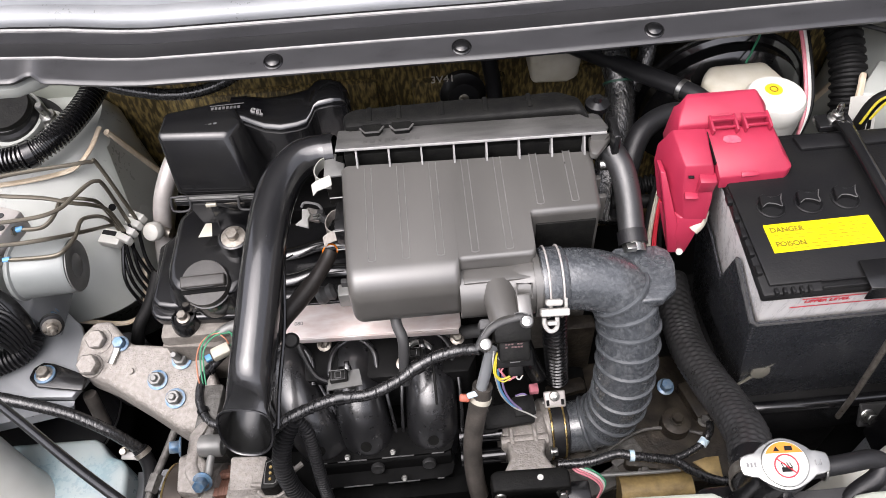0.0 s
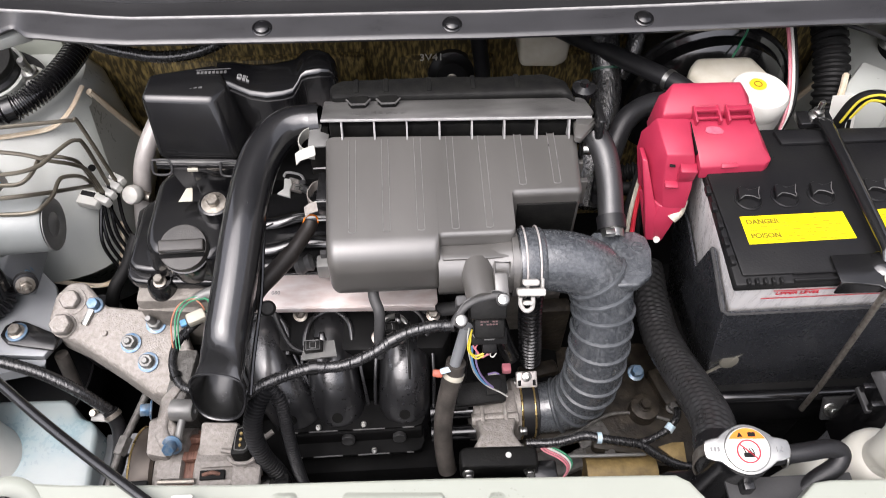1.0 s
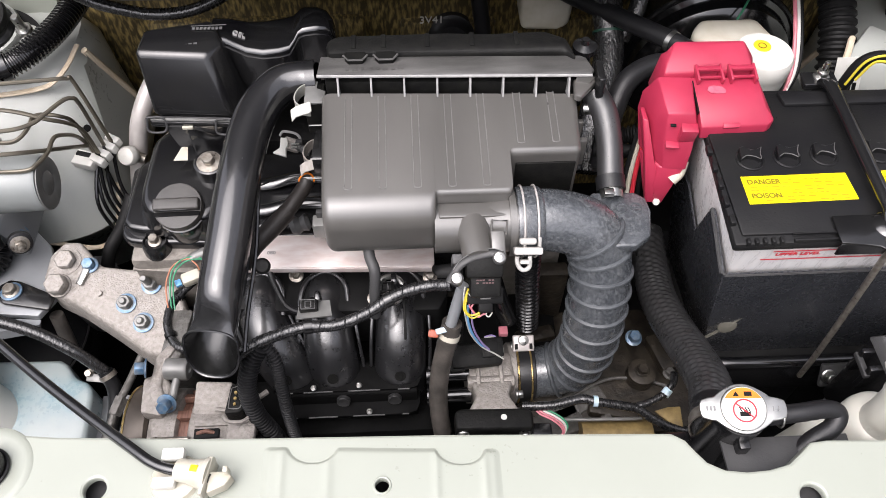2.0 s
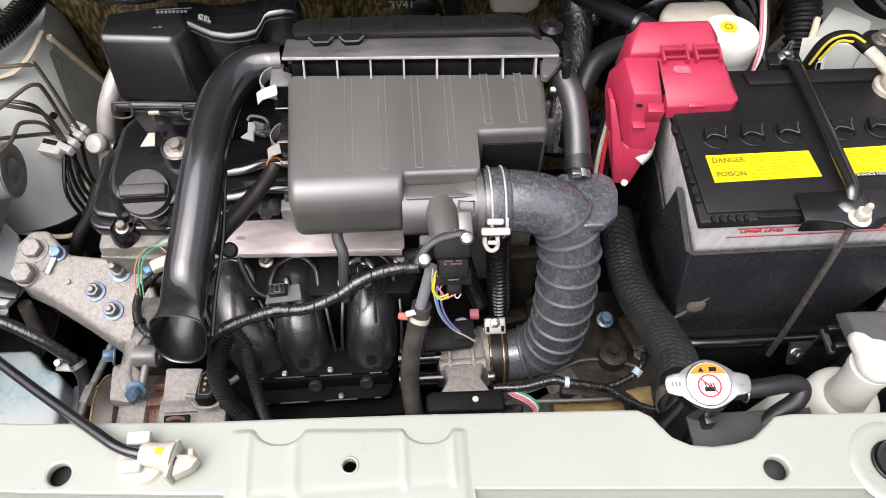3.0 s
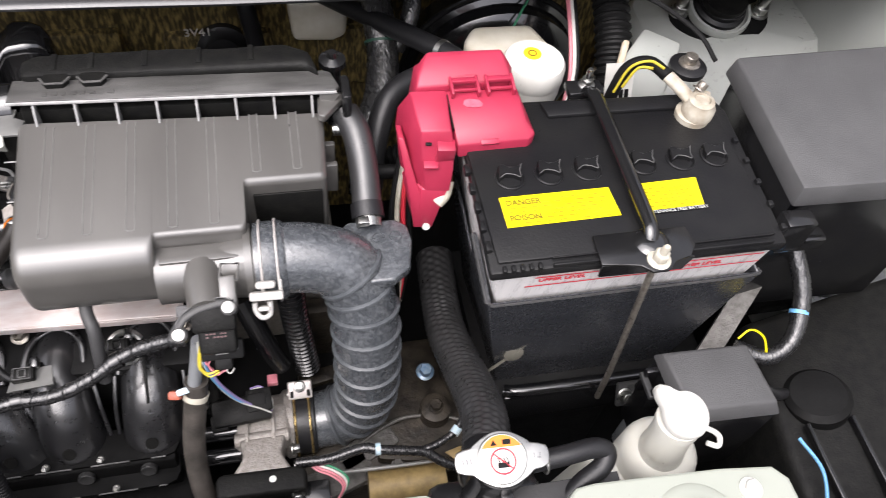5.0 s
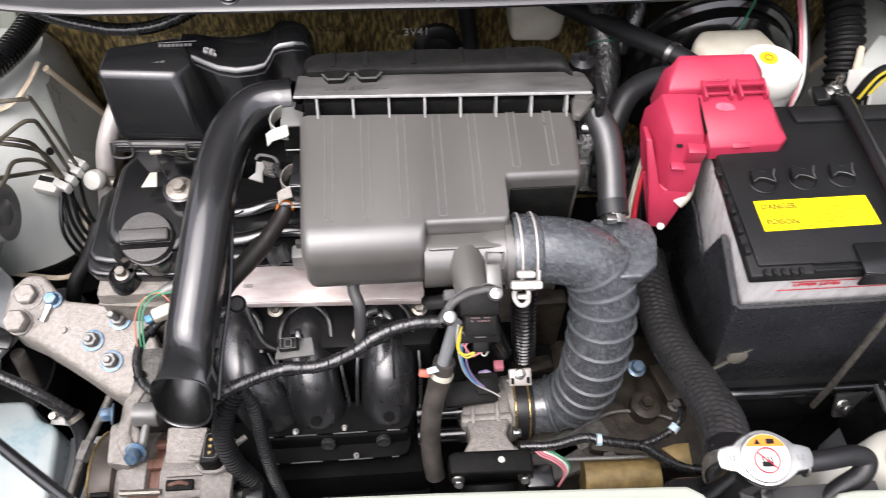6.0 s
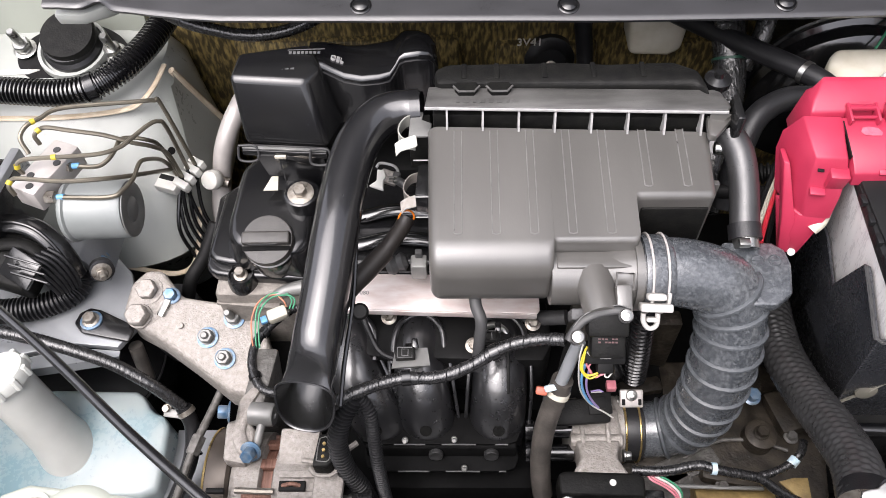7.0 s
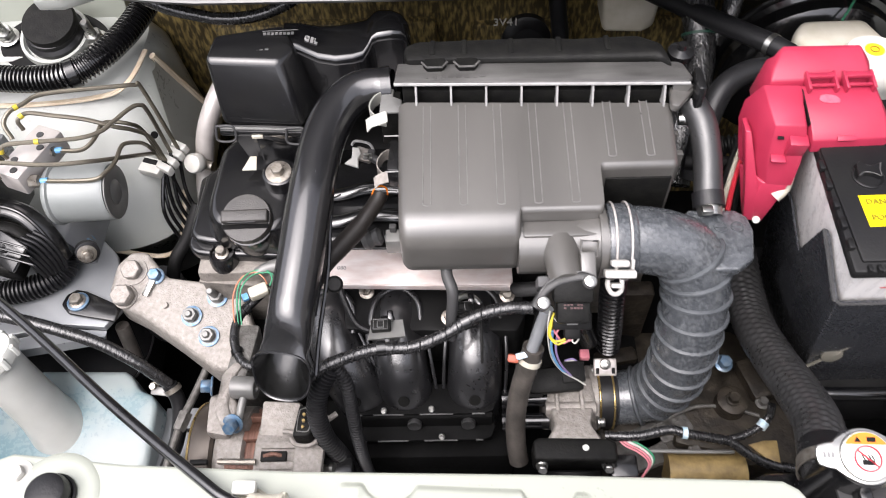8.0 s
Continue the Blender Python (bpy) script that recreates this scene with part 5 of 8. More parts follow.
# connector bridges on the runners
for x, y, z, lab in ((-0.097, 0.420, 0.772, "black plug on a small steel bracket"), (-0.017, 0.432, 0.782, "black loom clip on a steel bracket")):
    cn = thing("plug_bracket", (x, y, z), lab, "plug bracket", "plug brackets")
    part("bracket", prism([(x - 0.018, y - 0.011), (x + 0.019, y - 0.008), (x + 0.016, y + 0.011), (x - 0.015, y + 0.009)], z - 0.0035, z - 0.0012), PLATE_GREY if x < -0.05 else BLACK_PLASTIC, cn)
    part("plug", box((x - 0.005, y + 0.002, z + 0.003), (0.019, 0.012, 0.009), 0.0015, (12, 0, 4)), DULL_PLASTIC, cn)
    for w, d in ((0.0070, 0.0048), (0.0030, 0.0030)):
        c = Vector((x - 0.005, y + 0.0012, z + 0.0078))
        part("plug_mouth", tube([c + Vector((-w, -d, -0.001)), c + Vector((w, -d, -0.001)), c + Vector((w, d, 0.001)), c + Vector((-w, d, 0.001)), c + Vector((-w, -d, -0.001))], 0.0006, 5, 1), GREY_EDGE if x < -0.05 else BLACK_PLASTIC, cn)
    part("plug_lock", box((x + 0.004, y + 0.012, z + 0.004), (0.006, 0.010, 0.010), 0.0015, (12, 0, 4)), GLOSS_BLACK, cn)
    part("foot", box((x, y + 0.014, z - 0.016), (0.014, 0.010, 0.022), 0.002), BLACK_PLASTIC, cn)
    if x > -0.05:
        part("clip_ring", hoop((x, y + 0.004, z - 0.004), (0.2, -0.5, 0.85), 0.014, 0.003), STEEL, cn)
        part("strap", box((x + 0.014, y - 0.018, z - 0.022), (0.003, 0.05, 0.003), 0.001, (36, 0, 0)), DULL_PLASTIC, cn)

# wiring loom over the runners
def wrap(path, r, pitch, wire):
    """A ridge that winds round a cable, like the edge of wound tape."""
    pts, out, turned = spline(path, 12), [], 0.0
    for k in range(len(pts) - 1):
        d = (pts[k + 1] - pts[k])
        axis = d.normalized()
        u = axis.cross(Vector((0, 0, 1))).normalized()
        v = u.cross(axis)
        for j in range(4):
            a = turned + 2 * math.pi * d.length * j / 4 / pitch
            out.append(pts[k] + d * (j / 4) + u * (r * math.cos(a)) + v * (r * math.sin(a)))
        turned += 2 * math.pi * d.length / pitch
    return loft(rings_along(out, wire, 5))


loom = thing("wiring_loom", (-0.06, 0.39, 0.78), "black tape-wrapped wiring loom across the manifold", "wiring loom")
TRUNK = [(-0.172, 0.362, 0.776), (-0.152, 0.373, 0.786), (-0.109, 0.389, 0.787), (-0.070, 0.391, 0.788), (-0.040, 0.399, 0.795), (-0.010, 0.412, 0.806), (0.02, 0.415, 0.815), (0.045, 0.410, 0.824)]
part("trunk", tube(TRUNK, lambda u: 0.0060 + 0.0004 * math.sin(u * 61) * math.sin(u * 23), 14, 12), TAPE, loom)
part("tape_edge", wrap(TRUNK, 0.0060, 0.013, 0.0007), TAPE, loom)
for p, d in (((-0.099, 0.391, 0.787), (1, 0.1, 0)), ((-0.018, 0.409, 0.803), (1, 0.35, 0.3))):
    part("cable_tie", ring_band(p, d, 0.0061, 0.008, 0.0016), BLACK_PLASTIC, loom)
part("conduit", corrugated([(-0.146, 0.374, 0.782), (-0.158, 0.363, 0.765), (-0.166, 0.350, 0.735), (-0.162, 0.338, 0.70), (-0.150, 0.330, 0.665), (-0.143, 0.325, 0.62)], 0.0088, 0.0024, 0.0040, 16), RUBBER, loom)
part("conduit", corrugated([(-0.142, 0.374, 0.782), (-0.134, 0.366, 0.768), (-0.132, 0.356, 0.74), (-0.130, 0.34, 0.70), (-0.127, 0.328, 0.65), (-0.122, 0.320, 0.60)], lambda u: 0.0058, 0.0018, 0.0034, 14), RUBBER, loom)
part("socket", box((-0.155, 0.315, 0.655), (0.036, 0.024, 0.035), 0.003), BLACK_PLASTIC, loom)
part("branch", tube([(-0.098, 0.428, 0.745), (-0.128, 0.44, 0.742), (-0.142, 0.46, 0.752), (-0.150, 0.48, 0.758)], 0.0032, 8), RUBBER, loom)

# heater pipe and hose
hh = thing("heater_hose", (0.035, 0.38, 0.75), "worn brown-black heater hose on a bare metal pipe", "hose")
part("pipe", tube([(0.0550, 0.4000, 0.8380), (0.0510, 0.3970, 0.8180), (0.0470, 0.3920, 0.8000), (0.0430, 0.3870, 0.7830)], 0.0058, 16), RAIL_PAINT, hh)
part("hose_body", tube([(0.0450, 0.3900, 0.7850), (0.0420, 0.3850, 0.7680), (0.0370, 0.3790, 0.7420), (0.0320, 0.3680, 0.7150), (0.0300, 0.3550, 0.6900), (0.0310, 0.3410, 0.6650), (0.0340, 0.3300, 0.6450)], 0.0102, 20, 8), OLD_RUBBER, hh)
part("hose_band", ring_band((0.0400, 0.3840, 0.7520), (0.25, 0.45, 0.85), 0.0104, 0.004, 0.0006), GREY_RUBBER, hh)
part("clamp", ring_band((0.0420, 0.3850, 0.7680), (0.3, 0.5, 0.85), 0.0103, 0.006, 0.001), CREAM, hh, "pale spring clamp")
part("clamp_ear", box((0.0260, 0.3830, 0.7760), (0.011, 0.008, 0.010), 0.002, (30, 0, -10)), RUST_RED, hh, "rust red clamp ear")
part("clamp_ear", box((0.0340, 0.3830, 0.7820), (0.012, 0.006, 0.007), 0.0015, (30, 0, 15)), PALE_BLUE, hh)
part("tube", tube([(0.058, 0.425, 0.80), (0.052, 0.41, 0.765), (0.05, 0.40, 0.73)], 0.008, 12), DULL_PLASTIC, hh)

# hoses and pipes behind the throttle
bh = thing("corrugated_pipe", (0.115, 0.47, 0.75), "black corrugated pipe behind the intake hose", "pipe")
part("pipe", corrugated([(0.130, 0.476, 0.845), (0.132, 0.474, 0.80), (0.134, 0.468, 0.75), (0.138, 0.462, 0.70), (0.142, 0.458, 0.65)], 0.0125, 0.003, 0.0065, 16), BLACK_PLASTIC, bh)
bp = thing("vacuum_pipe", (0.09, 0.46, 0.72), "black plastic vacuum pipe behind the throttle", "pipe")
part("pipe", tube([(0.085, 0.475, 0.78), (0.094, 0.465, 0.75), (0.105, 0.455, 0.71), (0.115, 0.45, 0.68)], 0.011, 14), BLACK_PLASTIC, bp)

# ---- battery side ----
bat = thing("battery", (0.43, 0.47, 0.65), "black-lidded car battery with yellow labels in a tapered black jacket", "battery")
TOP = [(0.294, 0.387), (0.556, 0.388), (0.566, 0.572), (0.300, 0.576)]
FOOT = [(0.352, 0.424), (0.545, 0.424), (0.553, 0.560), (0.345, 0.560)]
part("case", bevelled(loft([[Vector((x, y, 0.66)) for x, y in FOOT], [Vector((x, y, 0.909)) for x, y in TOP]]), 0.004, 2), CASE_WHITE, bat, "greyish white battery case")


def jacket_at(z, k):
    """A corner of the jacket at a height, k counting from the near left."""
    u = (z - 0.64) / (0.909 - 0.64)
    o = ((-0.006, -0.006), (0.006, -0.006), (0.006, 0.006), (-0.006, 0.006))[k]
    return Vector((FOOT[k][0] + (TOP[k][0] - FOOT[k][0]) * u + o[0], FOOT[k][1] + (TOP[k][1] - FOOT[k][1]) * u + o[1], z))


def wall_panel(pts, inward, t=0.003):
    a = [Vector(p) for p in pts]
    return bevelled(loft([a, [p + Vector(inward) * t for p in a]]), 0.001, 1)


A0, A1 = jacket_at(0.64, 0), jacket_at(0.858, 0)
B0, B1 = jacket_at(0.64, 1), jacket_at(0.858, 1)
C0, C1 = jacket_at(0.64, 2), jacket_at(0.858, 2)
D0, D1 = jacket_at(0.64, 3), jacket_at(0.858, 3)
part("jacket_front", wall_panel([A0, B0, B1, A1], (0, 1, 0)), JACKET, bat)
part("jacket_right", wall_panel([B0, C0, C1, B1], (-1, 0, 0)), JACKET, bat)
part("jacket_back", wall_panel([C0, D0, D1, C1], (0, -1, 0)), JACKET, bat)
def left_at(u, v):
    return A1.lerp(D1, u).lerp(A0.lerp(D0, u), v)


notch = [A0, A1, left_at(0.03, 0.0), left_at(0.06, -0.02), left_at(0.27, -0.145), left_at(0.30, -0.15), left_at(0.33, -0.12), left_at(0.50, 0.28), left_at(0.72, 0.16), left_at(1.0, 0.16), D0]
part("jacket_left", wall_panel(notch, (1, 0, 0)), JACKET, bat)
part("fin_edge", tube([left_at(0.30, -0.15) + Vector((-0.001, 0, 0)), left_at(0.20, -0.10) + Vector((-0.001, 0, 0)), left_at(0.06, -0.02) + Vector((-0.001, 0, 0)), A1 + Vector((-0.001, 0.002, 0))], 0.0018, 6, 4), GREY_RUBBER, bat)
part("jacket_lip", tube([A1 + Vector((-0.001, 0.004, 0)), A1 + Vector((0.004, 0.0, 0)), A1 + Vector((0.014, -0.001, 0)), A1.lerp(B1, 0.5) + Vector((0, -0.001, 0)), B1 + Vector((-0.012, -0.001, 0)), B1 + Vector((0, 0.006, 0))], 0.0014, 6, 4), GREY_RUBBER, bat)
spot = A0.lerp(A1, 0.40).lerp(B0.lerp(B1, 0.40), 0.095)
part("moulded_disc", lathe([(0.0105, -0.001), (0.0105, 0.0012), (0.0095, 0.0018)], spot + Vector((0, -0.001, 0)), (0, -1, 0.2), 28), OLIVE_GREY, bat)
part("moulded_streak", tube([spot + Vector((-0.022, -0.001, -0.032)), spot + Vector((0, -0.001, 0)), spot + Vector((0.022, -0.001, 0.042))], 0.0018, 6, 3, squash=0.4), OLIVE_GREY, bat)

LID = [(0.292, 0.384), (0.558, 0.384), (0.569, 0.545), (0.560, 0.572), (0.302, 0.578)]
lid = part("lid", prism(LID, 0.902, 0.913, 0.003), LID_BLACK, bat)
part("lid_rim", prism([(0.300, 0.393), (0.550, 0.393), (0.558, 0.568), (0.300, 0.570)], 0.911, 0.9155, 0.002), LID_BLACK, bat)
part("lid_step", prism([(0.385, 0.548), (0.545, 0.548), (0.548, 0.566), (0.382, 0.567)], 0.914, 0.9195, 0.002), LID_BLACK, bat)
for k in range(6):
    x = (0.331, 0.3675, 0.4035, 0.4575, 0.4955, 0.530)[k]
    plug = part("vent_plug", lathe([(0.0135, 0.9150), (0.0135, 0.9166), (0.0125, 0.9172), (0.0115, 0.9166), (0.0108, 0.9150), (0.001, 0.9150)], (x, 0.4800 + 0.0012 * k, 0), n=28), LID_BLACK, bat)
    y = 0.4800 + 0.0012 * k
    lug = [(x - 0.0105, y - 0.003), (x - 0.004, y + 0.0015), (x + 0.004, y - 0.0005), (x + 0.0085, y - 0.004), (x + 0.0100, y + 0.003), (x + 0.0135, y + 0.0125), (x + 0.0085, y + 0.0100), (x + 0.001, y + 0.0085), (x - 0.004, y + 0.0135), (x - 0.0085, y + 0.0120), (x - 0.0095, y + 0.004)]
    part("lug", prism(lug, 0.915, 0.9205, 0.0006, 1), LID_BLACK, plug)
    part("lug_edge", tube([(x - 0.0095, y - 0.0022, 0.9206), (x - 0.004, y + 0.0012, 0.9208), (x + 0.003, y - 0.0002, 0.9208), (x + 0.0085, y - 0.0032, 0.9206), (x + 0.0095, y + 0.004, 0.9206), (x + 0.0125, y + 0.0115, 0.9206)], 0.00045, 6, 4), GREY_EDGE, plug)
for j in range(5):
    part("edge_lug", box((0.304 + 0.0075 * j, 0.3865, 0.9135), (0.0035, 0.006, 0.006), 0.001), LID_BLACK, bat)
    part("edge_lug", box((0.2955, 0.41 + 0.021 * j, 0.9145), (0.005, 0.010, 0.006), 0.001), LID_BLACK, bat)
    part("edge_lug", box((0.560, 0.40 + 0.026 * j, 0.9135), (0.005, 0.006, 0.006), 0.001), LID_BLACK, bat)
for x0, x1 in ((0.345, 0.400), (0.455, 0.545)):
    part("edge_bar", box(((x0 + x1) / 2, 0.3862, 0.9135), (x1 - x0, 0.0028, 0.005), 0.0008), LID_BLACK, bat)
    part("edge_bar", box(((x0 + x1) / 2, 0.3915, 0.9165), (x1 - x0, 0.0014, 0.003), 0.0005), LID_BLACK, bat)

Z = 0.9158
for nm, pts in (("warning_label", [(0.316, 0.4265), (0.418, 0.4285), (0.416, 0.460), (0.316, 0.459)]), ("warning_label", [(0.436, 0.4305), (0.497, 0.4315), (0.501, 0.4625), (0.437, 0.4605)])):
    lb = part(nm, prism(pts, Z - 0.0004, Z + 0.0004), YELLOW, bat, "yellow warning label")
    bm = bmesh.new()
    x0, x1 = pts[0][0] + 0.004, pts[1][0] - 0.006
    rows = 7 if x0 < 0.4 else 6
    for r in range(rows):
        y = pts[0][1] + 0.0035 + 0.0040 * r
        a, w = x0, x1 - x0
        if x0 < 0.4 and r in (2, 6):
            a, w = x0 + w * 0.42, w * 0.50
        n = 9
        for q in range(n):
            if (q * 7 + r * 3) % 5:
                merge(bm, box((a + w * (q + 0.5) / n, y, Z + 0.0005), (w / n * (0.62 + 0.05 * ((q + r) % 4)), 0.0013, 0.0002)))
    part("small_print", bm, FAINT_INK, lb)
    if x0 < 0.4:
        lettering("heading", "DANGER", 0.0078, pose(x0, 0.4495, Z + 0.0005), HEAD_INK, lb, 0.0003, bold=0.00022)
        lettering("heading", "POISON", 0.0078, pose(x0, 0.4330, Z + 0.0005), HEAD_INK, lb, 0.0003, bold=0.00022)
part("label_strip", prism([(0.436, 0.4255), (0.497, 0.4265), (0.497, 0.4310), (0.436, 0.4300)], Z - 0.0004, Z + 0.0003), BLACK_PLASTIC, bat)
lettering("strip_text", "MAINTENANCE FREE BATTERY", 0.0046, pose(0.4368, 0.4266, Z + 0.0004, 0, 0, 1), WHITE, bat, 0.0001)


def face_pose(x, z):
    """On the sloping front of the case."""
    u = (z - 0.66) / (0.909 - 0.66)
    return pose(x, 0.424 + (0.387 - 0.424) * u - 0.0012, z, 98.2, 0, 0)


lettering("level_text", "UPPER LEVEL", 0.0074, face_pose(0.338, 0.8862), RED_INK, bat, 0.0002, bold=0.00012)
lettering("level_text", "LOWER LEVEL", 0.0074, face_pose(0.462, 0.8835), RED_INK, bat, 0.0002, bold=0.00012)
for x0, x1, z in ((0.334, 0.545, 0.8945), (0.328, 0.548, 0.8785)):
    bm = box((0, 0, 0), (x1 - x0, 0.0014, 0.0003))
    bmesh.ops.transform(bm, matrix=face_pose((x0 + x1) / 2, z), verts=bm.verts)
    part("level_line", bm, RED_INK, bat)
post = part("terminal_post", lathe([(0.017, 0.913), (0.017, 0.921), (0.013, 0.923), (0.010, 0.923), (0.0095, 0.938)], (0.528, 0.538, 0), n=24), DIRTY_LEAD, bat)

ground_lead = thing("battery_lead", (0.53, 0.54, 0.92), "dull lead terminal clamp with yellow-striped earth cable", "battery lead")
part("clamp", lathe([(0.0155, 0.921), (0.0155, 0.931), (0.013, 0.934), (0.0125, 0.938), (0.008, 0.940), (0.007, 0.936), (0.001, 0.936)], (0.530, 0.536, 0), n=24), DIRTY_LEAD, ground_lead)
part("clamp_arm", tube([(0.524, 0.544, 0.931), (0.516, 0.556, 0.936), (0.508, 0.570, 0.939)], 0.0075, 14, squash=0.7), DIRTY_LEAD, ground_lead)
part("clamp_jaw", box((0.536, 0.548, 0.930), (0.016, 0.012, 0.012), 0.002, (0, 0, -30)), DIRTY_LEAD, ground_lead)
part("clamp_bolt", hexbolt((0.533, 0.552, 0.936), (0.6, 0.3, 0.7), 0.0055, 0.007, 1.3), ZINC, ground_lead)
part("cable", tube([(0.508, 0.570, 0.939), (0.497, 0.592, 0.938), (0.482, 0.601, 0.925), (0.474, 0.600, 0.895), (0.47, 0.60, 0.85)], 0.0065, 12), MATT_BLACK, ground_lead)
part("stripe", tube([(0.503, 0.574, 0.9455), (0.494, 0.588, 0.9435), (0.480, 0.595, 0.930), (0.471, 0.594, 0.90)], 0.0014, 8), STRIPE, ground_lead)
part("stripe", tube([(0.494, 0.579, 0.9425), (0.484, 0.588, 0.9350), (0.476, 0.590, 0.91)], 0.0014, 8), STRIPE, ground_lead)

strap = thing("battery_strap", (0.435, 0.48, 0.92), "glossy black steel hold-down bar across the battery", "battery strap")
part("bar", tube([(0.432, 0.576, 0.921), (0.433, 0.566, 0.927), (0.434, 0.55, 0.928), (0.434, 0.48, 0.927), (0.434, 0.415, 0.926), (0.433, 0.402, 0.924), (0.432, 0.394, 0.917)], 0.0070, 14, 5, squash=0.75), GLOSS_BLACK, strap)
part("front_hook", prism([(0.384, 0.408), (0.468, 0.408), (0.470, 0.388), (0.462, 0.378), (0.447, 0.374), (0.438, 0.366), (0.424, 0.366), (0.416, 0.373), (0.400, 0.376), (0.383, 0.378)], 0.9165, 0.9195, 0.001), BLACK_PLASTIC, strap)
part("hook_lip", bevelled(loft([[Vector(p) for p in ((0.386, 0.380, 0.897), (0.462, 0.379, 0.897), (0.462, 0.3815, 0.897), (0.386, 0.3825, 0.897))], [Vector(p) for p in ((0.383, 0.377, 0.918), (0.466, 0.377, 0.918), (0.466, 0.380, 0.918), (0.383, 0.380, 0.918))]]), 0.001, 1), BLACK_PLASTIC, strap)
part("bar_foot", lathe([(0.016, 0.9190), (0.013, 0.9215), (0.008, 0.9235)], (0.433, 0.395, 0), n=24), GLOSS_BLACK, strap)
part("rear_hook", box((0.432, 0.584, 0.916), (0.036, 0.020, 0.008), 0.002), BLACK_PLASTIC, strap)
part("nut", hexbolt((0.432, 0.377, 0.9195), (0, -0.1, 1), 0.0068, 0.009, 1.5, 0.012), CREAM, strap)
part("nut", hexbolt((0.434, 0.586, 0.920), (0, 0, 1), 0.0062, 0.006, 1.35, 0.014), STEEL, strap)
part("tie_rod", tube([(0.432, 0.379, 0.915), (0.436, 0.378, 0.86), (0.448, 0.3775, 0.72), (0.454, 0.380, 0.645)], 0.0032, 10, 3), ZINC, strap, "long zinc tie rod")

bt = thing("battery_tray", (0.43, 0.47, 0.62), "black steel battery tray with a folded front edge", "battery tray")
part("deck", prism([(0.33, 0.395), (0.60, 0.39), (0.60, 0.60), (0.33, 0.60)], 0.632, 0.640, 0.002), MATT_BLACK, bt)
part("front_bar", tube([(0.352, 0.402, 0.645), (0.37, 0.397, 0.650), (0.45, 0.396, 0.650), (0.53, 0.396, 0.650)], 0.0075, 12), GLOSS_BLACK, bt)
part("front_wall", box((0.445, 0.396, 0.615), (0.19, 0.008, 0.060), 0.002), BLACK_PLASTIC, bt)
part("support_leg", box((0.44, 0.47, 0.50), (0.16, 0.10, 0.27), 0.01), MATT_BLACK, bt)
part("lug", turn(box((0.490, 0.375, 0.655), (0.036, 0.006, 0.030), 0.002), (0.490, 0.375, 0.655), (-30, 0, 0)), GREY_RUBBER, bt)
part("bolt", hexbolt((0.480, 0.372, 0.658), (0, -0.7, 0.6), 0.007, 0.010, 1.2), STEEL, bt)
part("bracket", box((0.515, 0.345, 0.60), (0.05, 0.04, 0.09), 0.004), RAIL_PAINT, bt)

# red terminal cover
rd = thing("terminal_cover", (0.30, 0.55, 0.88), "pinkish red plastic battery terminal cover", "terminal cover")
def skin(rings, r):
    return bevelled(loft([[Vector(p) for p in ring] for ring in rings]), r, 2)


part("lid_flap", skin([((0.292, 0.514, 0.910), (0.356, 0.515, 0.910), (0.363, 0.521, 0.912), (0.360, 0.570, 0.912), (0.288, 0.570, 0.912)), ((0.291, 0.5155, 0.924), (0.357, 0.517, 0.924), (0.3635, 0.5215, 0.926), (0.361, 0.570, 0.926), (0.288, 0.570, 0.926)), ((0.289, 0.527, 0.9335), (0.352, 0.529, 0.934), (0.3555, 0.531, 0.934), (0.3545, 0.566, 0.941), (0.287, 0.566, 0.942))], 0.0014), RED, rd)
part("fuse_hood", skin([((0.258, 0.564, 0.900), (0.357, 0.566, 0.900), (0.358, 0.600, 0.900), (0.262, 0.606, 0.900)), ((0.262, 0.571, 0.944), (0.351, 0.572, 0.944), (0.356, 0.592, 0.944), (0.264, 0.600, 0.944)), ((0.265, 0.580, 0.949), (0.349, 0.579, 0.949), (0.353, 0.592, 0.949), (0.268, 0.598, 0.949)), ((0.2725, 0.594, 0.957), (0.345, 0.5965, 0.957), (0.346, 0.602, 0.957), (0.276, 0.603, 0.957))], 0.0022), RED, rd)
part("side_body", skin([((0.2655, 0.5125, 0.868), (0.287, 0.5065, 0.872), (0.286, 0.545, 0.870), (0.246, 0.545, 0.870)), ((0.262, 0.521, 0.895), (0.2895, 0.513, 0.895), (0.290, 0.570, 0.895), (0.244, 0.570, 0.900)), ((0.2600, 0.5255, 0.918), (0.2895, 0.5205, 0.918), (0.290, 0.575, 0.918), (0.246, 0.575, 0.918)), ((0.2595, 0.529, 0.931), (0.2870, 0.5275, 0.931), (0.288, 0.566, 0.943), (0.256, 0.570, 0.941))], 0.0016), RED, rd)
part("side_step", box((0.2820, 0.5215, 0.9120), (0.0165, 0.012, 0.018), 0.0012, (10, 0, -5)), RED, rd)
part("side_ledge", box((0.2690, 0.5175, 0.8985), (0.0130, 0.008, 0.003), 0.0008, (10, 0, -6)), RED, rd)
part("leg", skin([((0.2575, 0.5085, 0.822), (0.2735, 0.5040, 0.822), (0.2735, 0.5150, 0.822), (0.2565, 0.5150, 0.822)), ((0.2600, 0.5100, 0.845), (0.2785, 0.5050, 0.845), (0.2785, 0.525, 0.845), (0.251, 0.525, 0.845)), ((0.2625, 0.5140, 0.870), (0.2850, 0.5080, 0.872), (0.285, 0.540, 0.870), (0.247, 0.540, 0.868))], 0.0012), RED, rd)
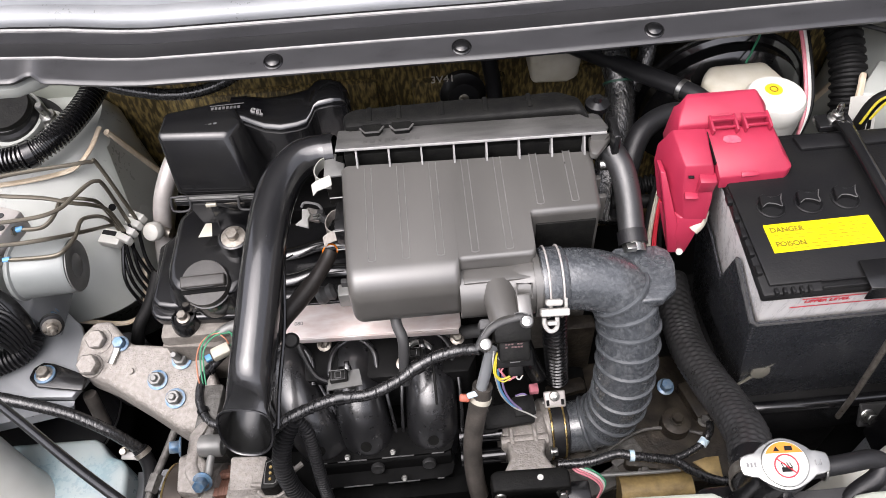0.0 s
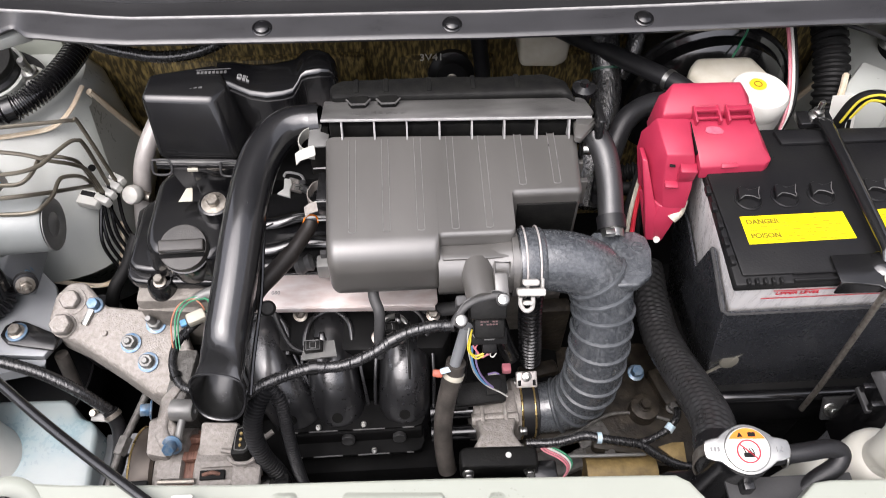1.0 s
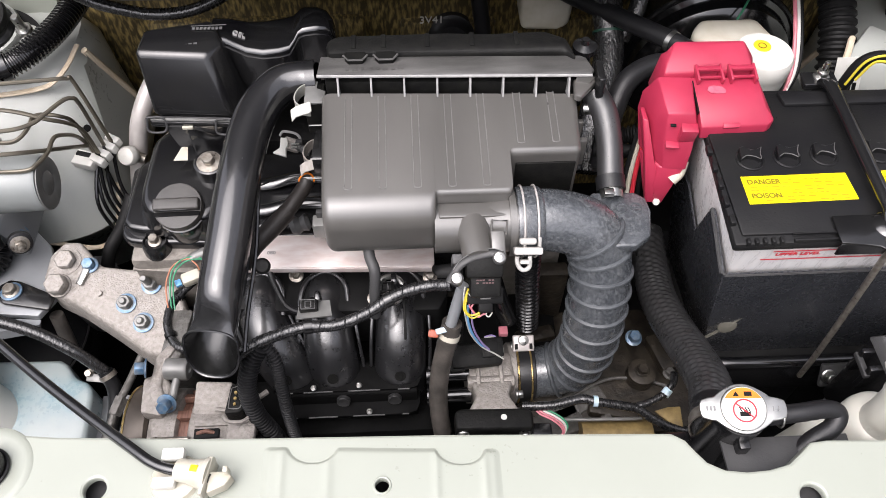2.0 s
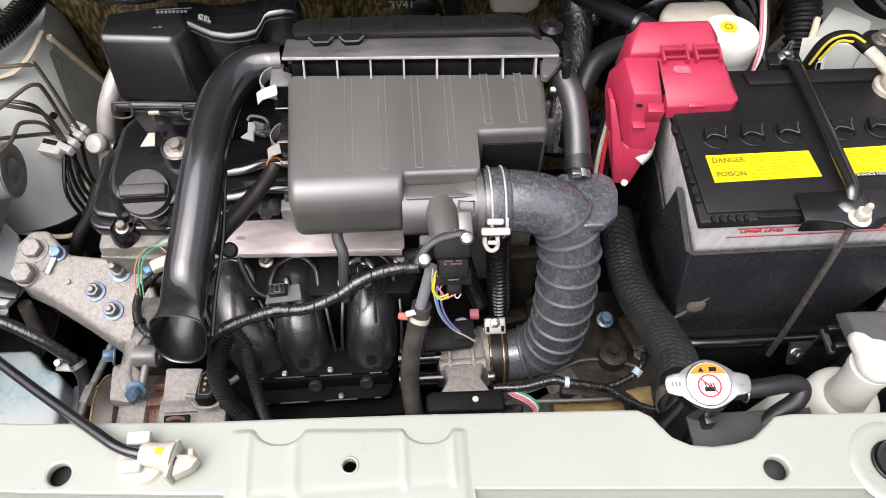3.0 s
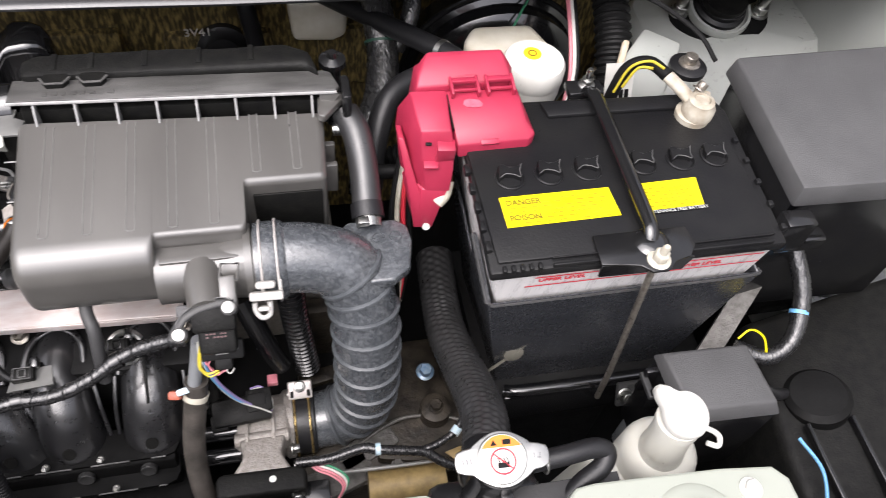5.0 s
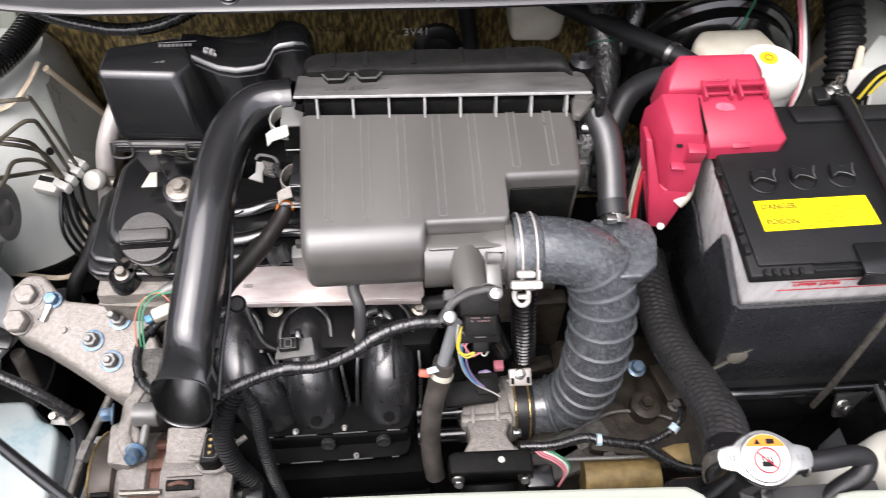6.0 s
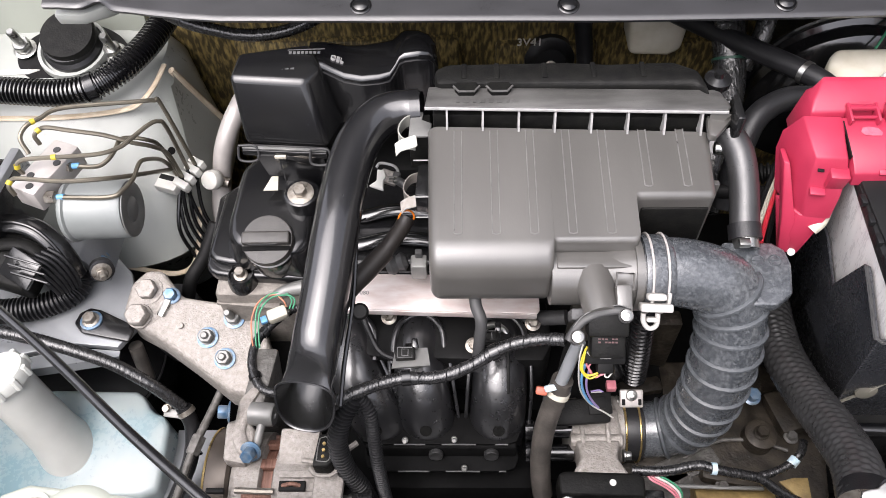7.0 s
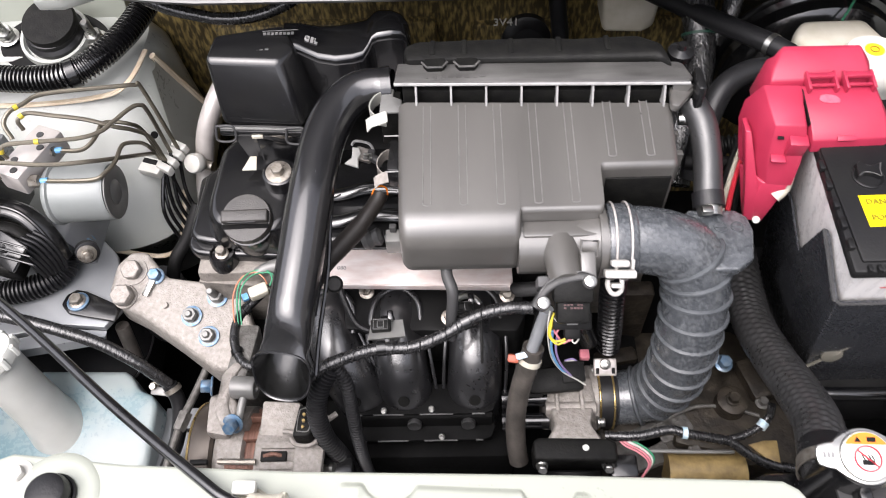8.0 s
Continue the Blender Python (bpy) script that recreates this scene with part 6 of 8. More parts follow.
part("leg_wing", skin([((0.2560, 0.5060, 0.823), (0.2650, 0.5045, 0.823), (0.2650, 0.5110, 0.823), (0.2560, 0.5110, 0.823)), ((0.2505, 0.5195, 0.862), (0.2610, 0.5135, 0.862), (0.2610, 0.5230, 0.862), (0.2505, 0.5290, 0.862)), ((0.2425, 0.5430, 0.910), (0.2475, 0.5410, 0.910), (0.2475, 0.5600, 0.910), (0.2425, 0.5600, 0.910))], 0.0010), RED, rd)
part("shoulder_ridge", tube([(0.268, 0.577, 0.944), (0.31, 0.579, 0.947), (0.346, 0.581, 0.946)], 0.0018, 8), RED, rd)
for x in (0.293, 0.317, 0.326, 0.350):
    part("hinge_rib", box((x, 0.567, 0.9440), (0.0026, 0.020, 0.010), 0.0008, (10, 0, 0)), RED, rd)
for x0, x1 in ((0.293, 0.317), (0.326, 0.350)):
    part("hinge_bar", box(((x0 + x1) / 2, 0.572, 0.9475), (x1 - x0, 0.006, 0.004), 0.001), RED, rd)
    part("hinge_bar", box(((x0 + x1) / 2, 0.563, 0.9445), (x1 - x0, 0.003, 0.003), 0.001), RED, rd)
part("front_catch", box((0.3205, 0.5175, 0.9235), (0.017, 0.005, 0.005), 0.001, (35, 0, 1)), RED, rd)
part("worn_patch", turn(prism([(0.301, 0.5505), (0.304, 0.5475), (0.311, 0.5465), (0.318, 0.5470), (0.3195, 0.5500), (0.316, 0.5545), (0.308, 0.5560), (0.303, 0.5550)], 0.9388, 0.9396), (0.31, 0.551, 0.939), (12, 0, 0)), SCUFF, rd, "pale scuffed patch")
part("seam_gap", box((0.2885, 0.545, 0.9352), (0.0010, 0.036, 0.005), 0, (12, 0, 0)), MATT_BLACK, rd)
part("slot", box((0.2665, 0.5240, 0.9195), (0.0055, 0.003, 0.0014), 0.0003, (10, 0, -8)), MATT_BLACK, rd)
part("white_tip", lathe([(0.004, 0), (0.0035, 0.001)], (0.2680, 0.5045, 0.8245), (0, -0.8, 0.6), 12), WHITE, rd)
part("lead_end", tube([(0.288, 0.520, 0.872), (0.284, 0.512, 0.862), (0.277, 0.508, 0.855)], 0.006, 12), CREAM, rd)
cl = thing("positive_cable", (0.235, 0.55, 0.85), "pale and red battery cables behind the terminal cover", "cable")
for k, m in enumerate((MATT_BLACK, CREAM, RED_INK, MATT_BLACK)):
    part("cable", tube([(0.256 + 0.004 * k, 0.575, 0.88), (0.244 + 0.005 * k, 0.550, 0.845), (0.238 + 0.006 * k, 0.530, 0.81), (0.242 + 0.005 * k, 0.515, 0.77), (0.248, 0.50, 0.70)], 0.0026, 8), m, cl)

# brake master cylinder and booster
bs = thing("brake_booster", (0.40, 0.80, 0.78), "black steel brake booster dome", "brake booster")
part("shell", lathe([(0.03, 0), (0.060, 0.004), (0.095, 0.012), (0.108, 0.024), (0.110, 0.040), (0.118, 0.046), (0.118, 0.052), (0.110, 0.058), (0.106, 0.09), (0.06, 0.11)], (0.415, 0.765, 0.745), (0, 1, 0.05), 48), GLOSS_BLACK, bs)
part("rolled_rim", hoop((0.415, 0.812, 0.748), (0, 1, 0.05), 0.118, 0.004, 48), BLACK_PLASTIC, bs)
rs = thing("brake_reservoir", (0.40, 0.67, 0.84), "white brake fluid reservoir with a white cap and orange mark", "reservoir")
part("tank", bevelled(prism([(0.352, 0.665), (0.43, 0.650), (0.45, 0.69), (0.43, 0.745), (0.36, 0.745), (0.345, 0.72)], 0.815, 0.872), 0.010, 3), CREAM, rs)
part("skirt", lathe([(0.028, 0.825), (0.0325, 0.855), (0.033, 0.868)], (0.408, 0.660, 0), n=32), WHITE, rs)
part("cap", lathe([(0.032, 0.866), (0.0335, 0.869), (0.0335, 0.886), (0.031, 0.8905), (0.010, 0.8915), (0.002, 0.8915)], (0.408, 0.660, 0), n=40), WHITE, rs)
dot = part("mark", lathe([(0.0098, 0.8912), (0.0096, 0.8920), (0.001, 0.8920)], (0.407, 0.668, 0), n=28), mat("amber_mark", (0.88, 0.52, 0.02), 0.4, scale=40), rs, "amber symbol")
part("symbol", hoop((0.407, 0.668, 0.8922), (0, 0, 1), 0.0042, 0.0005, 20, 6), INK, dot)
part("cylinder", lathe([(0.016, 0), (0.016, 0.12)], (0.405, 0.66, 0.80), (0, 1, 0), 20), ALLOY, rs)

# pipes along the firewall
vp = thing("vacuum_hose", (0.28, 0.74, 0.86), "thick black vacuum hose along the firewall", "hose")
part("hose_body", tube([(0.16, 0.90, 0.835), (0.215, 0.845, 0.838), (0.27, 0.77, 0.855), (0.325, 0.695, 0.872), (0.345, 0.665, 0.868)], 0.0115, 18), RUBBER, vp)
part("clip", ring_band((0.318, 0.705, 0.8695), (0.6, -0.8, 0.1), 0.0118, 0.006, 0.001), STEEL, vp)
h2 = thing("heater_hose", (0.25, 0.64, 0.86), "black rubber heater hose curving behind the cover", "hose")
part("hose_body", tube([(0.32, 0.672, 0.865), (0.285, 0.662, 0.872), (0.252, 0.640, 0.868), (0.232, 0.605, 0.84), (0.225, 0.58, 0.80)], 0.0125, 18), RUBBER, h2)
h3 = thing("corrugated_pipe", (0.26, 0.60, 0.80), "black corrugated pipe beside the battery", "pipe")
part("pipe", corrugated([(0.245, 0.62, 0.80), (0.275, 0.615, 0.812), (0.31, 0.61, 0.82)], 0.010, 0.003, 0.006, 14), MATT_BLACK, h3)
part("pipe", tube([(0.215, 0.585, 0.82), (0.245, 0.578, 0.825), (0.275, 0.575, 0.825)], 0.008, 12), MATT_BLACK, h3)
fh = thing("firewall_loom", (0.26, 0.78, 0.80), "taped black wiring loom before the firewall", "wiring loom")
part("trunk", tube([(0.255, 0.86, 0.90), (0.262, 0.80, 0.85), (0.264, 0.765, 0.82), (0.255, 0.72, 0.795), (0.238, 0.68, 0.78), (0.225, 0.62, 0.74)], 0.019, 16), TAPE, fh)
part("branch", tube([(0.305, 0.87, 0.91), (0.305, 0.82, 0.88), (0.298, 0.79, 0.85), (0.28, 0.77, 0.82)], 0.011, 12), TAPE, fh)
part("tape", ring_band((0.2635, 0.775, 0.828), (0, 0.75, 0.6), 0.0192, 0.003, 0.0008), DARK_GREEN, fh)
wb = thing("washer_pot", (0.195, 0.86, 0.80), "white plastic pot below the cowl", "plastic pot")
part("pot", bevelled(loft([[Vector(p) for p in ((0.165, 0.845, 0.776), (0.215, 0.845, 0.772), (0.232, 0.85, 0.778), (0.232, 0.90, 0.778), (0.165, 0.90, 0.776))], [Vector(p) for p in ((0.160, 0.850, 0.83), (0.21, 0.850, 0.835), (0.236, 0.855, 0.83), (0.236, 0.905, 0.83), (0.160, 0.905, 0.83))]]), 0.008, 3), CREAM, wb)
gr = thing("firewall_grommet", (0.075, 0.90, 0.72), "black rubber grommet and pipe through the firewall", "grommet")
part("grommet", lathe([(0.036, 0), (0.034, 0.008), (0.026, 0.012), (0.022, 0.02), (0.016, 0.021)], (0.075, 0.915, 0.715), (0, -1, 0.25), 32), RUBBER, gr)
part("pipe", tube([(0.108, 0.93, 0.86), (0.110, 0.90, 0.80), (0.118, 0.885, 0.745), (0.12, 0.86, 0.70)], 0.0115, 16), RUBBER, gr)
part("nut", hexbolt((0.075, 0.893, 0.72), (0, -1, 0.25), 0.006, 0.006, 1.3), ZINC, gr)

wl = thing("loose_wires", (0.47, 0.74, 0.87), "red and white wire pair with thin grey leads", "wires")
for k, m in enumerate((PINK, WHITE, MATT_BLACK)):
    part("wire", tube([(0.475 + 0.004 * k, 0.86, 0.915), (0.478 + 0.004 * k, 0.80, 0.90), (0.474 + 0.004 * k, 0.74, 0.875), (0.468 + 0.004 * k, 0.69, 0.84), (0.455, 0.66, 0.81)], 0.0024, 8), m, wl)
part("wire", tube([(0.46, 0.87, 0.90), (0.448, 0.81, 0.868), (0.43, 0.78, 0.86), (0.418, 0.765, 0.85)], 0.0014, 6), GREEN, wl)
part("wire", tube([(0.44, 0.72, 0.935), (0.48, 0.725, 0.935), (0.54, 0.70, 0.93), (0.585, 0.66, 0.915), (0.60, 0.63, 0.90)], 0.0026, 8), MATT_BLACK, wl)
part("plug", box((0.458, 0.80, 0.925), (0.04, 0.02, 0.014), 0.002, (0, 0, 10)), CREAM, wl)
ct = thing("corrugated_hose", (0.525, 0.72, 0.84), "thick black corrugated hose behind the battery", "hose")
part("hose_body", corrugated([(0.53, 0.80, 0.90), (0.527, 0.745, 0.875), (0.522, 0.70, 0.845), (0.515, 0.655, 0.79), (0.51, 0.64, 0.72)], 0.020, 0.003, 0.010, 18), MATT_BLACK, ct)
tg = thing("label_tag", (0.50, 0.625, 0.88), "white paper label on a bracket behind the battery", "label")
part("tag", turn(box((0.492, 0.622, 0.880), (0.036, 0.001, 0.05)), (0.492, 0.622, 0.88), (-30, 8, 10)), WHITE, tg)
bm = bmesh.new()
for k in range(4):
    merge(bm, box((0.481 + 0.007 * k, 0.6207, 0.872), (0.005, 0.0006, 0.010)))
part("print", turn(bm, (0.492, 0.622, 0.88), (-30, 8, 10)), MATT_BLACK, tg)
bk = thing("inner_bracket", (0.53, 0.66, 0.86), "pale painted bracket behind the battery", "bracket")
part("plate", bevelled(loft([[Vector(p) for p in ((0.50, 0.66, 0.79), (0.56, 0.64, 0.79), (0.60, 0.70, 0.79), (0.55, 0.72, 0.79))], [Vector(p) for p in ((0.515, 0.675, 0.868), (0.575, 0.655, 0.868), (0.60, 0.70, 0.868), (0.565, 0.73, 0.868))]]), 0.004, 2), BAY, bk)
part("seam", tube([(0.508, 0.655, 0.835), (0.515, 0.672, 0.868), (0.530, 0.70, 0.872)], 0.004, 8), SEALANT, bk)
sn = thing("ground_nut", (0.575, 0.66, 0.88), "steel nut on a black rubber washer", "nut")
part("washer", lathe([(0.021, 0.868), (0.021, 0.874), (0.015, 0.877)], (0.588, 0.655, 0), n=28), RUBBER, sn)
part("nut", hexbolt((0.588, 0.655, 0.877), (0, 0, 1), 0.008, 0.009, 1.5), ZINC, sn)

# control box and fuse box
eb = thing("control_box", (0.66, 0.5, 0.85), "dark grey grained plastic control box beside the battery", "control box")
part("lid", bevelled(loft([[Vector(p) for p in ((0.585, 0.425, 0.905), (0.78, 0.42, 0.905), (0.79, 0.61, 0.905), (0.596, 0.606, 0.905))], [Vector(p) for p in ((0.587, 0.428, 0.930), (0.78, 0.423, 0.930), (0.79, 0.607, 0.930), (0.599, 0.602, 0.930))]]), 0.004, 2), GRAIN_GREY, eb)
part("box", prism([(0.590, 0.432), (0.775, 0.428), (0.785, 0.60), (0.602, 0.598)], 0.72, 0.908, 0.004), BLACK_PLASTIC, eb)
part("foot", box((0.70, 0.52, 0.68), (0.12, 0.12, 0.10), 0.01), BLACK_PLASTIC, eb)
part("catch", box((0.590, 0.415, 0.885), (0.030, 0.020, 0.040), 0.003), BLACK_PLASTIC, eb)
part("catch", box((0.61, 0.418, 0.862), (0.05, 0.016, 0.018), 0.003), GLOSS_BLACK, eb)
fb = thing("fuse_box", (0.525, 0.325, 0.72), "dark grey plastic fuse box with grained lid", "fuse box")
part("lid", bevelled(loft([[Vector(p) for p in ((0.476, 0.290, 0.764), (0.578, 0.286, 0.764), (0.572, 0.362, 0.764), (0.474, 0.366, 0.764))], [Vector(p) for p in ((0.484, 0.298, 0.781), (0.570, 0.294, 0.781), (0.566, 0.356, 0.781), (0.478, 0.358, 0.781))]]), 0.003, 2), GRAIN_GREY, fb)
part("box", prism([(0.478, 0.292), (0.575, 0.288), (0.570, 0.360), (0.476, 0.363)], 0.64, 0.766, 0.003), BLACK_PLASTIC, fb)
for y in (0.350, 0.330):
    part("latch", box((0.470, y, 0.745), (0.014, 0.006, 0.040), 0.001), BLACK_PLASTIC, fb)
part("latch_bar", box((0.464, 0.340, 0.752), (0.006, 0.028, 0.006), 0.001), GREY_RUBBER, fb)
part("stand", box((0.53, 0.325, 0.58), (0.06, 0.05, 0.13), 0.006), MATT_BLACK, fb)
sh = thing("side_loom", (0.60, 0.36, 0.74), "black harness with yellow and pale wires beside the fuse box", "wiring loom")
part("trunk", tube([(0.575, 0.37, 0.745), (0.605, 0.355, 0.745), (0.632, 0.365, 0.76), (0.645, 0.40, 0.79), (0.64, 0.44, 0.82)], 0.009, 12), TAPE, sh)
part("branch", tube([(0.56, 0.36, 0.75), (0.585, 0.335, 0.735), (0.61, 0.325, 0.72), (0.64, 0.33, 0.70)], 0.006, 10), RUBBER, sh)
part("wire", tube([(0.572, 0.372, 0.762), (0.585, 0.376, 0.77), (0.598, 0.368, 0.765), (0.602, 0.355, 0.75)], 0.0011, 6), YELLOW, sh)
part("tape", ring_band((0.6405, 0.385, 0.777), (0.3, 0.8, 0.5), 0.0092, 0.004, 0.0006), BLUE, sh)
pb = thing("headlamp_bar", (0.58, 0.40, 0.68), "grey painted brace bar beyond the battery", "brace")
part("bar", loft([[Vector((0.555, 0.36 + d, 0.70 + e)) for d, e in ((0, 0), (0.03, 0.01), (0.03, -0.02), (0, -0.03))], [Vector((0.66, 0.46 + d, 0.78 + e)) for d, e in ((0, 0), (0.03, 0.01), (0.03, -0.02), (0, -0.03))]]), SHADED_ALLOY, pb)

hl = thing("headlamp_housing", (0.72, 0.30, 0.62), "black plastic rear of the headlamp beside the fuse box", "headlamp")
part("housing", bevelled(loft([[Vector(p) for p in ((0.585, 0.20, 0.50), (0.87, 0.18, 0.50), (0.87, 0.44, 0.50), (0.60, 0.42, 0.50))], [Vector(p) for p in ((0.60, 0.19, 0.70), (0.87, 0.17, 0.72), (0.87, 0.45, 0.74), (0.625, 0.42, 0.70))]]), 0.012, 3), DULL_PLASTIC, hl)
part("bulb_cover", lathe([(0.034, 0), (0.034, 0.014), (0.028, 0.020), (0.004, 0.022)], (0.665, 0.315, 0.700), (-0.25, 0.2, 1), 28), MATT_BLACK, hl)
for k in range(4):
    part("housing_rib", box((0.635 + 0.05 * k, 0.245, 0.712 + 0.003 * k), (0.005, 0.09, 0.010), 0.0015), BLACK_PLASTIC, hl)
part("vent_pipe", tube([(0.615, 0.205, 0.712), (0.622, 0.24, 0.722), (0.615, 0.275, 0.720)], 0.0018, 10), BLUE, hl, "thin blue vent pipe")

# ---- radiator corner ----
rc = thing("pressure_cap", (0.276, 0.25, 0.865), "steel radiator cap with a white and orange warning label", "radiator cap")
TC = (0.276, 0.250, 0.870)
TR = (10, -3, -4)
n_before = set(bpy.data.objects)
wing = []
for k in range(60):
    a = 2 * math.pi * k / 60
    r = max(0.0255, min(0.043, 0.0105 / max(abs(math.sin(a)), 0.01)))
    r = 0.6 * r + 0.4 * (0.0255 + 0.0185 * abs(math.cos(a)) ** 5)
    wing.append((TC[0] + r * math.cos(a), TC[1] + r * math.sin(a)))
part("plate", turn(prism(wing, 0.8665, 0.8705, 0.0014), TC, TR), STEEL, rc)
part("dome", turn(lathe([(0.0235, 0.869), (0.0225, 0.8725), (0.0215, 0.8730), (0.001, 0.8732)], (TC[0], TC[1], 0), n=40), TC, TR), STEEL, rc)
sticker = part("sticker", turn(lathe([(0.0214, 0.8732), (0.0212, 0.8738), (0.001, 0.8738)], (TC[0], TC[1], 0), n=40), TC, TR), WHITE, rc, "white round warning sticker")
seg = [(TC[0] + 0.0205 * math.cos(a), TC[1] + 0.0205 * math.sin(a)) for a in [radians(28 + 124 * k / 18) for k in range(19)]]
part("orange_band", turn(prism(seg, 0.8738, 0.8742), TC, TR), ORANGE, sticker)
part("red_ring", turn(hoop((TC[0], TC[1] - 0.003, 0.8740), (0, 0, 1), 0.0112, 0.0008, 32, 6), TC, TR), RED_INK, sticker)
part("red_bar", turn(turn(box((TC[0], TC[1] - 0.003, 0.8740), (0.022, 0.0014, 0.0005)), (TC[0], TC[1] - 0.003, 0.874), (0, 0, -42)), TC, TR), RED_INK, sticker)
bm = box((TC[0], TC[1] - 0.0065, 0.8740), (0.0105, 0.0045, 0.0005))
for k in range(4):
    merge(bm, box((TC[0] - 0.004 + 0.0027 * k, TC[1] - 0.002, 0.8740), (0.0009, 0.005, 0.0005), 0, (0, 0, 25)))
part("symbol", turn(bm, TC, TR), MATT_BLACK, sticker)
bm = prism([(TC[0] - 0.010, TC[1] + 0.0115), (TC[0] - 0.004, TC[1] + 0.0115), (TC[0] - 0.007, TC[1] + 0.0165)], 0.8742, 0.8745)
merge(bm, box((TC[0] + 0.005, TC[1] + 0.0140, 0.8743), (0.0075, 0.0045, 0.0005)))
part("symbol", turn(bm, TC, TR), MATT_BLACK, sticker)
lettering("pressure_mark", "1.1", 0.0075, Matrix.Translation(TC) @ pose(0, 0, 0, *TR) @ pose(0.0275, -0.0028, 0.0006), PALE_GREY, rc, 0.0002)
bm = bmesh.new()
for k in range(3):
    merge(bm, turn(box((TC[0] - 0.0360 + 0.0036 * k, TC[1], 0.8706), (0.0022, 0.0050, 0.0004)), TC, TR))
part("stamped_mark", bm, PALE_GREY, rc)
for ob in set(bpy.data.objects) - n_before:
    if ob.type == "MESH":
        ob.data.transform(Matrix.Translation(Vector(TC) - BASE["pressure_cap"]) @ Matrix.Scale(0.82, 4) @ Matrix.Translation(BASE["pressure_cap"] - Vector(TC)))
nk = thing("filler_neck", (0.276, 0.25, 0.80), "black plastic radiator filler neck", "filler neck")
part("neck", lathe([(0.020, 0.76), (0.020, 0.845), (0.022, 0.850), (0.0225, 0.864)], (0.276, 0.251, 0), n=32), BLACK_PLASTIC, nk)
part("rib", box((0.278, 0.229, 0.81), (0.010, 0.012, 0.08), 0.002), BLACK_PLASTIC, nk)
part("base", box((0.28, 0.25, 0.70), (0.10, 0.05, 0.14), 0.012), BLACK_PLASTIC, nk)
oh = thing("overflow_hose", (0.34, 0.24, 0.85), "black rubber overflow hose from the radiator neck", "hose")
part("hose_body", tube([(0.302, 0.249, 0.853), (0.33, 0.250, 0.856), (0.352, 0.252, 0.856), (0.363, 0.249, 0.852), (0.358, 0.240, 0.846), (0.341, 0.232, 0.838), (0.325, 0.222, 0.824), (0.316, 0.214, 0.80)], 0.0080, 18, 8), RUBBER, oh)
part("spring_clip", hoop((0.312, 0.249, 0.8535), (1, 0, 0), 0.0095, 0.0011, 20, 6), STEEL, oh)
rd2 = thing("radiator_tank", (0.30, 0.23, 0.72), "grey plastic radiator end tank below the notch", "radiator")
part("tank", bevelled(loft([[Vector(p) for p in ((0.24, 0.20, 0.50), (0.42, 0.20, 0.50), (0.42, 0.25, 0.50), (0.24, 0.25, 0.50))], [Vector(p) for p in ((0.25, 0.205, 0.775), (0.40, 0.205, 0.790), (0.40, 0.245, 0.790), (0.25, 0.245, 0.775))]]), 0.008, 3), GREY_RUBBER, rd2)
part("saddle", lathe([(0.016, 0), (0.016, 0.05)], (0.330, 0.225, 0.775), (-0.4, -0.3, 0.8), 20), GREY_RUBBER, rd2)

th = thing("radiator_hose", (0.28, 0.38, 0.74), "thick black sleeved radiator hose", "hose")
RH = [(0.298, 0.56, 0.69), (0.293, 0.5, 0.692), (0.291, 0.455, 0.7), (0.295, 0.405, 0.718), (0.296, 0.36, 0.745), (0.292, 0.315, 0.775), (0.28, 0.275, 0.795), (0.278, 0.255, 0.8)]
path = spline(RH, 34)
skin = []
for i, ring in enumerate(rings_along(path, 0.0208, 48)):
    skin.append([path[i] + (p - path[i]) * (1 + 0.022 * math.sin(i * 1.25 + k * math.pi / 3) + 0.020 * math.sin(i * 1.25 - k * math.pi / 3)) for k, p in enumerate(ring)])
part("hose_body", loft(skin), BRAID, th)
part("clamp_band", ring_band((0.279, 0.264, 0.798), (-0.3, -0.9, 0.25), 0.0232, 0.012, 0.0016), ZINC, th, "steel hose clamp")
part("hose_end", lathe([(0.0215, -0.016), (0.0228, -0.014), (0.0228, 0.010), (0.021, 0.012)], (0.281, 0.272, 0.796), (-0.3, -0.9, 0.25), 32), RUBBER, th)
rt = thing("coolant_tank", (0.42, 0.275, 0.7), "milky white coolant tank with a flip cap", "coolant tank")
part("tank", bevelled(loft([[Vector(p) for p in ((0.34, 0.222, 0.60), (0.475, 0.222, 0.60), (0.475, 0.295, 0.60), (0.36, 0.300, 0.60))], [Vector(p) for p in ((0.365, 0.225, 0.762), (0.47, 0.224, 0.772), (0.47, 0.285, 0.772), (0.385, 0.290, 0.762))]]), 0.016, 4), TANK_WHITE, rt)
part("shoulder", lathe([(0.036, 0.750), (0.0345, 0.778), (0.0325, 0.786), (0.027, 0.793), (0.019, 0.796)], (0.4375, 0.2640, 0), n=36), TANK_WHITE, rt)
part("neck", lathe([(0.0205, -0.004), (0.0195, 0.004), (0.0182, 0.008), (0.0188, 0.011), (0.0182, 0.014), (0.0175, 0.04), (0.0175, 0.050), (0.019, 0.051), (0.019, 0.060)], (0.4340, 0.2625, 0.796), (-0.06, 0.03, 1), 32), TANK_WHITE, rt)
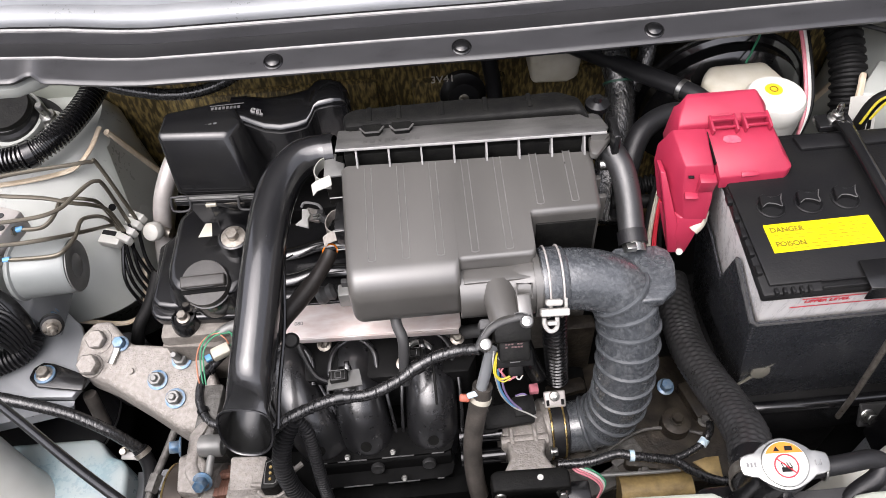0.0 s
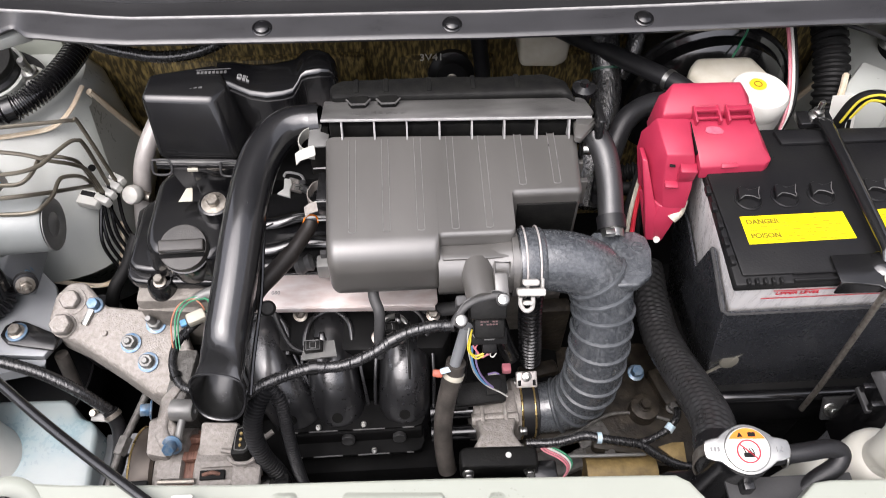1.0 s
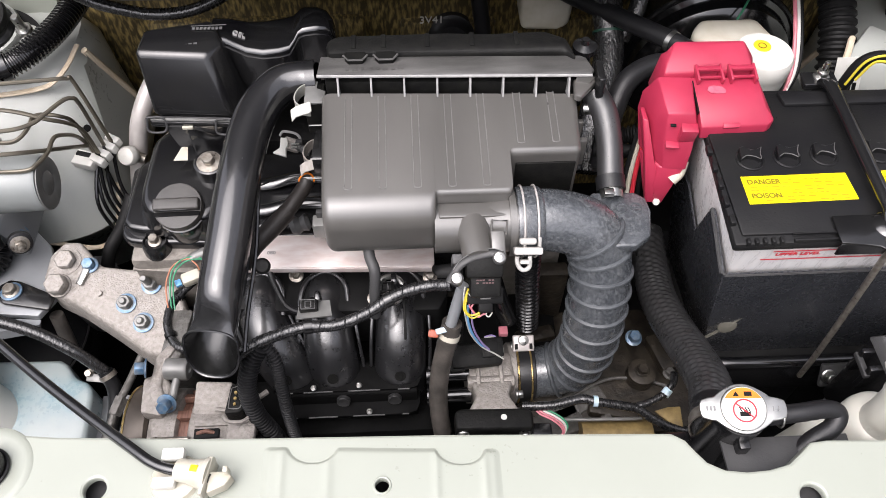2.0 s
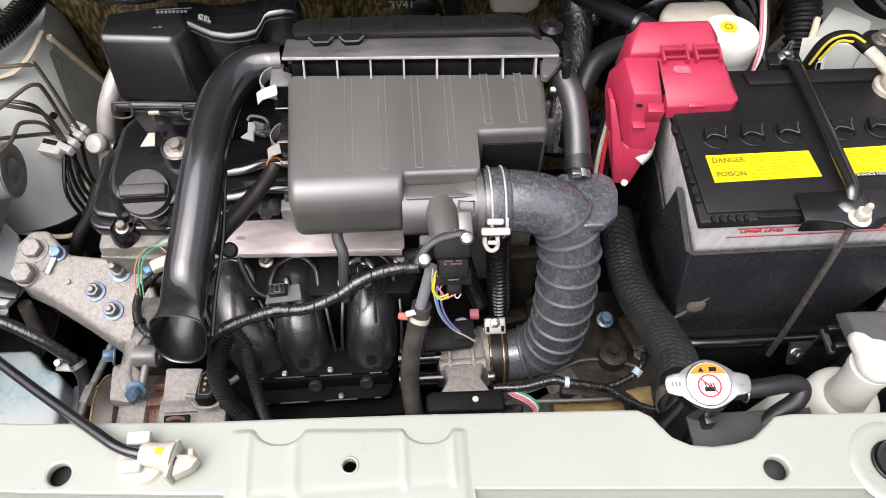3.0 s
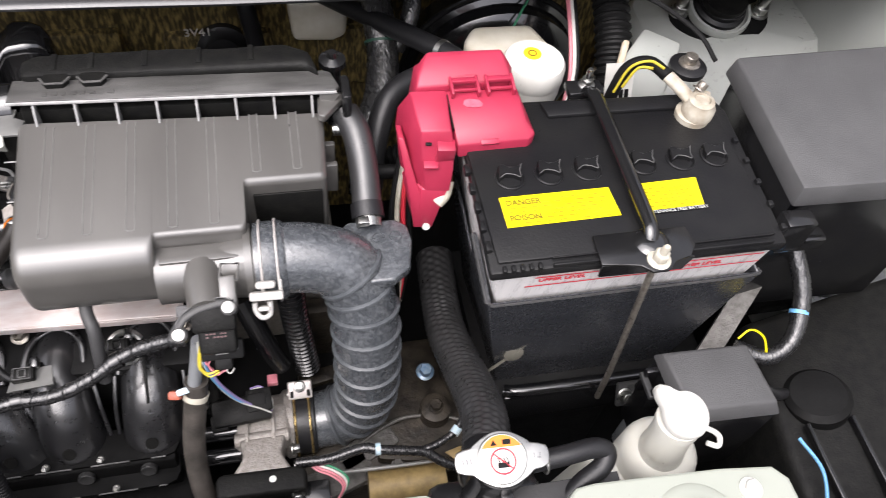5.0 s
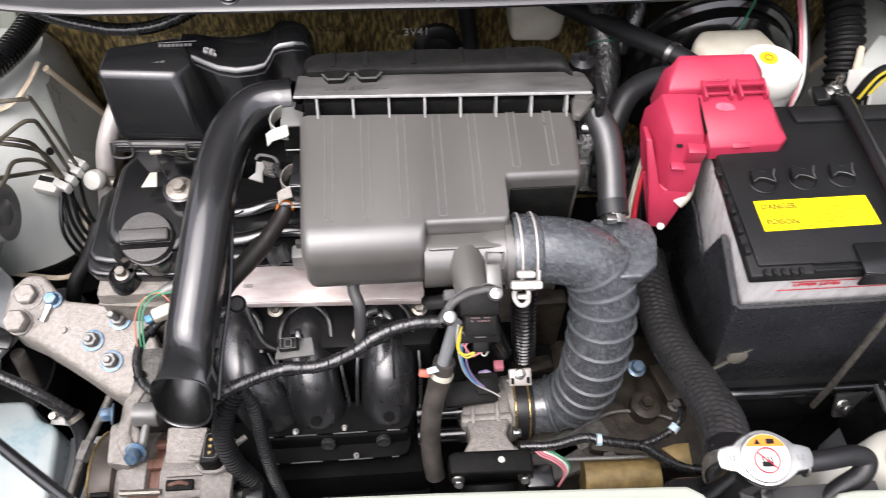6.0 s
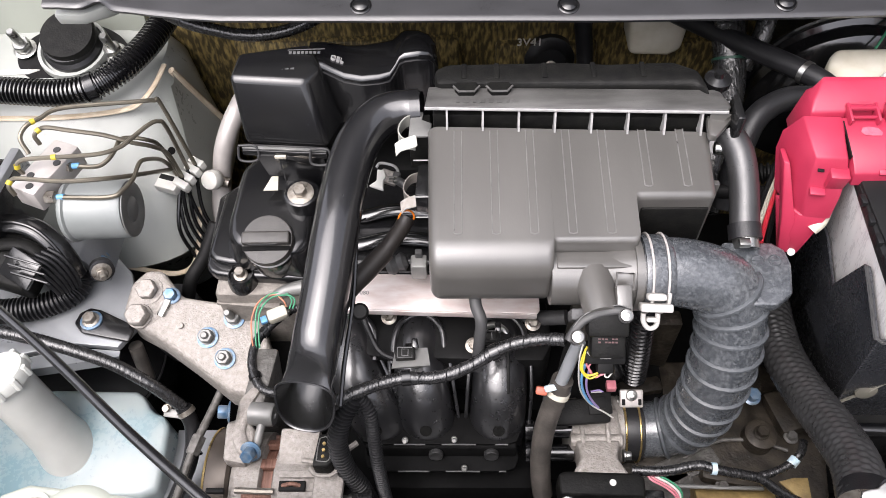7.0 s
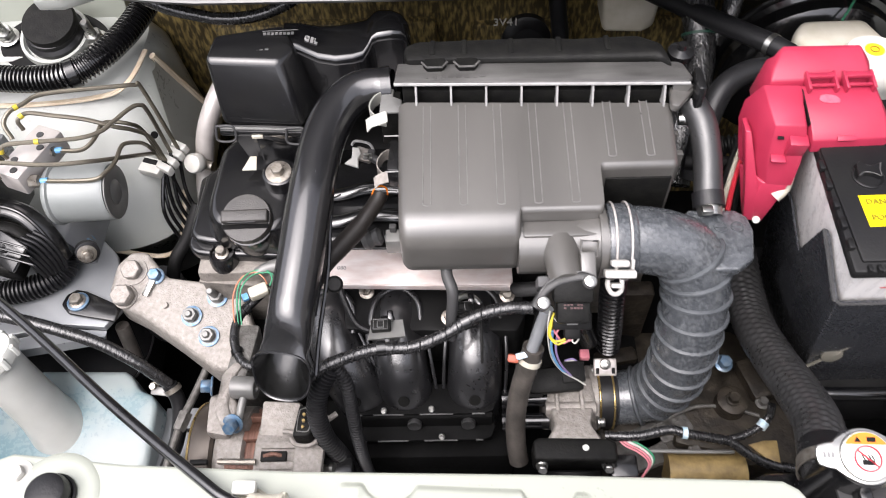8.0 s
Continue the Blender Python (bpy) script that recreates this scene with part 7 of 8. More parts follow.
def drop_ring(c, d, r, tip, n=40):
    """The outline round a large and a small circle: a drop."""
    a0 = math.atan2(d[1], d[0])
    far = math.hypot(*d)
    out = []
    for k in range(n):
        a = 2 * math.pi * k / n
        q = max(r, far * math.cos(a - a0) + math.sqrt(max(tip * tip - (far * math.sin(a - a0)) ** 2, 0))) if abs(far * math.sin(a - a0)) < tip and math.cos(a - a0) > 0 else r
        out.append((c[0] + q * math.cos(a), c[1] + q * math.sin(a)))
    return [tuple((Vector(out[k - 1]) + Vector(out[k]) * 2 + Vector(out[(k + 1) % n])) / 4) for k in range(n)]


CC = (0.4315, 0.2655)
rings = []
for z, w in ((0.856, 0.90), (0.859, 1.0), (0.866, 1.0), (0.8685, 0.94), (0.8695, 0.80)):
    rings.append([Vector((CC[0] + (x - CC[0]) * w, CC[1] + (y - CC[1]) * w, z)) for x, y in drop_ring(CC, (-0.0155, 0.0185), 0.0195, 0.0085)])
lidc = part("cap", turn(loft(rings), (*CC, 0.858), (14, 9, 0)), WHITE, rt)
part("cap_loop", tube([(0.446, 0.254, 0.858), (0.454, 0.250, 0.856), (0.459, 0.246, 0.852), (0.456, 0.240, 0.850), (0.447, 0.243, 0.852)], 0.0022, 10), WHITE, lidc)

# ---- brake unit side ----
abs_ = thing("brake_unit", (-0.49, 0.63, 0.70), "brake control unit with alloy block, grey motor and steel pipes", "brake control unit")
part("block", box((-0.515, 0.648, 0.782), (0.034, 0.078, 0.030), 0.003, (0, 0, -22)), PALE_ALLOY, abs_, "bright machined alloy block")
part("motor", lathe([(0.034, 0), (0.0365, 0.003), (0.0365, 0.006), (0.034, 0.008), (0.034, 0.066), (0.032, 0.070), (0.028, 0.0705), (0.012, 0.0705), (0.011, 0.0725), (0.002, 0.0725)], (-0.499, 0.624, 0.746), (1, 0.03, 0.02), 40), MOTOR_PAINT, abs_, "grey painted motor can")
part("motor_end", lathe([(0.0325, 0), (0.0320, 0.0012), (0.016, 0.0012), (0.015, 0.0004), (0.014, 0.0012), (0.001, 0.0012)], (-0.4268, 0.6246, 0.7477), (1, 0.03, 0.02), 40), PLATE_GREY, abs_)
part("controller", box((-0.60, 0.630, 0.74), (0.075, 0.090, 0.090), 0.006, (0, 0, -6)), BLACK_PLASTIC, abs_)
part("controller_band", box((-0.568, 0.642, 0.755), (0.012, 0.084, 0.070), 0.003, (0, 0, -6)), RAIL_PAINT, abs_)
part("bracket", bevelled(loft([[Vector(p) for p in ((-0.53, 0.60, 0.70), (-0.50, 0.59, 0.70), (-0.475, 0.585, 0.655), (-0.53, 0.585, 0.655))], [Vector(p) for p in ((-0.53, 0.66, 0.70), (-0.50, 0.66, 0.70), (-0.475, 0.66, 0.655), (-0.53, 0.66, 0.655))]]), 0.003, 2), RAIL_PAINT, abs_)
part("rubber_foot", lathe([(0.014, 0), (0.014, 0.008), (0.009, 0.010)], (-0.474, 0.582, 0.690), (0.5, -0.75, 0.4), 20), RUBBER, abs_)
part("bolt", hexbolt((-0.470, 0.574, 0.694), (0.5, -0.75, 0.4), 0.0075, 0.008, 1.5, 0.012), ZINC, abs_)
for x, y in ((-0.508, 0.672), (-0.502, 0.652), (-0.526, 0.634), (-0.522, 0.618)):
    part("hole_plug", lathe([(0.0045, 0), (0.004, 0.0012)], (x, y, 0.7968), (0, 0, 1), 12), GREY_RUBBER, abs_)
CLIP = Vector((-0.402, 0.745, 0.686))
PIPES = [
    [(-0.540, 0.668, 0.795), (-0.548, 0.680, 0.808), (-0.542, 0.693, 0.815), (-0.530, 0.705, 0.815), (-0.510, 0.722, 0.814), (-0.432, 0.740, 0.806), (-0.413, 0.748, 0.800), (-0.408, 0.751, 0.790), (-0.390, 0.736, 0.700)],
    [(-0.532, 0.683, 0.795), (-0.534, 0.685, 0.806), (-0.530, 0.690, 0.810), (-0.522, 0.695, 0.810), (-0.496, 0.692, 0.808), (-0.458, 0.690, 0.802), (-0.428, 0.689, 0.790), (-0.412, 0.697, 0.775), (-0.406, 0.713, 0.745), (-0.402, 0.715, 0.700)],
    [(-0.535, 0.637, 0.795), (-0.537, 0.637, 0.808), (-0.532, 0.643, 0.812), (-0.510, 0.646, 0.812), (-0.457, 0.656, 0.806), (-0.434, 0.669, 0.803), (-0.422, 0.685, 0.803), (-0.408, 0.705, 0.803), (-0.400, 0.713, 0.800), (-0.396, 0.718, 0.785), (-0.398, 0.729, 0.700)],
    [(-0.493, 0.658, 0.785), (-0.464, 0.657, 0.785), (-0.452, 0.664, 0.787), (-0.446, 0.678, 0.789), (-0.444, 0.692, 0.790), (-0.437, 0.699, 0.788), (-0.418, 0.703, 0.780), (-0.412, 0.715, 0.755), (-0.405, 0.716, 0.700)],
    [(-0.535, 0.607, 0.795), (-0.538, 0.610, 0.806), (-0.535, 0.616, 0.810), (-0.524, 0.617, 0.811), (-0.481, 0.617, 0.806), (-0.434, 0.630, 0.796), (-0.413, 0.674, 0.755), (-0.413, 0.729, 0.700)],
    [(-0.500, 0.616, 0.780), (-0.439, 0.614, 0.782), (-0.425, 0.625, 0.782), (-0.419, 0.643, 0.780), (-0.419, 0.667, 0.778), (-0.417, 0.681, 0.770), (-0.412, 0.703, 0.745), (-0.413, 0.720, 0.710), (-0.408, 0.717, 0.690)],
]
for k, p in enumerate(PIPES):
    end = [(-0.389 - 0.005 * k, 0.705 - 0.006 * k, 0.645), (-0.372 - 0.006 * k, 0.690 - 0.006 * k, 0.60)]
    part("brake_pipe", tube(p, 0.0026, 8, 8), OLIVE, abs_, "thin olive steel brake pipe")
    part("lower_pipe", tube([p[-1]] + end, 0.0026, 8, 6), BLACK_PLASTIC, abs_)
for k in (3, 5):
    part("union_nut", lathe([(0.0075, 0), (0.0075, 0.010), (0.0045, 0.012)], Vector(PIPES[k][0]) + Vector((-0.010, 0, 0)), (1, 0, 0), 6), ZINC, abs_)
    part("blue_sleeve", lathe([(0.0036, 0), (0.0036, 0.008)], Vector(PIPES[k][0]) + Vector((0.002, 0, 0)), (1, 0.1, 0), 10), BLUE, abs_)
for k, i in ((0, 20), (1, 16), (2, 26), (2, 8), (4, 12)):
    q = spline(PIPES[k], 8)
    part("paint_band", ring_band(q[i], q[i + 1] - q[i - 1], 0.0029, 0.005, 0.0004, 12), STRIPE, abs_)
cb = thing("pipe_clip", tuple(CLIP), "white plastic comb clip holding the brake pipes", "pipe clip")
COMB = Vector((-0.421, 0.712, 0.690))
part("comb_base", box(COMB, (0.030, 0.022, 0.014), 0.002, (10, 0, -18)), WHITE, cb)
part("comb_slot", box(COMB + Vector((-0.002, 0.004, 0.0075)), (0.020, 0.007, 0.003), 0.001, (10, 0, -18)), MATT_BLACK, cb)
for x, y in [(-0.3990, 0.7060), (-0.3950, 0.7180), (-0.3900, 0.7310), (-0.3870, 0.7430)]:
    part("comb_tooth", box((x - 0.003, y, 0.694), (0.022, 0.0098, 0.013), 0.002, (10, 0, -32)), WHITE, cb)

# harness plug beside the brake unit
hp_ = thing("harness_plug", (-0.56, 0.585, 0.69), "large black lever harness plug with corrugated loom", "harness plug")
LEVER = [(-0.5960, 0.6030, 0.7420), (-0.5730, 0.6030, 0.7480), (-0.5530, 0.6030, 0.7500), (-0.5300, 0.5970, 0.7460), (-0.5130, 0.5870, 0.7340), (-0.5000, 0.5750, 0.7140), (-0.4960, 0.5670, 0.6940)]
part("lever", tube(LEVER, 0.0125, 14, 8, squash=0.5), BLACK_PLASTIC, hp_)
part("lever_rib", tube([(x, y - 0.004, z + 0.007) for x, y, z in LEVER], 0.0022, 8, 8), BLACK_PLASTIC, hp_)
INNER = [(-0.5910, 0.5790, 0.7350), (-0.5620, 0.5800, 0.7420), (-0.5390, 0.5780, 0.7400), (-0.5220, 0.5700, 0.7300), (-0.5120, 0.5630, 0.7120)]
part("lever_arm", tube(INNER, 0.0085, 12, 8, squash=0.6), DULL_PLASTIC, hp_)
part("shell", box((-0.5660, 0.5730, 0.7150), (0.075, 0.062, 0.040), 0.006, (14, 8, -14), 3), DULL_PLASTIC, hp_)
part("shell_panel", box((-0.5370, 0.5490, 0.7380), (0.042, 0.034, 0.006), 0.002, (30, 10, -30)), BLACK_PLASTIC, hp_)
for k in range(3):
    part("shell_rib", box(Vector((-0.5320, 0.5540, 0.7450)) + Vector((0.006 * k, -0.010 * k, -0.002 * k)), (0.044, 0.0022, 0.006), 0.0006, (14, 8, -14)), BLACK_PLASTIC, hp_)
RIBS = [(-0.5150, 0.5760, 0.7380), (-0.5010, 0.5710, 0.7280), (-0.4930, 0.5640, 0.7080), (-0.4930, 0.5590, 0.6880)]
for k in range(7):
    part("wire_rib", tube([Vector(q) + Vector((-0.0052 * k + 0.0008 * k * n, -0.0046 * k + 0.0006 * k * n, 0.001 * k)) for n, q in enumerate(RIBS)], 0.0026, 8, 6), RUBBER, hp_)
part("conduit", corrugated([(-0.505, 0.585, 0.680), (-0.505, 0.570, 0.672), (-0.515, 0.555, 0.670), (-0.540, 0.543, 0.669), (-0.575, 0.536, 0.669), (-0.62, 0.534, 0.669)], 0.0135, 0.0032, 0.0048, 16), RUBBER, hp_)

sl = thing("tower_loom", (-0.501, 0.807, 0.792), "black corrugated wiring loom running past the tower", "wiring loom")
part("conduit", corrugated([(-0.711, 0.778, 0.799), (-0.645, 0.774, 0.799), (-0.590, 0.768, 0.799), (-0.535, 0.764, 0.799), (-0.494, 0.770, 0.802), (-0.464, 0.795, 0.806), (-0.441, 0.838, 0.808), (-0.426, 0.885, 0.812), (-0.410, 0.944, 0.816)], 0.0150, 0.0034, 0.0052, 18), GLOSS_BLACK, sl)
part("joint_band", ring_band((-0.494, 0.770, 0.802), (0.90, 0.42, 0.05), 0.0165, 0.011, 0.0016), BLACK_PLASTIC, sl)
part("paper_tag", bevelled(prism([(-0.640, 0.781), (-0.572, 0.786), (-0.560, 0.793), (-0.590, 0.794), (-0.640, 0.790)], 0.8095, 0.8105), 0), WHITE, sl)
fl2 = thing("cowl_loom", (-0.28, 0.84, 0.88), "taped wiring loom sagging below the cowl", "wiring loom")
part("trunk", tube([(-0.385, 0.80, 0.885), (-0.36, 0.80, 0.870), (-0.335, 0.80, 0.861), (-0.303, 0.80, 0.853), (-0.262, 0.80, 0.855), (-0.223, 0.80, 0.869), (-0.19, 0.80, 0.892)], 0.0075, 12), TAPE, fl2)

# air-conditioning pipe with its white cap
ac = thing("refrigerant_pipe", (-0.374, 0.739, 0.641), "pale alloy refrigerant pipe with a white service cap", "pipe")
part("pipe", tube([(-0.320, 0.836, 0.749), (-0.340, 0.788, 0.733), (-0.357, 0.763, 0.701), (-0.368, 0.748, 0.658), (-0.374, 0.726, 0.620), (-0.370, 0.701, 0.593)], 0.0125, 18), PALE_ALLOY, ac, "pale alloy pipe")
part("cap", lathe([(0.010, -0.004), (0.0120, 0.0), (0.0135, 0.004), (0.0135, 0.011), (0.0115, 0.0155), (0.007, 0.0175), (0.001, 0.018)], (-0.3690, 0.7310, 0.6760), (-0.25, -0.70, 0.66), 28), WHITE, ac)
part("valve", lathe([(0.007, 0), (0.007, 0.016)], (-0.369, 0.737, 0.668), (0.9, -0.2, -0.2), 12), ZINC, ac)

# resonator box behind the snorkel
rz = thing("resonator_box", (-0.21, 0.66, 0.86), "black plastic resonator box with glossy rounded edges", "resonator")
bm = bevelled(loft([[Vector(p) for p in ((-0.275, 0.634, 0.842), (-0.186, 0.626, 0.842), (-0.172, 0.66, 0.842), (-0.180, 0.70, 0.840), (-0.268, 0.70, 0.840))], [Vector(p) for p in ((-0.282, 0.663, 0.910), (-0.204, 0.658, 0.908), (-0.190, 0.681, 0.909), (-0.204, 0.712, 0.913), (-0.277, 0.698, 0.913))]]), 0.0065, 5)
part("front_box", bm, BLACK_PLASTIC, rz)


def arm_section(x, yf, zf, yb, zb, r=0.008):
    """A section of the side arm: rounded front shoulder, sloping top, plain foot."""
    pts = [(yf - 0.012, 0.838), (yf - 0.002, zf - r)]
    for k in range(6):
        a = radians(15 * k)
        pts.append((yf + r * (1 - math.cos(a)), zf - r + r * math.sin(a)))
    pts += [((yf + yb) / 2, (zf + zb) / 2 + 0.001), (yb - 0.004, zb)]
    for k in range(4):
        a = radians(30 * k)
        pts.append((yb - 0.004 + 0.006 * math.sin(a), zb - 0.006 + 0.006 * math.cos(a)))
    return [Vector((x, y, z)) for y, z in pts + [(yb + 0.004, 0.838)]]


ARM = [(-0.205, 0.686, 0.908, 0.722, 0.907), (-0.19, 0.686, 0.904, 0.726, 0.903), (-0.18, 0.684, 0.899, 0.729, 0.898), (-0.168, 0.681, 0.894, 0.732, 0.893), (-0.15, 0.679, 0.8915, 0.736, 0.8905), (-0.132, 0.681, 0.8915, 0.74, 0.8905), (-0.121, 0.684, 0.892, 0.743, 0.891), (-0.1155, 0.691, 0.896, 0.744, 0.895), (-0.1115, 0.699, 0.9, 0.745, 0.899), (-0.106, 0.7015, 0.903, 0.745, 0.902), (-0.092, 0.703, 0.904, 0.743, 0.903), (-0.081, 0.704, 0.9025, 0.738, 0.9015), (-0.0745, 0.7075, 0.896, 0.732, 0.895), (-0.0715, 0.712, 0.884, 0.728, 0.883)]
part("side_arm", loft([arm_section(*q) for q in ARM]), GLOSS_BLACK, rz, smooth=55)
part("seam_flange", box((-0.231, 0.6245, 0.8425), (0.090, 0.010, 0.008), 0.0012, (0, 0, -4)), GLOSS_BLACK, rz)
part("seam_lip", box((-0.231, 0.6225, 0.8478), (0.089, 0.0032, 0.0022), 0.0005, (0, 0, -4)), PLATE_GREY, rz)
for x, y in ((-0.270, 0.6245), (-0.194, 0.6185)):
    part("latch", tube([(x - 0.009, y, 0.850), (x - 0.009, y - 0.006, 0.836), (x + 0.009, y - 0.006, 0.836), (x + 0.009, y, 0.850), (x - 0.009, y + 0.001, 0.8505)], 0.0014, 8), GREY_RUBBER, rz)
part("lower_box", bevelled(loft([[Vector(p) for p in ((-0.262, 0.640, 0.78), (-0.198, 0.636, 0.78), (-0.198, 0.68, 0.78), (-0.262, 0.68, 0.78))], [Vector(p) for p in ((-0.270, 0.630, 0.840), (-0.190, 0.624, 0.840), (-0.188, 0.68, 0.840), (-0.27, 0.68, 0.840))]]), 0.004, 2), BLACK_PLASTIC, rz)
part("tag", box((-0.236, 0.6185, 0.840), (0.012, 0.003, 0.004), 0.0008), CREAM, rz)
bm = bmesh.new()
for k in range(9):
    merge(bm, box((-0.262 + 0.0055 * k, 0.676, 0.9095), (0.0038, 0.004, 0.0006)))
merge(bm, box((-0.206, 0.7005, 0.9128), (0.038, 0.0009, 0.0006), 0, (0, 0, 2)))
for k in range(8):
    merge(bm, box((-0.222 + 0.0042 * k, 0.696, 0.9125), (0.003, 0.004, 0.0006)))
part("moulded_mark", bm, GREY_EDGE, rz)
lettering("raised_mark", "CEL", 0.0085, pose(-0.1835, 0.6985, 0.9005, 0, 22, -4), EDGE_GREY, rz, 0.0030)

# steel strap clips beside the air cleaner
def strap(path, z0, z1, t):
    """A thin upright strip along a plan."""
    pts = spline([(x, y, 0) for x, y in path], 5)
    rings = []
    for k, p in enumerate(pts):
        d = (pts[min(k + 1, len(pts) - 1)] - pts[max(k - 1, 0)]).normalized()
        nrm = Vector((-d.y, d.x, 0)) * (t / 2)
        rings.append([Vector((q.x, q.y, z)) for q, z in ((p + nrm, z0), (p - nrm, z0), (p - nrm, z1), (p + nrm, z1))])
    return loft(rings)


for dx, dy, z, m, lab in ((0.0, 0.0, 0.9145, PALE_STEEL, "pale cream steel strap clip beside the air cleaner"), (0.002, -0.0215, 0.8560, ALLOY, "grey steel strap clip above the dark hose end")):
    wc = thing("steel_clip", (-0.095 + dx, 0.57 + dy, z), lab, "clip", "steel clips")
    path = [(-0.092, 0.603), (-0.100, 0.599), (-0.105, 0.590), (-0.1055, 0.580), (-0.100, 0.572), (-0.090, 0.569)]
    part("strap", strap([(x + dx, y + dy) for x, y in path], z - 0.013, z, 0.0012), m, wc)
    pad = [(-0.1085, 0.5655), (-0.103, 0.5690), (-0.0895, 0.5725), (-0.0878, 0.571), (-0.0872, 0.562), (-0.0890, 0.5605), (-0.103, 0.5575), (-0.1075, 0.5530)]
    bm = bevelled(prism([(x + dx, y + dy) for x, y in pad], z - 0.0010, z + 0.0006), 0.0005, 1)
    part("pad", turn(bm, (-0.098 + dx, 0.563 + dy, z), (24, -6, 0)), m, wc)
    part("pad_hole", lathe([(0.0018, 0), (0.0016, 0.0005)], (-0.0945 + dx, 0.5645 + dy, z + 0.0006), (0.05, -0.42, 0.9), 12), MATT_BLACK, wc)
co = thing("coil_connector", (-0.130, 0.60, 0.81), "grey and white wiring connector on the valve cover", "connector")
part("shell", box((-0.123, 0.603, 0.824), (0.018, 0.014, 0.010), 0.002, (25, 10, -15)), ALLOY, co)
part("lock", box((-0.115, 0.600, 0.827), (0.008, 0.012, 0.009), 0.002, (25, 10, -15)), GREY_RUBBER, co)
part("bail", tube([(-0.136, 0.612, 0.830), (-0.132, 0.617, 0.831), (-0.118, 0.613, 0.831), (-0.113, 0.606, 0.829), (-0.114, 0.598, 0.828)], 0.0016, 6), EDGE_GREY, co)
bm = prism([(-0.143, 0.590), (-0.135, 0.595), (-0.134, 0.608), (-0.127, 0.606), (-0.125, 0.599), (-0.128, 0.594), (-0.128, 0.583)], 0.826, 0.830, 0.0008)
part("foot", turn(bm, (-0.133, 0.596, 0.828), (14, -8, 0)), WHITE, co)
for dy in (0.0, -0.0045):
    part("pin", tube([(-0.122, 0.597 + dy, 0.831), (-0.113, 0.596 + dy, 0.832)], 0.0016, 8), STEEL, co)
part("wire_stub", tube([(-0.114, 0.596, 0.828), (-0.108, 0.592, 0.827), (-0.102, 0.590, 0.825)], 0.0045, 10), GREY_RUBBER, co)
dk = thing("dark_hose", (-0.12, 0.50, 0.80), "short brown-black rubber hose with an orange ring", "hose")
part("hose_body", tube([(-0.101, 0.539, 0.838), (-0.105, 0.531, 0.834), (-0.115, 0.515, 0.830), (-0.126, 0.500, 0.825)], 0.0082, 18), DARK_SLEEVE, dk)
part("sleeve", tube([(-0.121, 0.506, 0.827), (-0.138, 0.486, 0.823), (-0.155, 0.467, 0.819), (-0.166, 0.450, 0.811)], 0.0098, 18), DARK_SLEEVE, dk)
part("ring", hoop((-0.1015, 0.538, 0.8378), (0.45, -0.80, 0.42), 0.0082, 0.0010, 28, 6), ORANGE, dk)
cx = thing("rail_connector", (-0.085, 0.478, 0.79), "grey plug beneath the air cleaner corner", "connector")
part("plug", box((-0.090, 0.508, 0.797), (0.016, 0.016, 0.022), 0.002), PLATE_GREY, cx)
part("plug_neck", box((-0.090, 0.514, 0.811), (0.007, 0.006, 0.010), 0.001), GREY_RUBBER, cx)
fit_ = thing("rail_fitting", (-0.115, 0.483, 0.78), "wrinkled metal fitting on the fuel rail end", "fitting")
part("fitting", lathe([(0.008, 0), (0.011, 0.006), (0.008, 0.012), (0.010, 0.018), (0.006, 0.022)], (-0.124, 0.517, 0.785), (1, 0.2, 0.25), 12), GREY_RUBBER, fit_)

# ---- engine mount ----
em = thing("engine_mount", (-0.37, 0.52, 0.62), "rough cast alloy engine mount bracket with zinc bolts", "engine mount")
plan = [(-0.442, 0.535), (-0.436, 0.565), (-0.420, 0.580), (-0.400, 0.580), (-0.388, 0.566), (-0.374, 0.550), (-0.34, 0.545), (-0.304, 0.540), (-0.282, 0.530), (-0.264, 0.488), (-0.266, 0.448), (-0.280, 0.438), (-0.312, 0.446), (-0.355, 0.476), (-0.40, 0.505), (-0.432, 0.520)]


def mount_z(y):
    return 0.672 + (y - 0.53) * 0.35


bm = loft([[Vector((x, y, mount_z(y) - 0.042)) for x, y in plan], [Vector((x, y, mount_z(y))) for x, y in plan]])
part("bracket", bevelled(bm, 0.006, 3), ALLOY, em)
part("web", bevelled(loft([[Vector(p) for p in ((-0.32, 0.47, 0.52), (-0.285, 0.47, 0.52), (-0.285, 0.52, 0.52), (-0.32, 0.52, 0.52))], [Vector(p) for p in ((-0.335, 0.468, 0.63), (-0.288, 0.462, 0.63), (-0.288, 0.53, 0.64), (-0.335, 0.53, 0.64))]]), 0.006, 2), ALLOY, em)
N = (0, -0.33, 0.94)
part("bolt", hexbolt((-0.414, 0.556, 0.681), N, 0.0125, 0.010, 1.35), ALLOY, em)
part("cast_hex", hexbolt((-0.421, 0.527, 0.670), N, 0.0135, 0.014, 1.1), ALLOY, em)
part("bolt", hexbolt((-0.385, 0.549, 0.680), N, 0.0075, 0.010, 1.3), BLUE_ZINC, em, "small blue bolt")
part("clip_plate", turn(box((-0.390, 0.540, 0.679), (0.008, 0.034, 0.004), 0.001), (-0.390, 0.540, 0.679), (20, 0, -25)), STEEL, em)
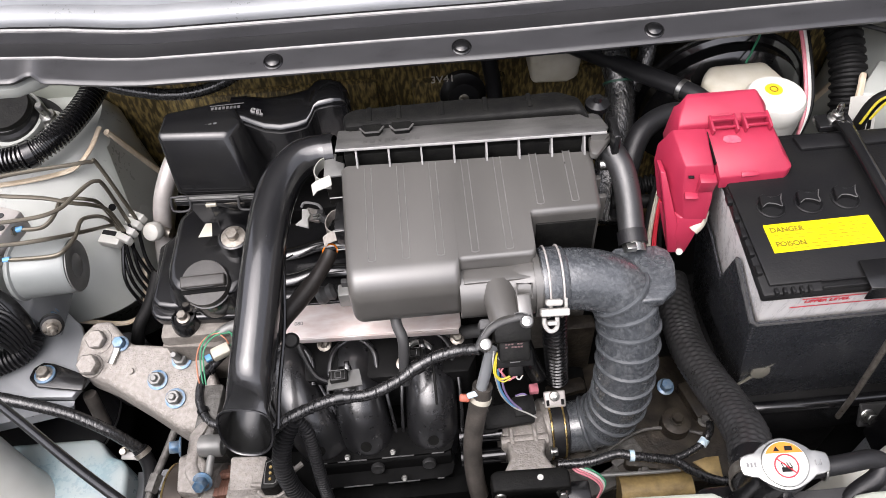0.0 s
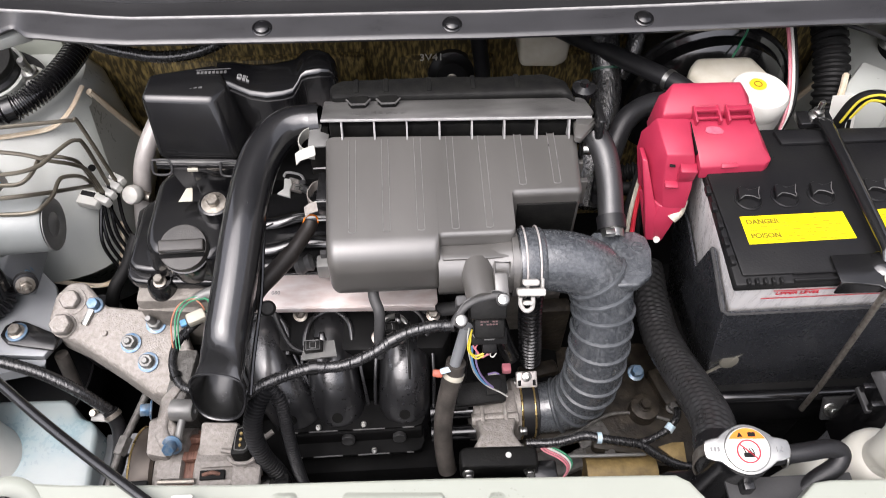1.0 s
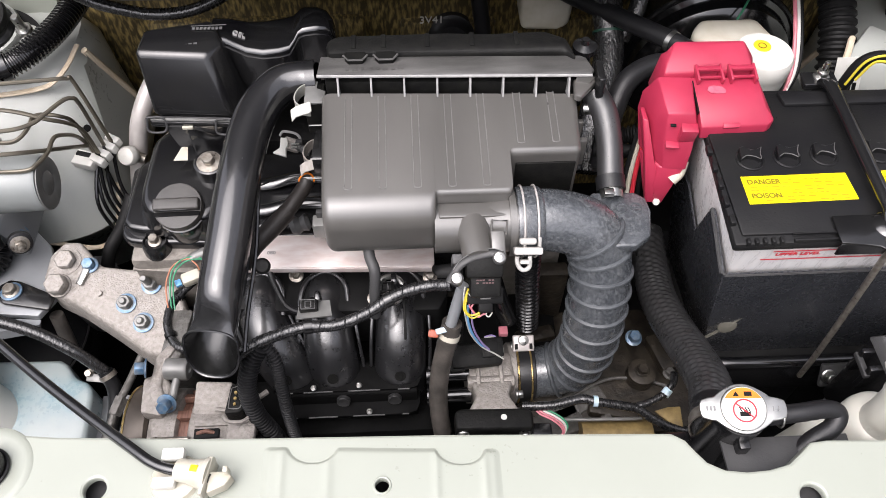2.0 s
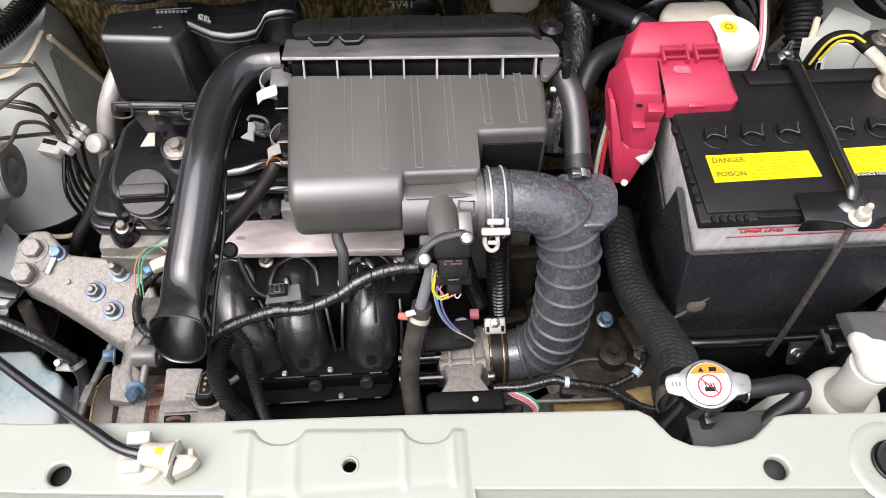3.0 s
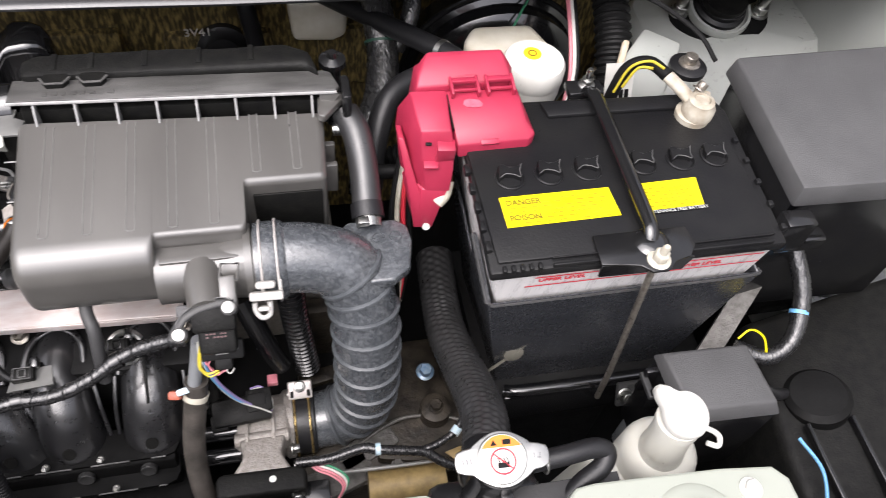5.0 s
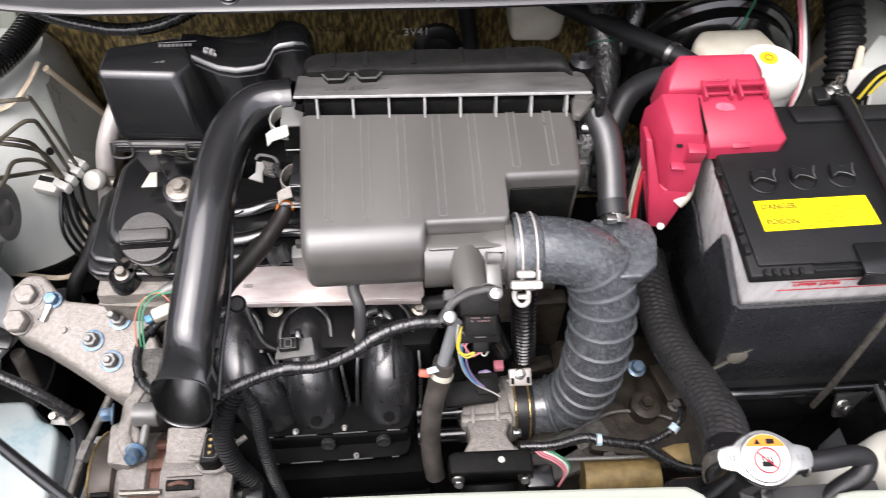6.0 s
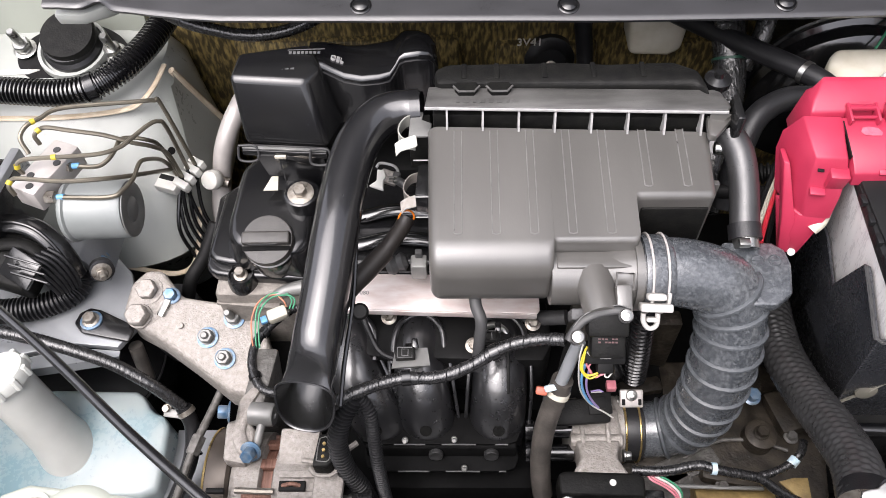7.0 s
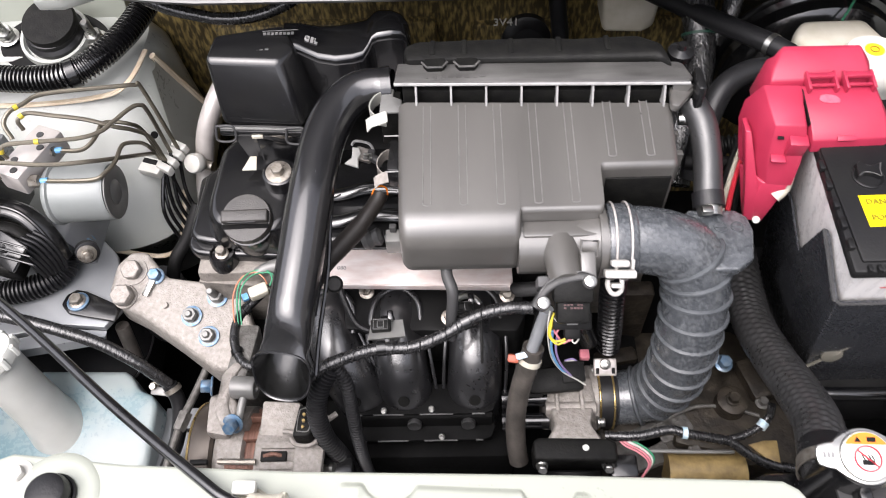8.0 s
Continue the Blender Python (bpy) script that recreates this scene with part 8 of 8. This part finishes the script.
for x, y, s in ((-0.310, 0.524, 0.022), (-0.339, 0.503, 0.006), (-0.317, 0.480, 0.006)):
    part("nut", hexbolt((x, y, mount_z(y) + 0.001), N, 0.0088, 0.010, 1.12, s), PLATE_GREY, em, "dull zinc nut with bluish flange")
    part("blue_washer", lathe([(0.0122, 0), (0.0122, 0.0022), (0.0095, 0.0028)], (x, y, mount_z(y) + 0.0002), N, 24), BLUE_ZINC, em)
part("pip", lathe([(0.004, 0), (0.0035, 0.003)], (-0.372, 0.516, mount_z(0.516)), N, 14), ALLOY, em)
rp = thing("rubber_stop", (-0.405, 0.485, 0.60), "dark rubber damper below the mount bracket", "rubber damper")
part("pin", lathe([(0.0085, 0), (0.0085, 0.058), (0.0078, 0.060), (0.001, 0.060)], (-0.4345, 0.4935, 0.577), (0, 0.25, 0.97), 20), OLD_RUBBER, rp)
part("mount_rubber", lathe([(0.035, 0.54), (0.04, 0.58), (0.035, 0.62)], (-0.41, 0.57, 0), n=28), RUBBER, rp)
ht = thing("dark_pipe", (-0.36, 0.60, 0.66), "matt black pipe beside the engine mount", "pipe")
part("pipe", tube([(-0.345, 0.64, 0.70), (-0.360, 0.61, 0.675), (-0.378, 0.588, 0.655), (-0.39, 0.57, 0.62)], 0.0085, 14), MATT_BLACK, ht)

# cam sensor wires by the head
sw = thing("sensor_wires", (-0.29, 0.50, 0.66), "orange and green sensor wires in a black sleeve", "wires")
part("plug", box((-0.249, 0.504, 0.712), (0.022, 0.014, 0.014), 0.003, (10, 0, 25)), CREAM, sw)
part("blue_lock", box((-0.263, 0.497, 0.712), (0.007, 0.008, 0.006), 0.001, (10, 0, 25)), BLUE, sw)
part("wire", tube([(-0.238, 0.508, 0.722), (-0.241, 0.512, 0.728), (-0.252, 0.519, 0.729), (-0.267, 0.512, 0.727), (-0.2735, 0.495, 0.722), (-0.2735, 0.478, 0.712), (-0.272, 0.465, 0.700)], 0.0009, 8), SALMON, sw)
for d in (0, 0.0035):
    part("wire", tube([(-0.234 + d, 0.504, 0.724), (-0.232 + d, 0.513, 0.727), (-0.240 + d, 0.521 - d, 0.730), (-0.258 + d, 0.518 - d, 0.729), (-0.268 + d, 0.503 - d, 0.726), (-0.270 + d, 0.484, 0.714), (-0.269 + d, 0.468, 0.702)], 0.0009, 8), GREEN, sw)
part("sleeve", tube([(-0.222, 0.525, 0.698), (-0.238, 0.517, 0.700), (-0.255, 0.501, 0.700), (-0.270, 0.479, 0.700), (-0.272, 0.452, 0.700), (-0.262, 0.428, 0.700), (-0.249, 0.417, 0.702), (-0.232, 0.414, 0.706)], 0.0050, 12), TAPE, sw)
for c, d in (((-0.264, 0.488, 0.700), (-0.55, -0.8, 0)), ((-0.2655, 0.435, 0.700), (0.4, -0.9, 0))):
    part("tie", ring_band(c, d, 0.0054, 0.006, 0.0014), BLACK_PLASTIC, sw)
part("foil", tube([(-0.251, 0.521, 0.724), (-0.238, 0.526, 0.727), (-0.220, 0.528, 0.730)], lambda u: 0.0055 + 0.003 * u, 10), PLATE_GREY, sw)

# ---- alternator ----
al = thing("alternator", (-0.24, 0.33, 0.62), "cast alloy alternator with brown windings and a pulley", "alternator")
AX = (1, -0.03, 0)
part("pulley", lathe([(0.030, 0), (0.052, 0.001), (0.0535, 0.003), (0.0535, 0.024), (0.050, 0.027), (0.02, 0.027)], (-0.308, 0.348, 0.632), AX, 44), PULLEY, al)
part("pulley_rim", hoop((-0.306, 0.348, 0.632), AX, 0.0535, 0.0012, 44, 6), BRASS, al)
part("front_case", lathe([(0.035, 0), (0.052, 0.004), (0.058, 0.012), (0.058, 0.034), (0.054, 0.036)], (-0.283, 0.340, 0.632), AX, 36), ALLOY, al)
part("stator", lathe([(0.050, 0), (0.050, 0.032)], (-0.265, 0.336, 0.632), AX, 36), COPPER, al)
part("rear_case", lathe([(0.054, 0), (0.058, 0.002), (0.058, 0.045), (0.050, 0.056), (0.03, 0.060)], (-0.236, 0.335, 0.632), AX, 36), ALLOY, al)
for k in range(12):
    a = radians(20 + 30 * k)
    p = Vector((-0.265, 0.336 + 0.054 * math.cos(a), 0.632 + 0.054 * math.sin(a)))
    part("stator_fin", box(p + Vector((0.016, 0, 0)), (0.032, 0.007, 0.010), 0.001, (math.degrees(a), 0, 0)), COPPER, al)
part("tie_bolt", tube([(-0.27, 0.318, 0.690), (-0.232, 0.317, 0.690)], 0.0032, 8, 2), ZINC, al)
for k in range(8):
    a = radians(50 + 20 * k)
    p = Vector((-0.208, 0.334 + 0.0575 * math.cos(a), 0.632 + 0.0575 * math.sin(a)))
    part("vent_rib", box(p, (0.040, 0.008, 0.006), 0.0015, (math.degrees(a) + 90, 0, 0)), ALLOY, al)
part("lug", bevelled(prism([(-0.285, 0.345), (-0.262, 0.340), (-0.255, 0.375), (-0.268, 0.392), (-0.288, 0.385)], 0.68, 0.700), 0.004, 2), ALLOY, al)
part("rear_block", box((-0.212, 0.358, 0.686), (0.040, 0.045, 0.014), 0.003, (18, 0, -4)), ALLOY, al)
part("rear_step", box((-0.178, 0.335, 0.690), (0.030, 0.060, 0.010), 0.003, (10, 0, -4)), ALLOY, al)
part("vent_slot", box((-0.214, 0.322, 0.6905), (0.026, 0.010, 0.006), 0.001, (8, 0, 0)), MATT_BLACK, al)
part("winding_end", tube([(-0.224, 0.322, 0.692), (-0.214, 0.323, 0.695), (-0.206, 0.322, 0.692)], 0.0022, 8), COPPER, al, "red copper winding")
part("vent_slot", box((-0.290, 0.318, 0.688), (0.018, 0.005, 0.006), 0.001), MATT_BLACK, al)
part("case_bead", tube([(-0.205, 0.345, 0.699), (-0.18, 0.342, 0.701), (-0.165, 0.352, 0.702), (-0.152, 0.362, 0.702)], 0.003, 8), ALLOY, al)
part("paint_mark", box((-0.205, 0.372, 0.6945), (0.014, 0.006, 0.001), 0, (18, 0, 0)), GREEN, al)
part("bolt", hexbolt((-0.257, 0.353, 0.702), (-0.1, -0.75, 0.65), 0.0074, 0.011, 1.45), BLUE_ZINC, al, "blue-finished bolt")
part("bolt", hexbolt((-0.283, 0.392, 0.708), (-0.95, -0.1, 0.25), 0.0074, 0.010, 1.45), BLUE_ZINC, al, "blue-finished bolt")
part("adjuster", lathe([(0.0070, -0.006), (0.0115, -0.005), (0.0120, 0), (0.0120, 0.018), (0.0105, 0.020), (0.004, 0.020), (0.003, 0.017)], (-0.257, 0.391, 0.706), (1, -0.1, 0.05), 24), PLATE_GREY, al)
part("adjuster_arm", bevelled(prism([(-0.279, 0.366), (-0.270, 0.350), (-0.250, 0.346), (-0.246, 0.356), (-0.260, 0.362), (-0.266, 0.374), (-0.263, 0.405), (-0.256, 0.420), (-0.266, 0.424), (-0.278, 0.408)], 0.691, 0.7035), 0.004, 2), ALLOY, al)
part("adjuster_rod", tube([(-0.249, 0.384, 0.706), (-0.251, 0.372, 0.703), (-0.253, 0.360, 0.698)], 0.0042, 12), PLATE_GREY, al)
part("bracket_arm", bevelled(loft([[Vector(p) for p in ((-0.272, 0.40, 0.60), (-0.245, 0.40, 0.60), (-0.245, 0.43, 0.60), (-0.272, 0.43, 0.60))], [Vector(p) for p in ((-0.276, 0.405, 0.70), (-0.252, 0.405, 0.70), (-0.245, 0.47, 0.70), (-0.270, 0.47, 0.70))]]), 0.004, 2), SHADED_ALLOY, al)
soc = part("socket", bevelled(prism([(-0.193, 0.334), (-0.177, 0.333), (-0.171, 0.340), (-0.172, 0.362), (-0.178, 0.367), (-0.189, 0.367)], 0.688, 0.714), 0.003, 2), DULL_PLASTIC, al)
part("socket_frame", tube([(-0.1885, 0.339, 0.7145), (-0.179, 0.338, 0.7145), (-0.1755, 0.343, 0.7145), (-0.1765, 0.360, 0.7145), (-0.187, 0.3615, 0.7145), (-0.1885, 0.339, 0.7145)], 0.0006, 6, 2), PLATE_GREY, soc)
for k in range(3):
    part("pin", lathe([(0.0018, 0), (0.0016, 0.002)], (-0.1825, 0.3430 + 0.0065 * k, 0.7140), (0, 0, 1), 10), BRASS, soc)
part("socket_skirt", tube([(-0.196, 0.336, 0.703), (-0.190, 0.329, 0.704), (-0.176, 0.328, 0.704), (-0.168, 0.335, 0.703), (-0.166, 0.346, 0.702)], 0.0022, 8), ALLOY, soc)
part("stud", lathe([(0.004, 0), (0.004, 0.016), (0.006, 0.017), (0.006, 0.022)], (-0.175, 0.318, 0.668), (0.9, -0.2, 0.3), 12), STEEL, al)
blt = thing("belt_pipe", (-0.345, 0.42, 0.6), "thin alloy pipe passing down beside the pulley", "pipe")
part("pipe", tube([(-0.330, 0.48, 0.60), (-0.345, 0.44, 0.59), (-0.358, 0.40, 0.585), (-0.372, 0.34, 0.57)], 0.0048, 12), SHADED_ALLOY, blt)
part("fitting", lathe([(0.0085, 0), (0.0085, 0.02), (0.007, 0.022)], (-0.353, 0.415, 0.587), (-0.25, -0.9, -0.1), 6), SHADED_ALLOY, blt)

# ---- washer tank, cables, prop rod ----
wt = thing("washer_tank", (-0.48, 0.42, 0.5), "milky washer tank with bluish fluid and a white filler neck", "washer tank")
plan = [(-0.64, 0.355), (-0.425, 0.357), (-0.404, 0.366), (-0.403, 0.440), (-0.410, 0.452), (-0.428, 0.458), (-0.440, 0.476), (-0.450, 0.482), (-0.555, 0.484), (-0.64, 0.455)]
bm = loft([[Vector((x, y, 0.40)) for x, y in plan], [Vector((x, y, 0.50)) for x, y in plan], [Vector((x, y, 0.555 + (y - 0.42) * 0.20)) for x, y in plan]])
part("tank", bevelled(bm, 0.010, 3), MILKY, wt)
NECK_AXIS = Vector((-0.20, 0.195, 0.96)).normalized()
NECK_TOP = Vector((-0.5515, 0.4430, 0.668))
part("neck", lathe([(0.040, -0.145), (0.033, -0.118), (0.0295, -0.095), (0.0285, -0.06), (0.0275, 0.0), (0.0295, 0.001), (0.0295, 0.006)], NECK_TOP, NECK_AXIS, 36), NECK_WHITE, wt, "white filler neck")
part("neck_cap", lathe([(0.030, 0.004), (0.032, 0.006), (0.032, 0.016), (0.029, 0.020), (0.002, 0.021)], NECK_TOP, NECK_AXIS, 36), NECK_WHITE, wt)
for k in range(10):
    a = 2 * math.pi * k / 10
    q = NECK_AXIS.to_track_quat("Z", "Y").to_matrix()
    part("cap_rib", lathe([(0.004, 0), (0.004, 0.012), (0.003, 0.014)], NECK_TOP + NECK_AXIS * 0.005 + q @ Vector((0.031 * math.cos(a), 0.031 * math.sin(a), 0)), NECK_AXIS, 8), NECK_WHITE, wt)
part("stand", box((-0.50, 0.42, 0.375), (0.12, 0.08, 0.06), 0.005), MATT_BLACK, wt)
lp = thing("bay_harness", (-0.43, 0.47, 0.62), "taped black harness clipped beside the washer tank", "wiring loom")
part("trunk", tube([(-0.64, 0.510, 0.692), (-0.569, 0.499, 0.685), (-0.530, 0.492, 0.680), (-0.487, 0.483, 0.670), (-0.444, 0.473, 0.655), (-0.407, 0.459, 0.636), (-0.388, 0.451, 0.618), (-0.374, 0.445, 0.602)], 0.0074, 12), TAPE, lp)
part("branch", tube([(-0.374, 0.445, 0.602), (-0.366, 0.428, 0.580), (-0.370, 0.395, 0.555), (-0.39, 0.35, 0.53)], 0.0090, 12), RUBBER, lp)
part("clip", ring_band((-0.371, 0.441, 0.597), (0.5, -0.6, -0.7), 0.0094, 0.006, 0.0012), ZINC, lp)
part("clip_tab", turn(box((-0.388, 0.441, 0.592), (0.022, 0.010, 0.003), 0.001), (-0.388, 0.441, 0.592), (20, 0, -8)), PLATE_GREY, lp)
part("bolt", hexbolt((-0.396, 0.447, 0.593), (0, -0.4, 0.9), 0.0045, 0.005, 1.3), ZINC, lp)
bp_ = thing("lower_plate", (-0.37, 0.40, 0.5), "grey painted lower plate with small holes", "body panel")
part("plate", plate([(-0.405, 0.33), (-0.345, 0.33), (-0.345, 0.45), (-0.405, 0.45)], [circle((-0.385, 0.42), 0.003, 10), circle((-0.385, 0.395), 0.003, 10), circle((-0.372, 0.42), 0.003, 10)], 0.515, 0.52), RAIL_PAINT, bp_)
wa = thing("wheel_arch", (-0.55, 0.49, 0.55), "black wheel arch liner behind the washer tank", "arch liner")
part("liner", lathe([(0.11, 0), (0.11, 0.05), (0.105, 0.06), (0.02, 0.065)], (-0.545, 0.54, 0.50), (0.10, -0.10, 1), 40), BLACK_PLASTIC, wa)
part("edge", hoop((-0.540, 0.535, 0.555), (0.10, -0.10, 1), 0.104, 0.004, 40), GREY_RUBBER, wa)

pr = thing("prop_rod", (-0.3, 0.33, 0.86), "black steel hood prop rod held in a white clip", "prop rod")
part("rod", tube([(-0.155, 0.212, 0.868), (-0.178, 0.219, 0.868), (-0.200, 0.2265, 0.8665), (-0.225, 0.2435, 0.864), (-0.312, 0.309, 0.852), (-0.43, 0.404, 0.838), (-0.62, 0.545, 0.83)], 0.0044, 14, 10), PIPE_BLACK, pr)
RD = Vector((1, -0.22, 0)).normalized()
part("holder", lathe([(0.0075, 0), (0.0090, 0.002), (0.0095, 0.010), (0.0120, 0.022), (0.0140, 0.024), (0.0140, 0.027), (0.010, 0.0275)], (-0.183, 0.2215, 0.867), RD, 24), CREAM, pr, "white plastic rod holder")
part("holder_flange", box((-0.1575, 0.2130, 0.866), (0.003, 0.030, 0.020), 0.001, (0, 0, -12)), CREAM, pr)
part("holder_tongue", bevelled(prism([(-0.157, 0.200), (-0.143, 0.206), (-0.138, 0.213), (-0.142, 0.217), (-0.157, 0.218)], 0.858, 0.871), 0.002, 2), CREAM, pr)
part("holder_tab", box((-0.1425, 0.2165, 0.872), (0.004, 0.005, 0.012), 0.001), CREAM, pr)
part("yellow_mark", turn(box((-0.1665, 0.2180, 0.8780), (0.006, 0.005, 0.0015), 0.0003), (-0.1665, 0.2180, 0.8780), (0, -12, -12)), YELLOW, pr)
part("base_disc", lathe([(0.020, 0.855), (0.018, 0.859), (0.006, 0.861)], (-0.186, 0.218, 0), n=28), CREAM, pr)
part("base_tab", box((-0.187, 0.234, 0.866), (0.018, 0.010, 0.008), 0.002), WHITE, pr)
part("base_tab", box((-0.192, 0.212, 0.864), (0.018, 0.009, 0.008), 0.002), WHITE, pr)

# ---- lower harness by the gear case ----
gl = thing("gearbox_loom", (0.2, 0.32, 0.66), "taped black harness over the gear case with pale tape", "wiring loom")
part("trunk", tube([(0.1220, 0.3450, 0.6720), (0.1550, 0.3430, 0.6760), (0.1870, 0.3480, 0.6780), (0.2040, 0.3440, 0.6770), (0.2300, 0.3410, 0.6720), (0.2490, 0.3380, 0.6680), (0.2660, 0.3280, 0.6620), (0.2880, 0.3190, 0.6550), (0.3140, 0.3150, 0.6500)], 0.0052, 12), TAPE, gl)
part("branch", tube([(0.2420, 0.3390, 0.6690), (0.2650, 0.3450, 0.6690), (0.2820, 0.3530, 0.6720), (0.2910, 0.3610, 0.6800), (0.2920, 0.3690, 0.6900)], 0.0042, 12), TAPE, gl)
part("tape", ring_band((0.2840, 0.3540, 0.6730), (0.6, 0.6, 0.2), 0.0044, 0.008, 0.0008), PALE_BLUE, gl)
part("tape", ring_band((0.2020, 0.3450, 0.6775), (1, -0.1, 0), 0.0054, 0.005, 0.0008), PALE_BLUE, gl)
for k, m in enumerate((PINK, PINK, WHITE, GREEN)):
    d = 0.0026 * k
    part("wire", tube([Vector(q) + Vector((d * 0.7, d * 0.7, 0.0004 * k)) for q in [(0.1350, 0.3420, 0.6720), (0.1410, 0.3350, 0.6720), (0.1530, 0.3290, 0.6700), (0.1620, 0.3220, 0.6670), (0.1640, 0.3160, 0.6620), (0.1570, 0.3070, 0.6550)]], 0.0012, 8, 6), m, gl)
ck = thing("crank_sensor", (0.225, 0.28, 0.66), "black round sensor housing above the cross tube", "sensor")
part("housing", lathe([(0.018, 0), (0.018, 0.05), (0.014, 0.055)], (0.232, 0.272, 0.635), (0, 0, 1), 24), BLACK_PLASTIC, ck)
part("nut", hexbolt((0.232, 0.262, 0.692), (0, -0.3, 0.9), 0.004, 0.004, 1.3), STEEL, ck)
lw = thing("lower_connector", (0.125, 0.31, 0.66), "black connector beside the throttle motor", "connector")
part("body", box((0.138, 0.315, 0.660), (0.028, 0.024, 0.020), 0.003), BLACK_PLASTIC, lw)
